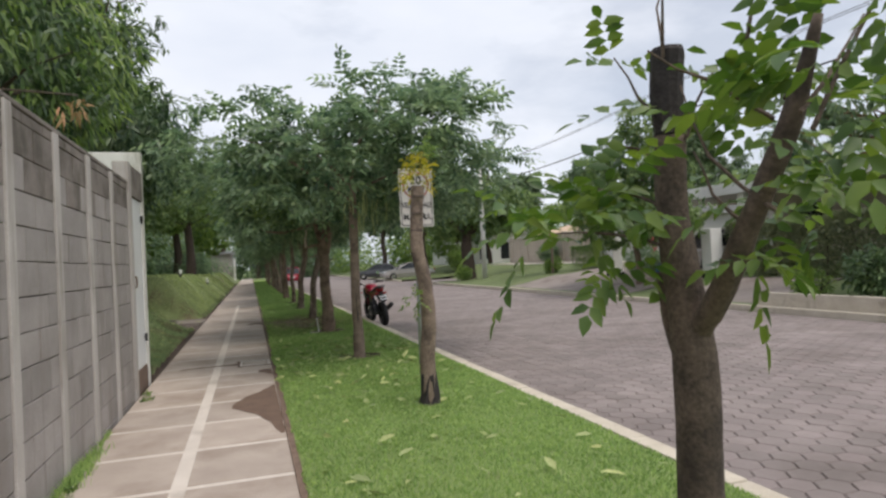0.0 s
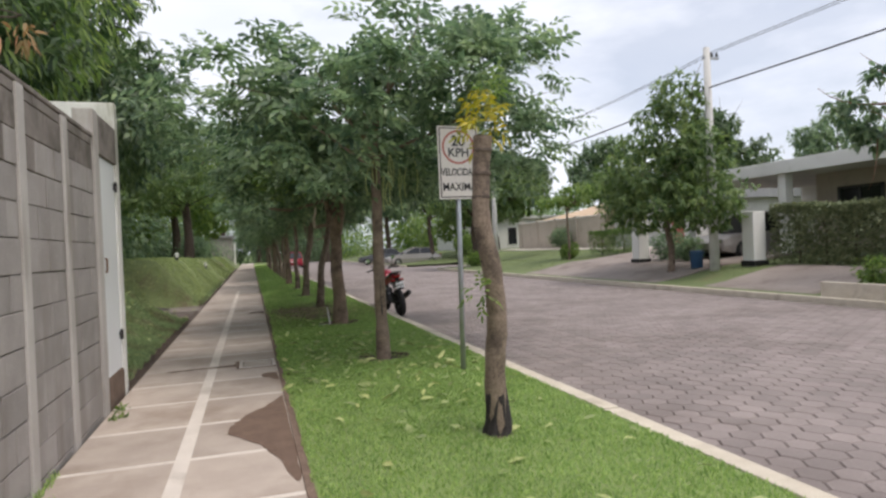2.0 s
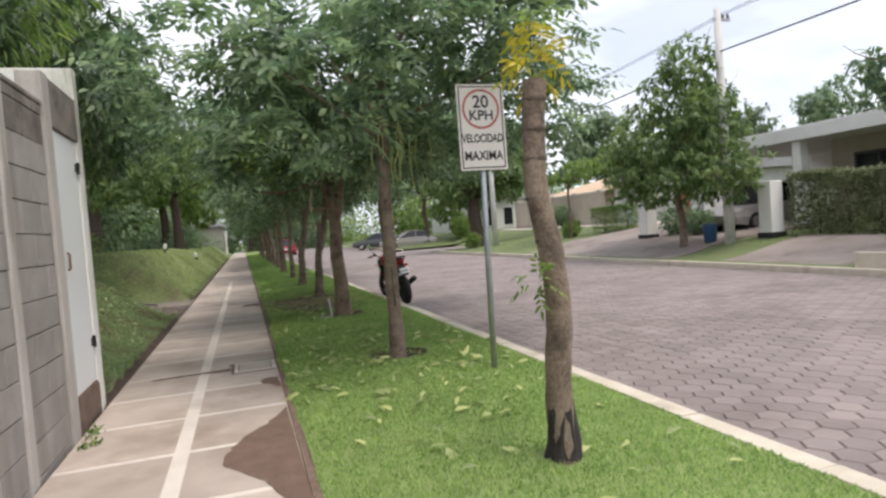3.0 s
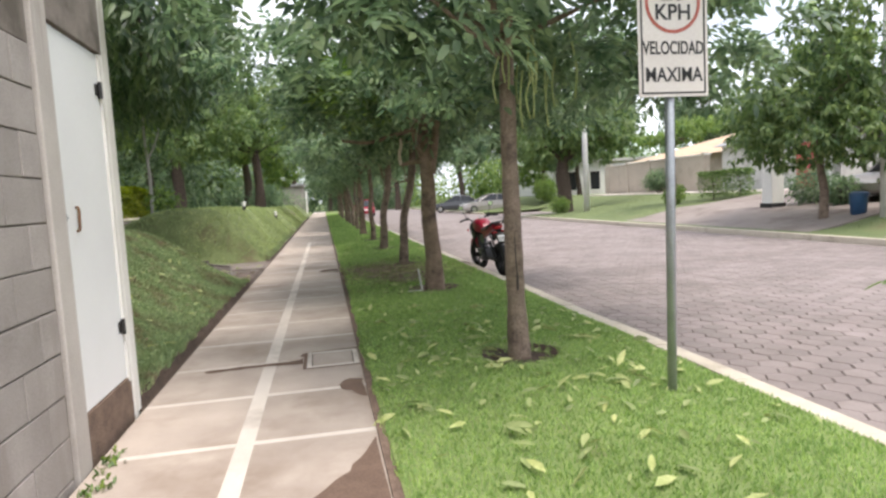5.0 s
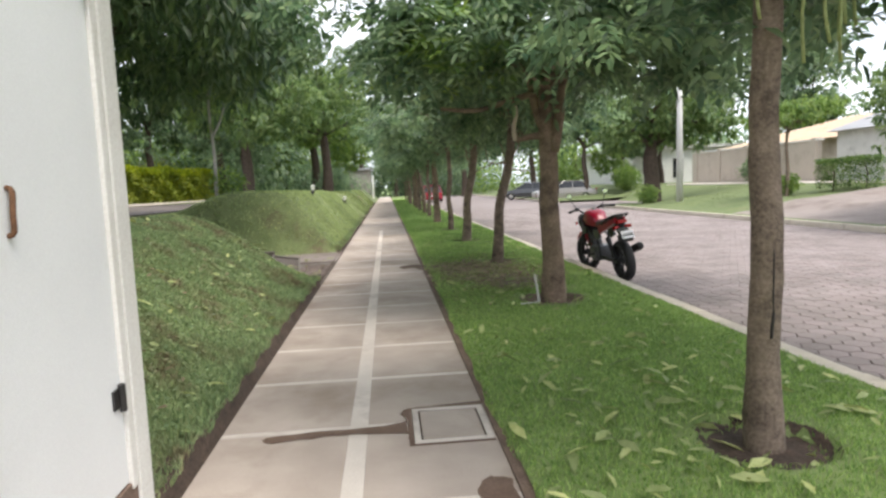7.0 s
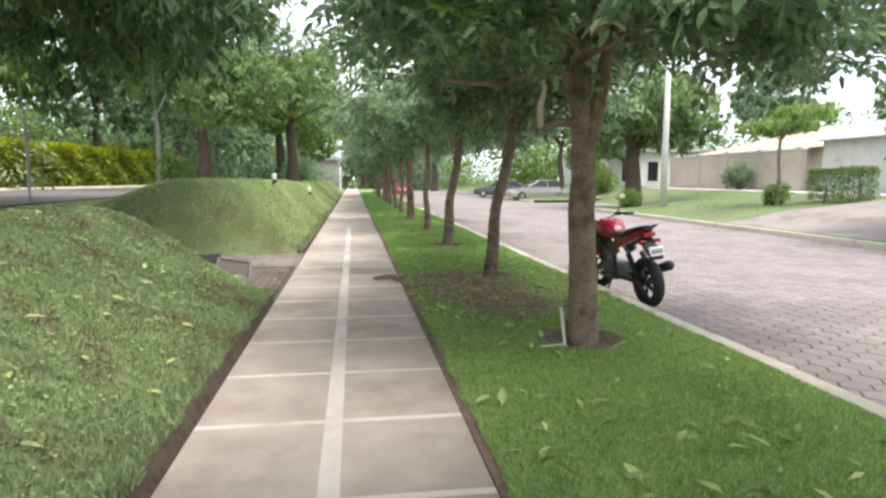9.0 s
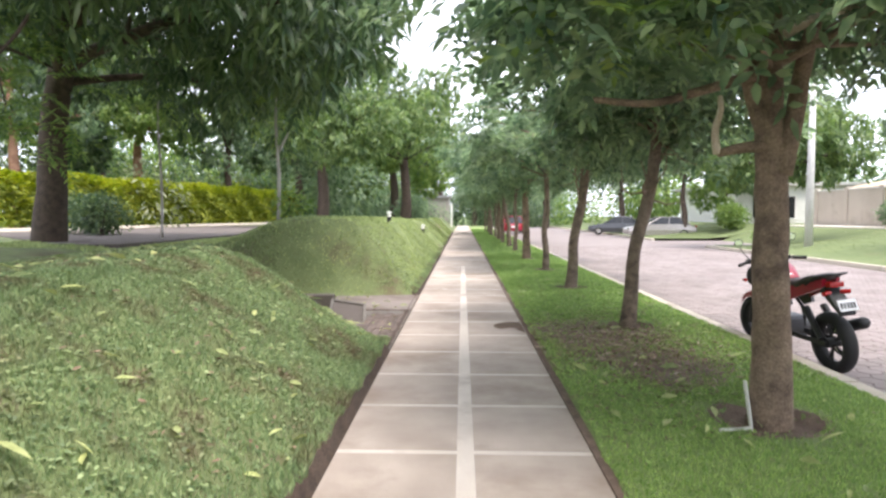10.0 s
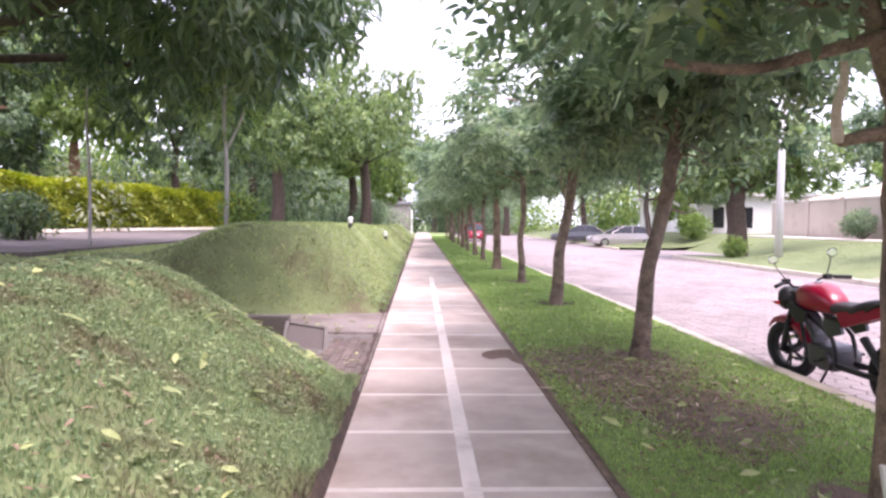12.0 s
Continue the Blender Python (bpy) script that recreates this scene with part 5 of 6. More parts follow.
# ---- parked cars ----
def car(label, at, rz, mat, length=4.3, width=1.7, height=1.42):
    ob = thing("car", label, "car", at, rz)
    L, Wd, H = length / 2, width / 2, height
    lower = [(-1.0, 0.34, 0.62, 0.80), (-0.97, 0.26, 0.74, 0.92), (-0.78, 0.20, 0.86, 0.98), (-0.45, 0.20, 0.92, 1.0), (0.25, 0.20, 0.90, 1.0), (0.50, 0.20, 0.86, 0.99), (0.85, 0.22, 0.74, 0.95), (0.97, 0.28, 0.64, 0.86), (1.0, 0.36, 0.56, 0.74)]
    bm = bmesh.new()
    loft(bm, [[(-Wd * w * 0.96, y * L, lo), (-Wd * w, y * L, (lo + hi) / 2), (-Wd * w * 0.93, y * L, hi), (Wd * w * 0.93, y * L, hi), (Wd * w, y * L, (lo + hi) / 2), (Wd * w * 0.96, y * L, lo)] for y, lo, hi, w in lower])
    part("body", bm, mat, ob, smooth=False)
    bm = bmesh.new()
    loft(bm, [[(-Wd * w0, y * L, z), (-Wd * w1, y * L, z2), (Wd * w1, y * L, z2), (Wd * w0, y * L, z)] for y, z, z2, w0, w1 in ((-0.80, 0.86, 0.875, 0.90, 0.88), (-0.50, 0.87, H - 0.07, 0.92, 0.74), (0.05, 0.87, H - 0.06, 0.92, 0.75), (0.46, 0.85, 0.865, 0.90, 0.88))])
    part("glass", bm, M_GLASS, ob, "dark tinted glass")
    bm = bmesh.new()
    loft(bm, [[(-Wd * 0.76, y * L, z), (-Wd * 0.70, y * L, z + 0.05), (Wd * 0.70, y * L, z + 0.05), (Wd * 0.76, y * L, z)] for y, z in ((-0.53, H - 0.09), (-0.40, H - 0.06), (-0.02, H - 0.05), (0.10, H - 0.09))])
    for sx in (-1, 1):
        for (y0, z0), (y1, z1) in (((0.46, 0.87), (0.07, H - 0.06)), ((-0.18, 0.88), (-0.2, H - 0.06)), ((-0.80, 0.89), (-0.50, H - 0.06))):
            tube(bm, [(sx * Wd * 0.91, y0 * L, z0), (sx * Wd * 0.755, y1 * L, z1)], 0.03, 6)
    part("roof", bm, mat, ob)
    for y in (-0.60, 0.63):
        for sx in (-1, 1):
            bm = bmesh.new()
            wheel_ring(bm, 0.235, 0.075, 1.25, 26, 8)
            wh = part("wheel", bm, M_RUBBER, ob, smooth=True)
            wh.location = (sx * (Wd - 0.09), y * L, 0.31)
            bm = bmesh.new()
            tube(bm, [(-0.07, 0, 0), (0.09 * sx, 0, 0)], 0.185, 16)
            part("rim", bm, M_CHROME, wh)
    for y, m, z, nm in ((1, M_CHROME, 0.62, "headlight"), (-1, M_LAMP, 0.76, "tail_light")):
        for sx in (-1, 1):
            bm = bmesh.new()
            a, b = sorted((sx * Wd * 0.50, sx * Wd * 0.80))
            box(bm, (a, min(y * L * 0.96, y * L * 1.003), z - 0.08), (b, max(y * L * 0.96, y * L * 1.003), z + 0.06), 0.02)
            part(nm, bm, m, ob)
    bm = bmesh.new()
    box(bm, (-0.25, -L - 0.015, 0.52), (0.25, -L + 0.01, 0.64))
    part("number_plate", bm, M_PLATE, ob, "plain pale plate")
    return ob


car("silver sedan parked across the road by the side street", (12.6, 50.6, -0.1), 90, M_SILVER, 4.5)
car("dark grey car parked behind the silver sedan", (11.4, 57.0, -0.1), 75, M_DARKCAR)
car("red car parked at the kerb under the trees", (3.75, 62.2, ROAD_Z), 0, M_RED, 4.1, 1.75, 1.5)
car("silver car standing under the house carport", (17.2, 19.6, 0.5), 95, M_SILVER, 4.4, 1.75, 1.6)

# ---- utility poles and wires ----
def utility_pole(at, h):
    ob = thing("utility_pole", "pale concrete utility pole at the far kerb", "utility pole", at, group="utility poles")
    bm = bmesh.new()
    tube(bm, [(0, 0, -0.3), (0, 0, h * 0.5), (0, 0, h)], [0.15, 0.125, 0.095], 14)
    part("shaft", bm, M_POLE, ob, smooth=True)
    bm = bmesh.new()
    box(bm, (-0.1, -0.04, h - 0.33), (0.42, 0.04, h - 0.26), 0.008)
    part("crossarm", bm, M_GALV, ob, "grey steel crossarm")
    for x in (0.18, 0.36):
        bm = bmesh.new()
        tube(bm, [(x, 0, h - 0.26), (x, 0, h - 0.22), (x, 0, h - 0.14)], [0.03, 0.05, 0.03], 8)
        part("insulator", bm, M_GREYP, ob)
    return ob


P1, P2 = (13.15, 16.85, 0.1), (12.75, 33.0, 0.1)
utility_pole(P1, 6.8), utility_pole(P2, 6.8)
for dx, z, r in ((0.30, 6.68, 0.009), (0.46, 6.68, 0.009), (0.12, 5.6, 0.022)):
    bm = bmesh.new()
    ys = [-24, P1[1], P2[1], 60]
    for a, b in zip(ys, ys[1:]):
        tube(bm, [(13.0 + dx, a + (b - a) * s, z + 0.1 - 1.0 * s * (1 - s)) for s in (k / 10 for k in range(11))], r, 6)
    solid("overhead_wire", bm, M_CABLE, "black overhead wire between the poles", "wire")

# ---- houses across the road ----
house = thing("house", "beige house with white flat roof edge and red roof", "house", (0, 0, 0))
bm = bmesh.new()
box(bm, (17.9, 6.0, 0.2), (26, 17.5, 3.35))
w_ = part("wall", bm, M_HOUSE, house)
bm = bmesh.new()
box(bm, (16.2, 5.5, 3.2), (26.5, 22.5, 3.62), 0.02)
part("flat_roof", bm, M_HOUSEW, house, "white flat roof edge")
bm = bmesh.new()
loft(bm, [[(17.5, y, 3.63), (22, y, 4.9), (26.4, y, 3.63)] for y in (5.6, 14.0)])
part("pitched_roof", bm, M_REDROOF, house, "red sheet roof")
for y in (7.4, 11.2, 15.2):
    bm = bmesh.new()
    for a, b in (((y, 1.3), (y + 1.5, 1.38)), ((y, 2.62), (y + 1.5, 2.7)), ((y, 1.3), (y + 0.07, 2.7)), ((y + 1.43, 1.3), (y + 1.5, 2.7)), ((y + 0.72, 1.3), (y + 0.78, 2.7))):
        box(bm, (17.84, a[0], a[1]), (17.9, b[0], b[1]))
    wi = part("window", bm, M_GREYP, house)
    bm = bmesh.new()
    box(bm, (17.875, y + 0.05, 1.36), (17.89, y + 1.45, 2.64))
    part("pane", bm, M_GLASS, wi, "dark window pane")
bm = bmesh.new()
box(bm, (22.5, 17.6, 0.2), (22.7, 22.3, 3.2))
part("carport_wall", bm, M_HOUSEW, house, "pale wall at the back of the carport")
for x, y in ((14.0, 16.2), (14.0, 21.7), (16.5, 22.0), (16.5, 17.4)):
    bm = bmesh.new()
    h = 1.55 if x < 15 else 2.78
    z0 = float(far_z(np.array(x), np.array(y)))
    box(bm, (x - 0.22, y - 0.22, -0.2), (x + 0.22, y + 0.22, h), 0.02) if x < 15 else box(bm, (x - 0.15, y - 0.15, -0.2), (x + 0.15, y + 0.15, h - 0.06))
    if x < 15:
        ob = thing("gate_pillar", "white painted square gate pillar", "pillar", (x, y, z0), group="gate pillars")
        part("shaft", bm, M_HOUSEW, ob).location = (-x, -y, 0)
        bm = bmesh.new()
        box(bm, (-0.26, -0.26, -0.02), (0.26, 0.26, 0.14), 0.01)
        part("base", bm, M_BLACK, ob, "dark painted base")
    else:
        ob = thing("carport_post", "slim white post under the carport roof", "post", (x, y, z0))
        part("shaft", bm, M_HOUSEW, ob).location = (-x, -y, 0)
bm = bmesh.new()
box(bm, (20.0, 34.0, -0.2), (20.2, 46, 2.75))
fence = solid("garden_wall", bm, M_HOUSE, "long beige rendered garden wall", "wall")
for k in range(5):
    bm = bmesh.new()
    box(bm, (19.93, 34.1 + 2.8 * k, -0.2), (20.27, 34.4 + 2.8 * k, 2.9), 0.02)
    part("pier", bm, M_HOUSE, fence)
bm = bmesh.new()
box(bm, (19.95, 33.9, 2.752), (20.25, 46.1, 2.82))
part("coping", bm, M_HOUSEW, fence)
h2 = thing("house", "ochre house with clay-tiled hip roof behind a garden wall", "house")
bm = bmesh.new()
box(bm, (23, 36, 0), (33, 46, 3.0))
part("wall", bm, M_HOUSE, h2)
bm = bmesh.new()
loft(bm, [[(22.3, 35.3, 3.0), (33.7, 35.3, 3.0), (33.7, 46.7, 3.0), (22.3, 46.7, 3.0)], [(27.6, 40, 4.5), (28.4, 40, 4.5), (28.4, 42, 4.5), (27.6, 42, 4.5)]])
part("hip_roof", bm, M_TILE, h2, "pale orange clay roof")
h4 = thing("house", "pale grey gabled house with white front", "house")
bm = bmesh.new()
box(bm, (20.5, 26.5, 0), (28, 33.4, 3.1))
part("wall", bm, M_POLE, h4)
bm = bmesh.new()
loft(bm, [[(20.1, y, 3.1), (24.2, y, 4.4), (28.4, y, 3.1)] for y in (26.1, 33.7)])
part("gable_roof", bm, M_GREYROOF, h4, "grey sheet roof")
bm = bmesh.new()
box(bm, (20.44, 27.2, 0.8), (20.5, 28.2, 2.8))
part("door", bm, M_REDROOF, h4, "dark red front door")
h3 = thing("house", "white house with dark upright windows", "house")
bm = bmesh.new()
box(bm, (20, 56, 0), (34, 68, 3.6))
part("wall", bm, M_HOUSEW, h3)
bm = bmesh.new()
box(bm, (19.5, 55.5, 3.602), (34.5, 68.5, 3.85), 0.02)
part("flat_roof", bm, M_POLE, h3)
for x in (21.2, 23.4, 26.2, 29.0):
    bm = bmesh.new()
    for z in (1.12, 2.8):
        box(bm, (x - 0.08, 55.93, z), (x + 0.98, 56.0, z + 0.08))
    for q in (x - 0.08, x + 0.9):
        box(bm, (q, 55.931, 1.12), (q + 0.08, 56.0, 2.88))
    wi = part("window", bm, M_HOUSEW, h3)
    bm = bmesh.new()
    box(bm, (x, 55.95, 1.2), (x + 0.9, 55.99, 2.8))
    part("pane", bm, M_GLASS, wi, "dark window pane")

bm = bmesh.new()
loft(bm, [[(18.2, y, float(far_z(np.array(18.2), np.array(y))) + 0.03), (19.9, y, float(far_z(np.array(19.9), np.array(y))) + 0.03), (19.9, y, float(far_z(np.array(19.9), np.array(y))) - 0.1), (18.2, y, float(far_z(np.array(18.2), np.array(y))) - 0.1)] for y in np.linspace(25, 46, 22)])
solid("far_footpath", bm, M_JOINT, "pale concrete footpath before the garden wall", "footpath", "structure")

# drives and kerb bed across the road
bm = bmesh.new()
loft(bm, [[(x, 17.2, float(far_z(np.array(x), np.array(18.0))) + o), (x, 26.3, float(far_z(np.array(x), np.array(18.0))) + o)] + [(x, 26.3, float(far_z(np.array(x), np.array(18.0))) - 0.1), (x, 17.2, float(far_z(np.array(x), np.array(18.0))) - 0.1)] for x, o in ((11.26, 0.012), (12, 0.03), (12.8, 0.03), (13.6, 0.03), (14.4, 0.03), (18, 0.05), (22.4, 0.05))])
solid("house_drive", bm, M_PAVE, "stained concrete drive to the carport", "drive", "structure")
bm = bmesh.new()
loft(bm, [[(x, 11.8, float(far_z(np.array(x), np.array(13.0))) + o), (x, 15.2, float(far_z(np.array(x), np.array(13.0))) + o), (x, 15.2, float(far_z(np.array(x), np.array(13.0))) - 0.1), (x, 11.8, float(far_z(np.array(x), np.array(13.0))) - 0.1)] for x, o in ((11.26, 0.012), (12, 0.03), (12.8, 0.03), (13.6, 0.03), (14.1, 0.03))])
solid("house_drive", bm, M_PAVE, "stained concrete apron before the hedge", "drive", "structure")
bm = bmesh.new()
box(bm, (FAR_KERB + 0.155, 2, -0.2), (FAR_KERB + 0.30, 11.5, 0.30), 0.01)
solid("bed_kerb", bm, M_KERB, "raised concrete edge of a planted bed", "kerb", "structure")
bin_ = thing("bin", "small blue plastic bin beside the pole", "bin", (13.25, 17.75, 0.30))
bm = bmesh.new()
tube(bm, [(0, 0, -0.02), (0, 0, 0.5), (0, 0, 0.52)], [0.17, 0.21, 0.215], 14)
part("body", bm, M_BLUE, bin_, smooth=True)
bm = bmesh.new()
tube(bm, [(0, 0, 0.521), (0, 0, 0.56), (0, 0, 0.59)], [0.225, 0.22, 0.12], 14)
part("lid", bm, M_BLUE, bin_)


def shrub(label, at, r, mat, seed, n=900, leaf=(0.10, 0.045), flat=0.85):
    rng = np.random.default_rng(seed)
    ob = thing("shrub", label, "shrub", at)
    rnd = random.Random(seed)
    bm = bmesh.new()
    for k in range(5):
        tube(bm, limb_path(rnd, (0, 0, -0.05), (rnd.uniform(-0.6, 0.6), rnd.uniform(-0.6, 0.6), 1), r * 1.5), [0.03 * r + 0.008] * 2 + [0.012, 0.008, 0.005], 5)
    part("stem", bm, M_BARK_D, ob)
    blobs = [(rnd.uniform(-0.35, 0.35) * r, rnd.uniform(-0.35, 0.35) * r, r * flat * rnd.uniform(0.8, 1.2), r * rnd.uniform(0.6, 0.8), r * rnd.uniform(0.6, 0.8), r * flat * rnd.uniform(0.6, 0.85)) for _ in range(5)]
    c, d = blob_points(rng, blobs, n, 0.4)
    o = new("foliage", leaf_mesh("foliage", c, d + rng.normal(size=d.shape) * 0.6, np.array([0, 0, 1.0]) + rng.normal(size=d.shape) * 0.5, leaf[0] * rng.uniform(0.7, 1.3, n), leaf[1], mat))
    o.parent = ob
    return ob


for i, (lab, x, y, r, mat, n, lf) in enumerate((
        ("bright green rounded shrub by the side street", 16.8, 49.0, 1.2, M_LEAF_L, 2600, (0.18, 0.08)),
        ("low yellow-green shrub on the lawn", 14.8, 28.6, 0.5, M_LEAF_L, 1200, (0.13, 0.06)),
        ("dark low shrub in the kerb bed", 12.4, 9.6, 0.75, M_MANGO, 1500, (0.13, 0.06)),
        ("dark low shrub in the kerb bed", 12.5, 7.8, 0.7, M_MANGO, 1300, (0.13, 0.06)),
        ("bright green shrub in the kerb bed", 12.1, 10.9, 0.5, M_LEAF_L, 900, (0.12, 0.04)),
        ("green shrub between the gate pillars", 14.9, 21.2, 0.8, M_LEAF, 1400, (0.12, 0.05)),
        ("green shrub between the gate pillars", 14.8, 19.9, 0.6, M_LEAF, 1100, (0.12, 0.05)),
        ("small shrub at the foot of a trunk", 12.4, 35.6, 0.6, M_LEAF_L, 900, (0.13, 0.06)),
        ("small shrub by the garden wall", 19.3, 37.5, 0.9, M_LEAF, 1300, (0.15, 0.07)),
        ("tiered clipped shrub on the bank", -3.6, 46.0, 1.4, M_LEAF, 2200, (0.16, 0.07)),
        ("dark shrub beside the drive", -9.5, 24.0, 0.7, M_MANGO, 1400, (0.13, 0.05)),
        ("dark shrub beside the drive", -10.6, 25.2, 0.8, M_MANGO, 1400, (0.13, 0.05)),
        ("small leafy sapling shrub on the bank", -4.1, 21.6, 0.5, M_LEAF_L, 350, (0.12, 0.05)),
        ("lime-yellow shrub behind the hedge", -13.2, 43.5, 1.6, M_LIME, 2200, (0.16, 0.08)))):
    z = float(far_z(np.array(x), np.array(y)) if x > 0 else bank_z(np.array(float(x)), np.array(float(y))))
    shrub(lab, (x, y, z - 0.02), r, mat, 200 + i, n, lf)

# pale saplings on the bank
for i, (x, y, h, r, lab) in enumerate(((-7.0, 22.0, 4.2, 0.035, "thin pale sapling pole on the bank"), (-4.25, 21.3, 3.6, 0.045, "young tree with pale mottled forked trunk"))):
    z = float(bank_z(np.array(x), np.array(y)))
    ob = thing("sapling", lab, "tree", (x, y, z))
    bm = bmesh.new()
    tube(bm, smooth_path([(0, 0, -0.1), (0.02, 0, h * 0.3), (-0.03, 0, h * 0.6), (0.05, 0, h)], 3), blend_radii([r, r * 0.85, r * 0.7, r * 0.4], 3), 8, wobble=0.05)
    if i:
        tube(bm, smooth_path([(0.0, 0, h * 0.4), (0.3, 0.1, h * 0.6), (0.55, 0.1, h * 0.95)], 3), blend_radii([r * 0.7, r * 0.5, r * 0.3], 3), 8)
    part("trunk", bm, M_POST, ob, smooth=True)
    rng = np.random.default_rng(300 + i)
    c, d = blob_points(rng, [(0.1, 0, h * 0.75, 0.7 + 0.3 * i, 0.7, 0.9), (0.2, 0, h, 0.6, 0.6, 0.5)], 130 + 160 * i, 0.2)
    o = new("crown", leaf_mesh("crown", *sprays(rng, c, d, 0.25, 4, 0.09, 0.035), M_LEAF_L))
    o.parent = ob

# gatehouse beside the far end of the pavement
gate = thing("gatehouse", "small grey gatehouse at the far end of the pavement", "building", (-3.0, 74.0, 0))
bm = bmesh.new()
box(bm, (-1.1, -1.5, -0.1), (1.1, 1.5, 3.2), 0.03)
part("wall", bm, M_BLOCK, gate)
bm = bmesh.new()
box(bm, (-1.35, -1.75, 3.201), (1.35, 1.75, 3.42), 0.03)
part("roof", bm, M_GREYROOF, gate, "flat grey roof slab")
bm = bmesh.new()
tube(bm, [(1.35, -2.0, -0.1), (1.35, -2.0, 2.6)], 0.09, 10)
part("gate_post", bm, M_HOUSEW, gate, "white gate post")

# low garden lights on the far bank
for x, y in ((-2.05, 32.6), (-2.75, 27.6)):
    z = float(bank_z(np.array(x), np.array(y)))
    ob = thing("garden_light", "small white garden bollard light", "garden light", (x, y, z), group="garden lights")
    bm = bmesh.new()
    tube(bm, [(0, 0, -0.1), (0, 0, 0.12)], 0.065, 12)
    part("base", bm, M_BLACK, ob)
    bm = bmesh.new()
    tube(bm, [(0, 0, 0.121), (0, 0, 0.22), (0, 0, 0.26), (0, 0, 0.29)], [0.06, 0.06, 0.085, 0.02], 12)
    part("cap", bm, M_HOUSEW, ob)

# inspection lid in the pavement
lid = thing("inspection_lid", "square concrete inspection lid with damp rim", "access cover", (0.02, 9.72, 0.0))
bm = bmesh.new()
for a, b in (((-0.22, -0.25), (0.20, -0.215)), ((-0.22, 0.215), (0.20, 0.25)), ((-0.22, -0.214), (-0.185, 0.214)), ((0.165, -0.214), (0.20, 0.214))):
    box(bm, (a[0], a[1], 0.0), (b[0], b[1], 0.009), 0.002)
part("rim", bm, M_JOINT, lid)
bm = bmesh.new()
for a, b in (((-0.25, -0.268), (0.205, -0.252)), ((-0.25, 0.252), (0.205, 0.275)), ((-0.25, -0.251), (-0.223, 0.251))):
    box(bm, (a[0], a[1], 0.0), (b[0], b[1], 0.0055), 0.002)
part("damp_rim", bm, M_STAIN, lid, "dark damp band round the rim")
bm = bmesh.new()
box(bm, (-0.184, -0.213, 0.0), (0.164, 0.213, 0.003))
part("joint", bm, M_DAMP, lid, "dark joint round the cover")
bm = bmesh.new()
box(bm, (-0.175, -0.205, 0.0), (0.155, 0.205, 0.006), 0.002)
part("cover", bm, M_SLAB, lid)


def blot(name, label, outline, mat, z=0.004):
    """A thin stain with an uneven rim on the paving."""
    rnd = random.Random(len(outline))
    pts = smooth_path([(x, y, z) for x, y in outline] + [(*outline[0], z)], 5)[:-1]
    bm = bmesh.new()
    bm.faces.new([bm.verts.new(p + Vector((rnd.uniform(-0.012, 0.012), rnd.uniform(-0.012, 0.012), 0))) for p in pts])
    return solid(name, bm, mat, label, "stain", "structure")


blot("mud_stain", "reddish-brown mud washed onto the pavement", [(0.22, 7.85), (0.08, 7.5), (-0.08, 7.25), (-0.2, 6.95), (-0.23, 6.7), (-0.12, 6.5), (0.02, 6.25), (0.12, 5.9), (0.22, 5.5), (0.228, 6.6)], M_STAIN)
blot("mud_stain", "thin damp mud along a pavement joint", [(-0.24, 9.62), (-0.6, 9.66), (-0.95, 9.62), (-0.98, 9.70), (-0.6, 9.74), (-0.26, 9.78), (-0.24, 9.98), (0.22, 10.05), (0.22, 9.99), (-0.20, 9.96), (-0.21, 9.5)], M_STAIN)
blot("mud_stain", "dark damp patch at the pavement edge", [(0.22, 9.0), (0.1, 9.05), (0.05, 8.85), (0.12, 8.75), (0.22, 8.6)], M_STAIN)
blot("mud_stain", "soil spilled from a bare tree patch", [(0.22, 16.9), (0.0, 16.85), (-0.14, 16.6), (-0.05, 16.4), (0.1, 16.45), (0.22, 16.2)], M_STAIN)

# drain box in the gully
drain = thing("drain_box", "tilted grey drain cover in a dark iron frame", "drain", (0, 0, 0))
drain.matrix_world = pose(-2.05, 16.98, 0.10, 18, 10, 10)
bm = bmesh.new()
for a, b in (((-0.24, -0.30, -0.10), (-0.20, 0.30, 0.03)), ((0.20, -0.30, -0.10), (0.24, 0.30, 0.03)), ((-0.199, -0.30, -0.10), (0.199, -0.26, 0.03)), ((-0.199, 0.26, -0.10), (0.199, 0.30, 0.03))):
    box(bm, a, b, 0.006)
part("frame", bm, M_MORTAR, drain, "dark iron frame")
bm = bmesh.new()
box(bm, (-0.197, -0.257, -0.03), (0.197, 0.257, 0.006), 0.006)
part("cover", bm, M_ASPH, drain, "worn grey cover")
bm = bmesh.new()
box(bm, (-2.80, 17.28, -0.05), (-2.30, 17.42, 0.30), 0.015)
solid("headwall", bm, M_ASPH, "low dark concrete headwall in the gully", "wall", "structure")
bm = bmesh.new()
box(bm, (-3.1, 17.75, -0.05), (WALK_L - 0.006, 19.42, 0.030), 0.01)
solid("gully_slab", bm, M_PAVE, "pale concrete slab at the foot of the bank", "paving", "structure")
# white pipe elbow beside a trunk
bm = bmesh.new()
tube(bm, [(0, 0, 0.02), (0.0, 0.0, 0.06), (-0.035, 0.02, 0.33)], 0.013, 8)
tube(bm, [(-0.2, -0.03, 0.03), (0.01, 0, 0.035)], 0.013, 8)
o = solid("pipe", bm, M_WPIPE, "bent white plastic water pipe sticking out of soil", "pipe")
o.location = (1.27, 12.72, 0.03)

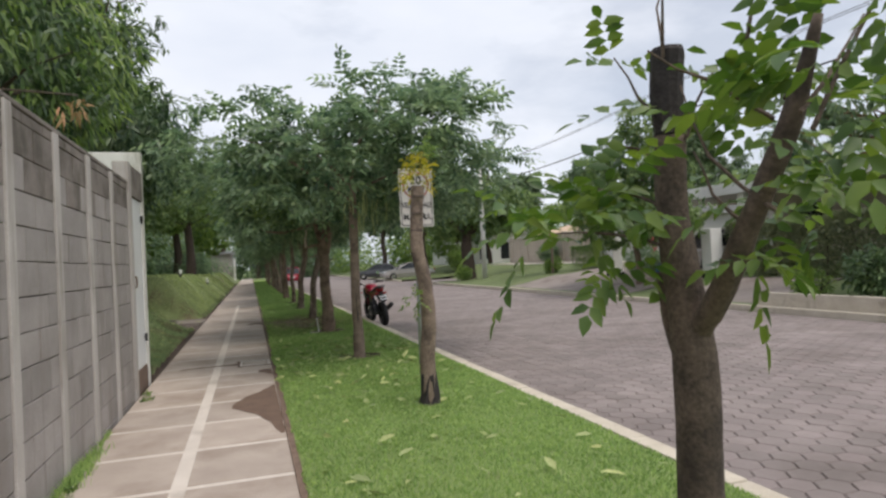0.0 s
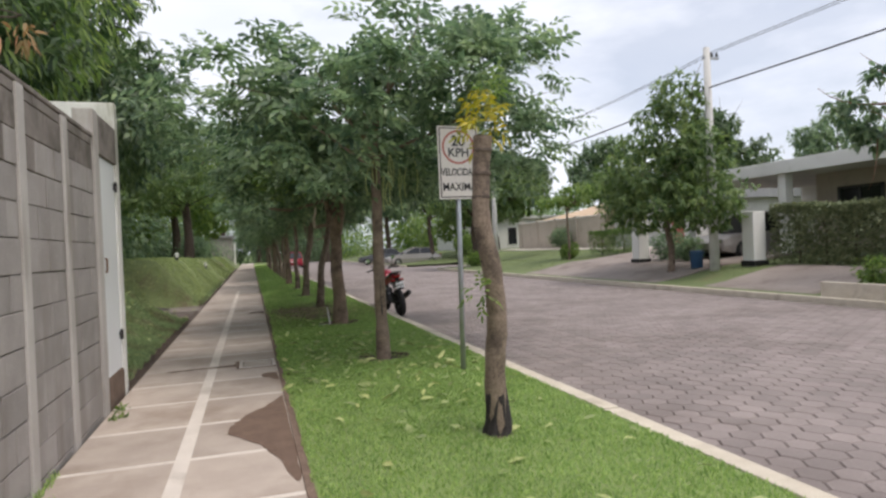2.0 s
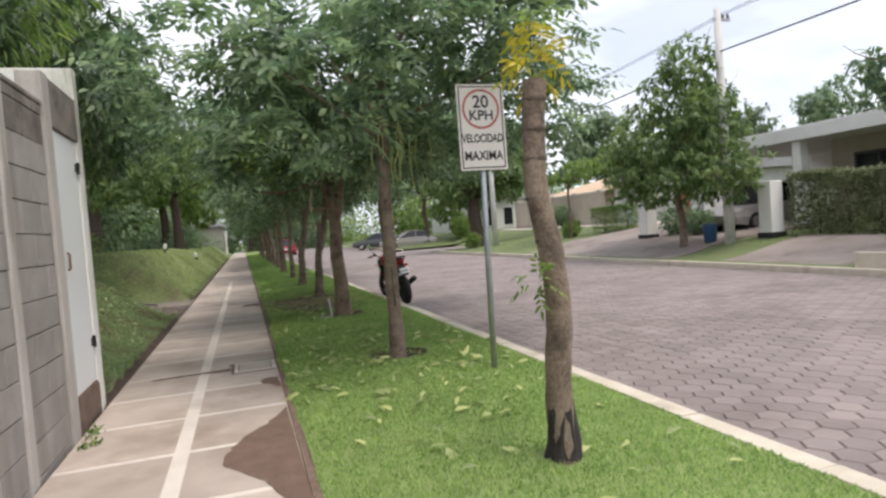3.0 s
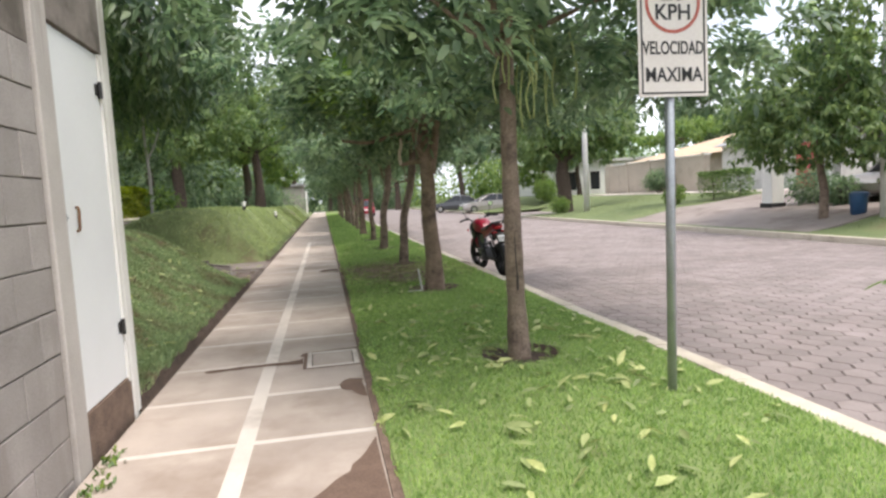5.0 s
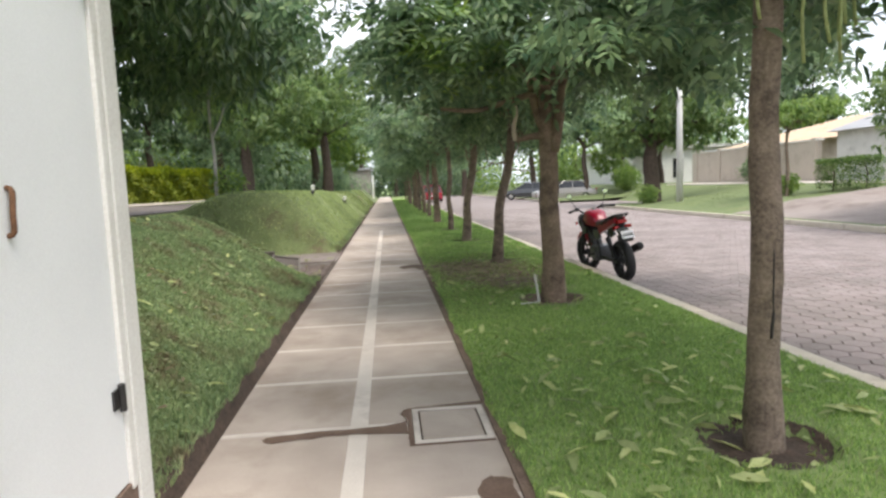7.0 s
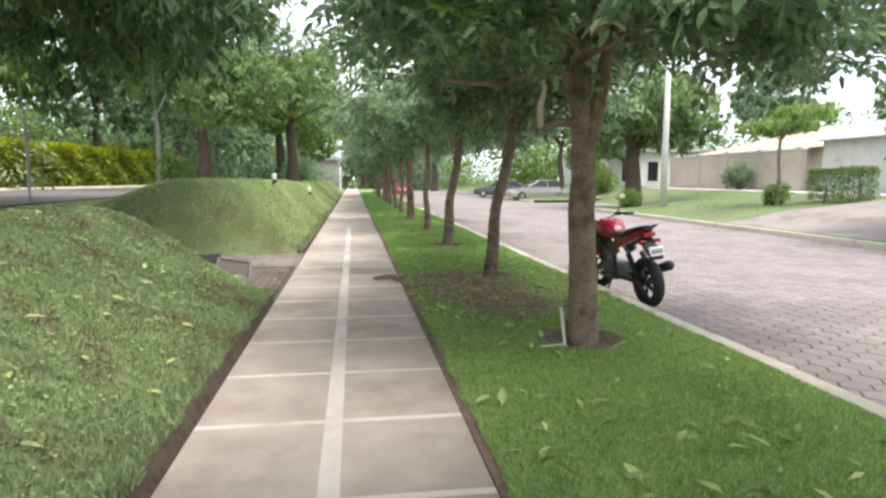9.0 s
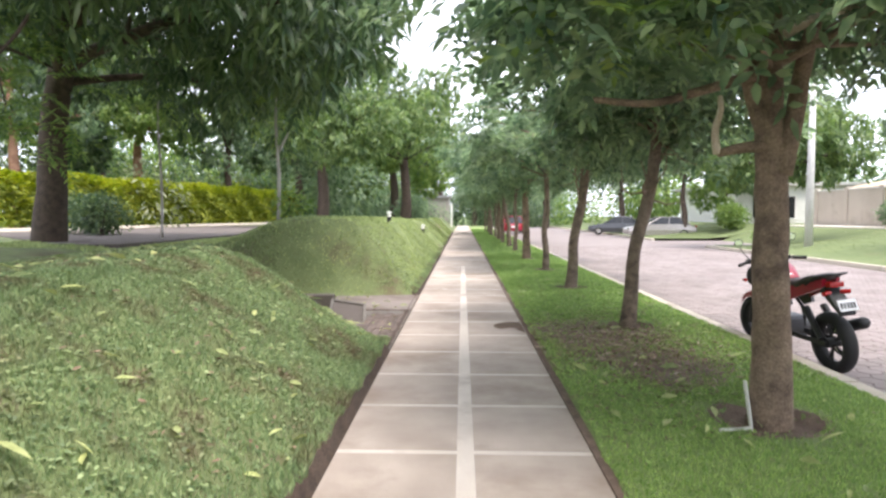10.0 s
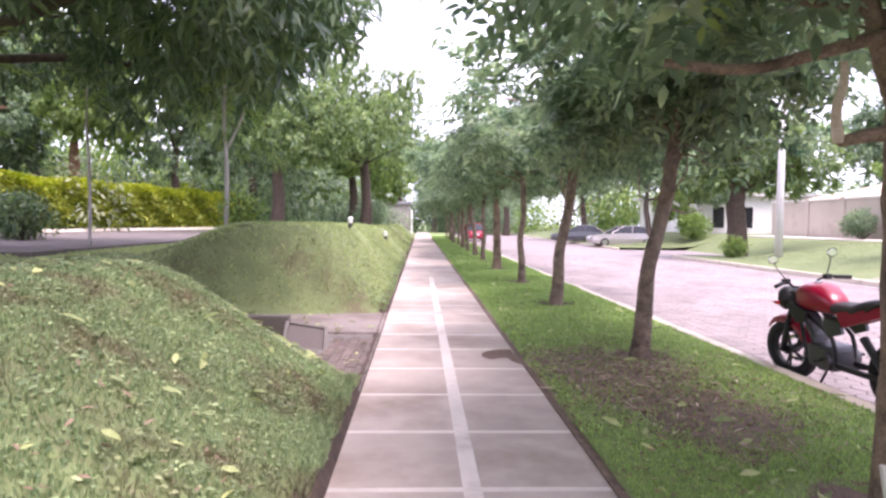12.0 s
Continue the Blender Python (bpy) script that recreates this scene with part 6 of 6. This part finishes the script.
# far woods closing the views
def woods(label, blobs, n, leaf, mat, seed):
    rng = np.random.default_rng(seed)
    c, d = blob_points(rng, blobs, n, 0.6)
    k = c[:, 2] > -0.2
    c, d = c[k], d[k]
    n = len(c)
    return tagged(new("far_woods", leaf_mesh("far_woods", c, d + rng.normal(size=(n, 3)) * 0.5 - np.array([0, 0, 0.4]), d + np.array([0, 0, 0.7]) + rng.normal(size=(n, 3)) * 0.4, leaf * rng.uniform(0.6, 1.3, n), leaf * 0.42, mat)), label, "trees", kind="stuff")


rnd = random.Random(78)
line = [(-33, 27), (-30, 36), (-24, 46), (-18, 56), (-13, 66), (-8, 76), (-4, 88)]
for m, zs, nn, sd, lab in ((M_HEDGE, (0.8, 2.6), 16000, 91, "shaded understorey at the edge of the park"), (M_LEAF_L, (4.5, 7.0), 18000, 92, "light-green tree tops at the edge of the park")):
    blobs = []
    for (xa, ya), (xb, yb) in zip(line, line[1:]):
        for k in range(3):
            for z in zs:
                blobs.append((xa + (xb - xa) * k / 3 + rnd.uniform(-1.2, 1.2), ya + (yb - ya) * k / 3 + rnd.uniform(-1, 1), z + rnd.uniform(-0.6, 0.6), 2.8, 2.8, 1.9))
    woods(lab, blobs, nn, 0.36, m, sd)
rnd = random.Random(77)
for label, x0, x1, y0, y1, zt, m, n, s, lf in (
        ("dense dark trees behind the hedge", -40, -20, 30, 75, 5.5, M_MANGO, 34, 34000, 0.5),
        ("mixed trees beyond the drive", -22, -8, 52, 84, 5.0, M_LEAF, 24, 27000, 0.45),
        ("trees closing the end of the street", -10, 16, 96, 120, 6, M_LEAF, 20, 14000, 0.55),
        ("trees behind the houses", 32, 60, 10, 110, 6.5, M_LEAF, 30, 14000, 0.7),
        ("trees beyond the side street", 13, 42, 70, 96, 5, M_LEAF_L, 20, 14000, 0.5),
        ("low dark trees closing the end of the pavement", -7, 9, 90, 97, 3.4, M_MANGO, 16, 9000, 0.36),
        ("trees behind the walk's start", -14, 24, -40, -22, 5, M_LEAF, 14, 4000, 0.6),
        ("undergrowth beneath the park trees", -20, -13, 33, 62, 2.2, M_HEDGE, 24, 12000, 0.22),
        ("shaded bushes along the far pavement", -9, -2.6, 62, 84, 2.2, M_LEAF, 14, 9000, 0.24)):
    woods(label, [(rnd.uniform(x0, x1), rnd.uniform(y0, y1), rnd.uniform(0.25, 0.9) * zt, rnd.uniform(0.5, 0.9) * zt, rnd.uniform(0.5, 0.9) * zt, rnd.uniform(0.5, 0.85) * zt) for _ in range(n)], s, lf, m, int(zt * 10) + n)

# weeds at the foot of the wall
for i, (x, y) in enumerate(((-1.16, 4.35), (-1.2, 4.7), (-1.17, 7.62), (-1.2, 7.95))):
    rng = np.random.default_rng(400 + i)
    n = 34
    a = rng.uniform(0, 2 * math.pi, n)
    c = np.stack([rng.normal(0, 0.03, n), rng.normal(0, 0.07, n), np.zeros(n)], 1)
    ob = tagged(new("weed", leaf_mesh("weed", c, np.stack([np.cos(a) * 0.6, np.sin(a), rng.uniform(0.5, 1.6, n)], 1), np.array([0, 0, 1.0]) + rng.normal(size=(n, 3)) * 0.3, 0.065 * rng.uniform(0.5, 1.3, n), 0.018, M_LEAF_NEAR)), "small green weeds at the wall's foot", "weeds", kind="stuff")
    ob.location = (x, y, 0.0)

# ---- hedge, drive and small growth on the banks ----
def hedge(name, label, a, b, height, thick, z0, mat, top_mat, seed, per_m=420, leaf=(0.11, 0.05)):
    rng = np.random.default_rng(seed)
    a, b = np.array(a, float), np.array(b, float)
    L = np.linalg.norm(b - a)
    u = (b - a) / L
    w = np.array([-u[1], u[0]])
    ob = thing(name, label, "hedge", (*((a + b) / 2), z0))
    mid = (a + b) / 2
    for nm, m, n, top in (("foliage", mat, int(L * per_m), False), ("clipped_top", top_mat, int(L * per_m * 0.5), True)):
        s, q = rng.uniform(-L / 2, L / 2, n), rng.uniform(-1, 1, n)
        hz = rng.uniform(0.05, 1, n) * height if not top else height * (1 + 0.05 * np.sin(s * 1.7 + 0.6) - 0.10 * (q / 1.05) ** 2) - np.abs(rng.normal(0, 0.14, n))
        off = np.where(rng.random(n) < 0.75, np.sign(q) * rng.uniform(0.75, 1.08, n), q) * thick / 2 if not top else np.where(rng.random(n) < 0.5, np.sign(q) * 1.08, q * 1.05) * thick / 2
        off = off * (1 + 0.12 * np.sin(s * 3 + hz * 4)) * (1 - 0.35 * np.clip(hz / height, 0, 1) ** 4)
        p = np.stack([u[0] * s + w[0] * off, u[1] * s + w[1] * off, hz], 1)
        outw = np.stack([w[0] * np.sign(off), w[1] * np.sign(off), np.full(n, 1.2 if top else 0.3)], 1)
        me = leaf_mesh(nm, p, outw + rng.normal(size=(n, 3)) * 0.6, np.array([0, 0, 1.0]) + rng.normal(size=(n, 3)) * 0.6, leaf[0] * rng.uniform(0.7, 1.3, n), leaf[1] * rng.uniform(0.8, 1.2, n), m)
        o = new(nm, me)
        o.parent = ob
    for k in range(max(2, int(L / 0.8))):
        bm = bmesh.new()
        s = -L / 2 + (k + 0.5) * L / max(2, int(L / 0.8))
        p = u * s
        tube(bm, [(p[0], p[1], -0.05), (p[0] + 0.05, p[1], height * 0.5), (p[0] - 0.05, p[1] + 0.1, height * 0.9)], [0.03, 0.025, 0.012], 6)
        part("stem", bm, M_BARK_D, ob)
    return ob


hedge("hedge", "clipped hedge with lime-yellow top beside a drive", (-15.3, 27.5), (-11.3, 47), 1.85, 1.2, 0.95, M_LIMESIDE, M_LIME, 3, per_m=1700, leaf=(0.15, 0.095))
hedge("hedge", "dense grey-green hedge before the house", (14.9, 6.5), (14.9, 15.9), 1.65, 1.3, 0.42, M_HEDGE, M_HEDGE, 4, per_m=2200, leaf=(0.11, 0.05))
hedge("hedge", "clipped box-shaped green hedge before the gabled house", (15.9, 28.4), (17.3, 26.9), 1.15, 1.0, float(far_z(np.array(16.6), np.array(27.6))), M_LEAF_M, M_LEAF_M, 5, per_m=1500, leaf=(0.09, 0.05))


def drive_left(y):
    return -7.6 - 6.6 * (y - 19.3) / 6.7 if y < 26 else -14.2 + 3.9 * (y - 26) / 22


bm = bmesh.new()
for k in range(40):
    ya, yb = 19.3 + 28.7 * k / 40, 19.3 + 28.7 * (k + 1) / 40
    for lo, hi in ((0.0, 0.5), (0.5, 1.0)):
        xs = [drive_left(ya) * (1 - lo) - 6.4 * lo, drive_left(ya) * (1 - hi) - 6.4 * hi, drive_left(yb) * (1 - hi) - 6.4 * hi, drive_left(yb) * (1 - lo) - 6.4 * lo]
        bm.faces.new([bm.verts.new((x, y, 0.896)) for x, y in zip(xs, (ya, ya, yb, yb))])
bmesh.ops.remove_doubles(bm, verts=bm.verts, dist=0.001)
made = bmesh.ops.extrude_face_region(bm, geom=list(bm.faces))
bmesh.ops.translate(bm, vec=(0, 0, -0.12), verts=[v for v in made["geom"] if isinstance(v, bmesh.types.BMVert)])
solid("drive", bm, M_ASPH, "grey asphalt drive behind the banks", "drive", "structure")
bm = bmesh.new()
for k in range(24):
    s0, s1 = Vector((-14.5 + 3.9 * k / 24, 26 + 22 * k / 24, 0)), Vector((-14.5 + 3.9 * (k + 1) / 24, 26 + 22 * (k + 1) / 24, 0))
    tube(bm, [(s0.x + 0.2, s0.y, 0.91), (s1.x + 0.2, s1.y, 0.91)], 0.11, 6)
solid("drive_kerb", bm, M_KERB, "pale kerb along the drive", "kerb", "structure")

# ---- pieces of the setting ----
bm = bmesh.new()
box(bm, (KERB_L, 60, -0.3), (KERB_R, 200, 0.02), 0.01)
box(bm, (FAR_KERB, -12, -0.3), (FAR_KERB + 0.15, 38.4, 0.0), 0.01)
box(bm, (FAR_KERB, 46.6, -0.3), (FAR_KERB + 0.15, 200, 0.0), 0.01)
kerb = solid("kerb", bm, M_KERB, "pale worn concrete kerb", "kerb", "structure")
bm = bmesh.new()
box(bm, (KERB_L, 0.004, -0.3), (KERB_R, 0.996, 0.025), 0.012)
kerb_me = finish("kerb_stone", bm, M_KERB)
for k in range(-6, 60):
    o = new("kerb_stone", kerb_me)
    o.parent, o.location = kerb, (0.006 * math.sin(k * 1.7), k, 0.004 * math.sin(k * 2.3))

bm = bmesh.new()
box(bm, (WALK_L, 0.028, -0.05), (WALK_C - 0.05, JOINT - 0.028, 0.0), 0.002)
slab_l = finish("slab", bm, M_SLAB)
bm = bmesh.new()
box(bm, (WALK_C + 0.05, 0.028, -0.05), (WALK_R, JOINT - 0.028, 0.0), 0.002)
slab_r = finish("slab", bm, M_SLAB)
bm = bmesh.new()
box(bm, (WALK_L, 0.012, -0.05), (WALK_R, JOINT - 0.012, 0.0), 0.002)
slab_full = finish("slab", bm, M_SLAB)
for k in range(-8, 84):
    for me in (slab_l, slab_r) if k < 23 else (slab_full,):
        o = new("slab", me)
        o.parent, o.location = pavement, (0, JOINT0 + k * JOINT, 0.0)

rnd = random.Random(2)
block = {}
COURSE = 0.212
for n, b, h in (("whole", 0.388, 0.204), ("half", 0.192, 0.204), ("dark_whole", 0.388, 0.2041), ("dark_half", 0.192, 0.2041), ("top_whole", 0.388, 0.066), ("top_half", 0.192, 0.066)):
    bm = bmesh.new()
    box(bm, (WALL_X - 0.10, 0.0, 0.004), (WALL_X, b, 0.004 + h), 0.005)
    block[n] = finish("block", bm, M_BLOCK if h == 0.204 else M_BLOCK_TOP)
for i in range(10):
    y0 = 6.86 - 0.92 * i + 0.067
    for c in range(-1, 12):
        row = [("half", 0.003), ("whole", 0.200), ("half", 0.594)] if c % 2 else [("whole", 0.003), ("whole", 0.398)]
        for n, dy in row:
            o = new("block", block[("top_" if c == 11 else "dark_" if c == 10 or (c == 9 and rnd.random() < 0.4) else "") + n])
            o.parent, o.location = wall_block, (rnd.uniform(-0.003, 0.003), y0 + dy + rnd.uniform(-0.003, 0.003), 0.032 + COURSE * c + rnd.uniform(-0.002, 0.002))

# brick paving in the gully mouth
bm = bmesh.new()
box(bm, (-2.7, 15.2, -0.1), (WALK_L - 0.012, 19.3, 0.010))
gully = solid("gully_paving", bm, M_MORTAR, "brick-paved gully mouth between the banks", "paving", "structure")
bm = bmesh.new()
box(bm, (-0.047, -0.097, 0.0), (0.047, 0.097, 0.045), 0.004)
brick_me = finish("brick", bm, M_BRICK)
for i in range(13):
    for j in range(20):
        x, y = WALK_L - 0.07 - i * 0.102, 15.35 + j * 0.204 + 0.1 * (i % 2)
        if y < 17.45 and not (abs(x + 2.05) < 0.30 and abs(y - 16.98) < 0.36):
            o = new("brick", brick_me)
            o.parent, o.location = gully, (x, y, -0.022 + rnd.uniform(-0.003, 0.003))

# hexagon pavers: the nearest singly, the rest as one mass
S = 0.125
def hexagon():
    t = [(S * 0.97 * math.cos(a), S * 0.97 * math.sin(a)) for a in (math.pi / 3 * k for k in range(6))]
    inner = [(x * 0.93, y * 0.93) for x, y in t]
    v = [(x, y, 0.0) for x, y in inner] + [(x, y, -0.008) for x, y in t] + [(x, y, -0.05) for x, y in t]
    f = [(0, k, k + 1) for k in range(1, 5)]
    for k in range(6):
        j = (k + 1) % 6
        for lo in (0, 6):
            f += [(lo + k, lo + 6 + k, lo + 6 + j), (lo + k, lo + 6 + j, lo + j)]
    return np.array(v), np.array(f)


HV, HF = hexagon()
hex_me = mesh_of("paver", HV, HF, M_PAVER)
hex_me.polygons.foreach_set("use_smooth", np.zeros(len(HF), bool))
road = bpy.data.objects["road"]
cols = int((FAR_KERB - KERB_R) / (1.5 * S))
places = np.array([(KERB_R + S + 1.5 * S * c, -4 + math.sqrt(3) * S * (r + 0.5 * (c % 2))) for c in range(cols) for r in range(200)])
rng = np.random.default_rng(6)
near_hex = (places[:, 0] < 4.9) & (places[:, 1] > 4.0) & (places[:, 1] < 9.2)
for x, y in places[near_hex]:
    o = new("paver", hex_me)
    o.parent, o.location = road, (x, y, ROAD_Z + rng.uniform(-0.003, 0.003))
    o.rotation_euler = (rng.uniform(-0.012, 0.012), rng.uniform(-0.012, 0.012), 0)
rest = places[~near_hex]
V = HV[None] + np.concatenate([rest, ROAD_Z + rng.uniform(-0.003, 0.003, (len(rest), 1))], 1)[:, None]
me = mesh_of("pavers", V.reshape(-1, 3), (HF[None] + (np.arange(len(rest)) * len(HV))[:, None, None]).reshape(-1, 3), M_PAVER_FAR)
me.polygons.foreach_set("use_smooth", np.zeros(len(me.polygons), bool))
o = tagged(new("pavers", me), kind="stuff")
o.parent = road
bm = bmesh.new()
box(bm, (KERB_R, -4 + 200 * math.sqrt(3) * S, ROAD_Z - 0.05), (FAR_KERB, 40.0, ROAD_Z - 0.002))
part("paved_end", bm, M_FARROAD, road)

# ---- grass ----
rng = np.random.default_rng(8)
def scatter(n, x0, x1, y0, y1):
    return rng.uniform(x0, x1, n), rng.uniform(y0, y1, n)


BARE = [(1.52, 1.9, 0.22), (1.56, 5.66, 0.12)] + [(TREE_X, y, 0.33 if i != 1 else 0.40) for i, y in enumerate(TREE_Y)] + [(1.0, 15.9, 0.85), (1.25, 14.4, 0.62)]
def keep_verge(x, y):
    k = x > WALK_R + 0.05 + 0.022 * rough(x * 0, y, 2) + 0.02 * rough(x * 0, y, 0.6)
    for bx, by, r in BARE:
        dd = np.hypot(x - bx, y - by)
        k &= (dd > r * (1 + 0.18 * np.sin(3 * np.arctan2(y - by, x - bx))) * rng.uniform(0.65, 1.35, len(x))) | ((rng.random(len(x)) < 0.42) & (r > 0.6))
    return k


for nm, n, y0, y1, h, w in (("grass", 190000, 1.2, 14, 0.03, 0.006), ("grass", 80000, 14, 30, 0.035, 0.011), ("grass", 26000, 30, 70, 0.06, 0.025)):
    x, y = scatter(n, WALK_R, KERB_L, y0, y1)
    k = keep_verge(x, y)
    x, y = x[k], y[k]
    tagged(new(nm, grass_mesh(nm, rng, x, y, verge_z(x, y) - 0.005, h, w, M_GRASS)), "short mown bright green grass", "grass", kind="stuff")
for nm, n, x0, x1, y0, y1, h, w in (("grass", 240000, -6.0, WALK_L - 0.02, 8.8, 18.4, 0.04, 0.0075), ("grass", 90000, -9, WALK_L - 0.03, 18.4, 36, 0.05, 0.016), ("grass", 30000, -12, WALK_L - 0.05, 36, 60, 0.08, 0.04), ("grass", 22000, FAR_KERB + 0.2, 24, 0, 38, 0.03, 0.02)):
    x, y = scatter(n, x0, x1, y0, y1)
    zf = bank_z if x0 < 0 else far_z
    z = zf(x, y)
    if x0 < 0:
        d = WALK_L - x
        k = z > 0.05 + 0.45 * step(1.4, 4.0, d) * (y > 14.5) * (y < 22)
        k &= d > 0.048 + 0.018 * rough(x * 0, y, 2.3)
        k &= ~((y > 19.2) & (x < -6.35) & (x > np.where(y < 26, -7.6 - 6.6 * (y - 19.3) / 6.7, -14.2 + 3.9 * (y - 26) / 22)))
        x, y, z = x[k], y[k], z[k]
    if x0 > 0:
        k = ~(((y > 17.1) & (y < 26.4)) | ((y > 11.7) & (y < 15.3) & (x < 14.2)) | ((x > 18.1) & (x < 20.3) & (y > 24.9)))
        x, y, z = x[k], y[k], z[k]
    tagged(new(nm, grass_mesh(nm, rng, x, y, z - 0.005, h, w, (M_BANKLUSH if y0 > 18 else M_BANKGRASS) if x0 < 0 else M_FARGRASS)), "thick grass on the lawn banks" if x0 < 0 else "lawn grass across the road", "grass", kind="stuff")

# grass at the foot of the block wall
n = 1100
y = np.concatenate([rng.normal(5.0, 0.28, n - n // 4), rng.uniform(4.3, 6.2, n // 4)])
x = WALL_X + 0.03 + np.abs(rng.normal(0, 0.05, n)) * (0.4 + 0.6 * (y < 5.7))
tagged(new("wall_grass", grass_mesh("wall_grass", rng, x, y, 0 * x, 0.06, 0.006, M_GRASS)), "low grass growing along the foot of the wall", "grass", kind="stuff")

# longer grass hanging over the cut edge of the banks
n = 16000
y = rng.uniform(8.85, 40, n)
x = WALK_L - 0.040 - np.abs(rng.normal(0, 0.04, n)) - 0.018 * rough(0 * y, y, 2.3)
z = bank_z(x, y) + 0.02
k = z > 0.05
tagged(new("edge_grass", grass_mesh("edge_grass", rng, x[k], y[k], z[k], 0.055, 0.012, M_BANKGRASS)), "ragged grass fringe along the cut bank edge", "grass", kind="stuff")

# small-leaved ground cover on the banks
n = 48000
x, y = rng.uniform(-5.0, WALK_L - 0.09, n), rng.uniform(8.9, 21, n)
k = (rough(x, y, 0.45) + rng.normal(0, 0.5, n) > 0.0) & (bank_z(x, y) > 0.12)
x, y = x[k], y[k]
n = len(x)
a = rng.uniform(0, 2 * math.pi, n)
tagged(new("ground_cover", leaf_mesh("ground_cover", np.stack([x, y, bank_z(x, y) + rng.uniform(0.005, 0.04, n)], 1), np.stack([np.cos(a), np.sin(a), rng.uniform(-0.1, 0.6, n)], 1), np.array([0, 0, 1.0]) + rng.normal(size=(n, 3)) * 0.45, 0.034 * rng.uniform(0.6, 1.4, n), 0.017, M_COVER)), "small-leaved pale green ground cover on the banks", "ground cover", kind="stuff")

# tree pits and bare soil
for bx, by, r in BARE:
    n, rings = 36, (0.3, 0.6, 0.78, 0.9, 1.0)
    ang = np.linspace(0, 2 * math.pi, n, endpoint=False)
    wob = 1.0 + (0.13 * np.sin(3 * ang + bx) + 0.09 * np.sin(7 * ang + by) + 0.05 * np.sin(13 * ang + 3 * by) if r > 0.6 else 0.05 * np.sin(3 * ang + bx))
    long = 1.45 if r > 0.6 else 1.0
    pts = [np.array([[0, 0, 0.012]])]
    for q in rings:
        px, py = np.cos(ang) * r * wob * q, np.sin(ang) * r * wob * q * long
        px = np.clip(px + bx, WALK_R + 0.02, KERB_L - 0.02) - bx
        dz = verge_z(px + bx, py + by) - float(verge_z(np.array(bx), np.array(by)))
        pts.append(np.stack([px, py, dz + 0.011 - 0.016 * q ** 2], 1))
    V = np.concatenate(pts)
    F = [(0, 1 + k, 1 + (k + 1) % n) for k in range(n)]
    for j in range(len(rings) - 1):
        lo, hi = 1 + j * n, 1 + (j + 1) * n
        for k in range(n):
            k2 = (k + 1) % n
            F += [(lo + k, hi + k, hi + k2), (lo + k, hi + k2, lo + k2)]
    o = tagged(new("tree_pit", mesh_of("tree_pit", V, np.array(F), M_DAMP if by < 10 else M_SOIL)), "bare dark soil round the foot of a tree" if r < 0.6 else "worn brown patch in the lawn with leaf litter", "soil patch", kind="structure")
    o.location = (bx, by, float(verge_z(np.array(bx), np.array(by))) + 0.001 * (BARE.index((bx, by, r)) % 4))

# fallen leaves
for nm, n, mat, zone in (("fallen_leaves", 560, M_LITTER, "verge"), ("fallen_leaves", 420, M_LITTER, "bank"), ("dry_leaves", 4200, M_DRY, "pit"), ("dry_leaves", 2600, M_DRY, "bank"), ("dry_leaves", 2200, M_DRY, "strip")):
    if zone == "verge":
        x, y = rng.uniform(0.35, 2.5, n), np.concatenate([rng.uniform(3, 26, n // 2), rng.normal(9.0, 1.6, n - n // 2)])
        z = verge_z(x, y) + 0.035
    elif zone == "strip":
        x, y = rng.uniform(0.3, 2.5, n), rng.uniform(12.5, 21, n)
        k = rough(x, y, 0.7) + rng.normal(0, 0.5, n) > 0.1
        x, y = x[k], y[k]
        z = verge_z(x, y) + 0.02
    elif zone == "pit":
        x, y = 1.15 + rng.normal(0, 0.5, n), 15.3 + rng.normal(0, 1.0, n)
        x = np.clip(x, 0.3, 2.5)
        z = verge_z(x, y) + 0.02
    else:
        x, y = rng.uniform(-5.0, -1.4, n), rng.uniform(9, 19.5, n)
        z = bank_z(x, y) + 0.04
        if mat is M_DRY:
            k = rough(x, y, 0.5) > 0.25
            x, y, z = x[k], y[k], z[k]
    n = len(x)
    a = rng.uniform(0, 2 * math.pi, n)
    size = (0.13 if mat is M_LITTER else 0.045) * rng.uniform(0.4, 1.4, n)
    tagged(new(nm, leaf_mesh(nm, np.stack([x, y, z], 1), np.stack([np.cos(a), np.sin(a), rng.normal(0, 0.25, n)], 1), np.array([0, 0, 1.0]) + rng.normal(size=(n, 3)) * 0.35, size, size * 0.3, mat, 0.1)), "scattered pale green fallen leaves" if mat is M_LITTER else "small dry brown leaf litter", "fallen leaves", kind="stuff")

# bleached leaf stalks on the worn patch
n = 240
x, y = np.clip(1.2 + rng.normal(0, 0.42, n), 0.3, 2.45), 15.2 + rng.normal(0, 0.85, n)
a, size = rng.uniform(0, 2 * math.pi, n), rng.uniform(0.05, 0.2, n)
tagged(new("leaf_stalks", leaf_mesh("leaf_stalks", np.stack([x, y, verge_z(x, y) + 0.03], 1), np.stack([np.cos(a), np.sin(a), rng.normal(0, 0.12, n)], 1), np.array([0, 0, 1.0]) + rng.normal(size=(n, 3)) * 0.3, size, size * 0.05 + 0.004, M_STRAW, 0.15)), "bleached dry leaf stalks scattered on bare soil", "leaf litter", kind="stuff")
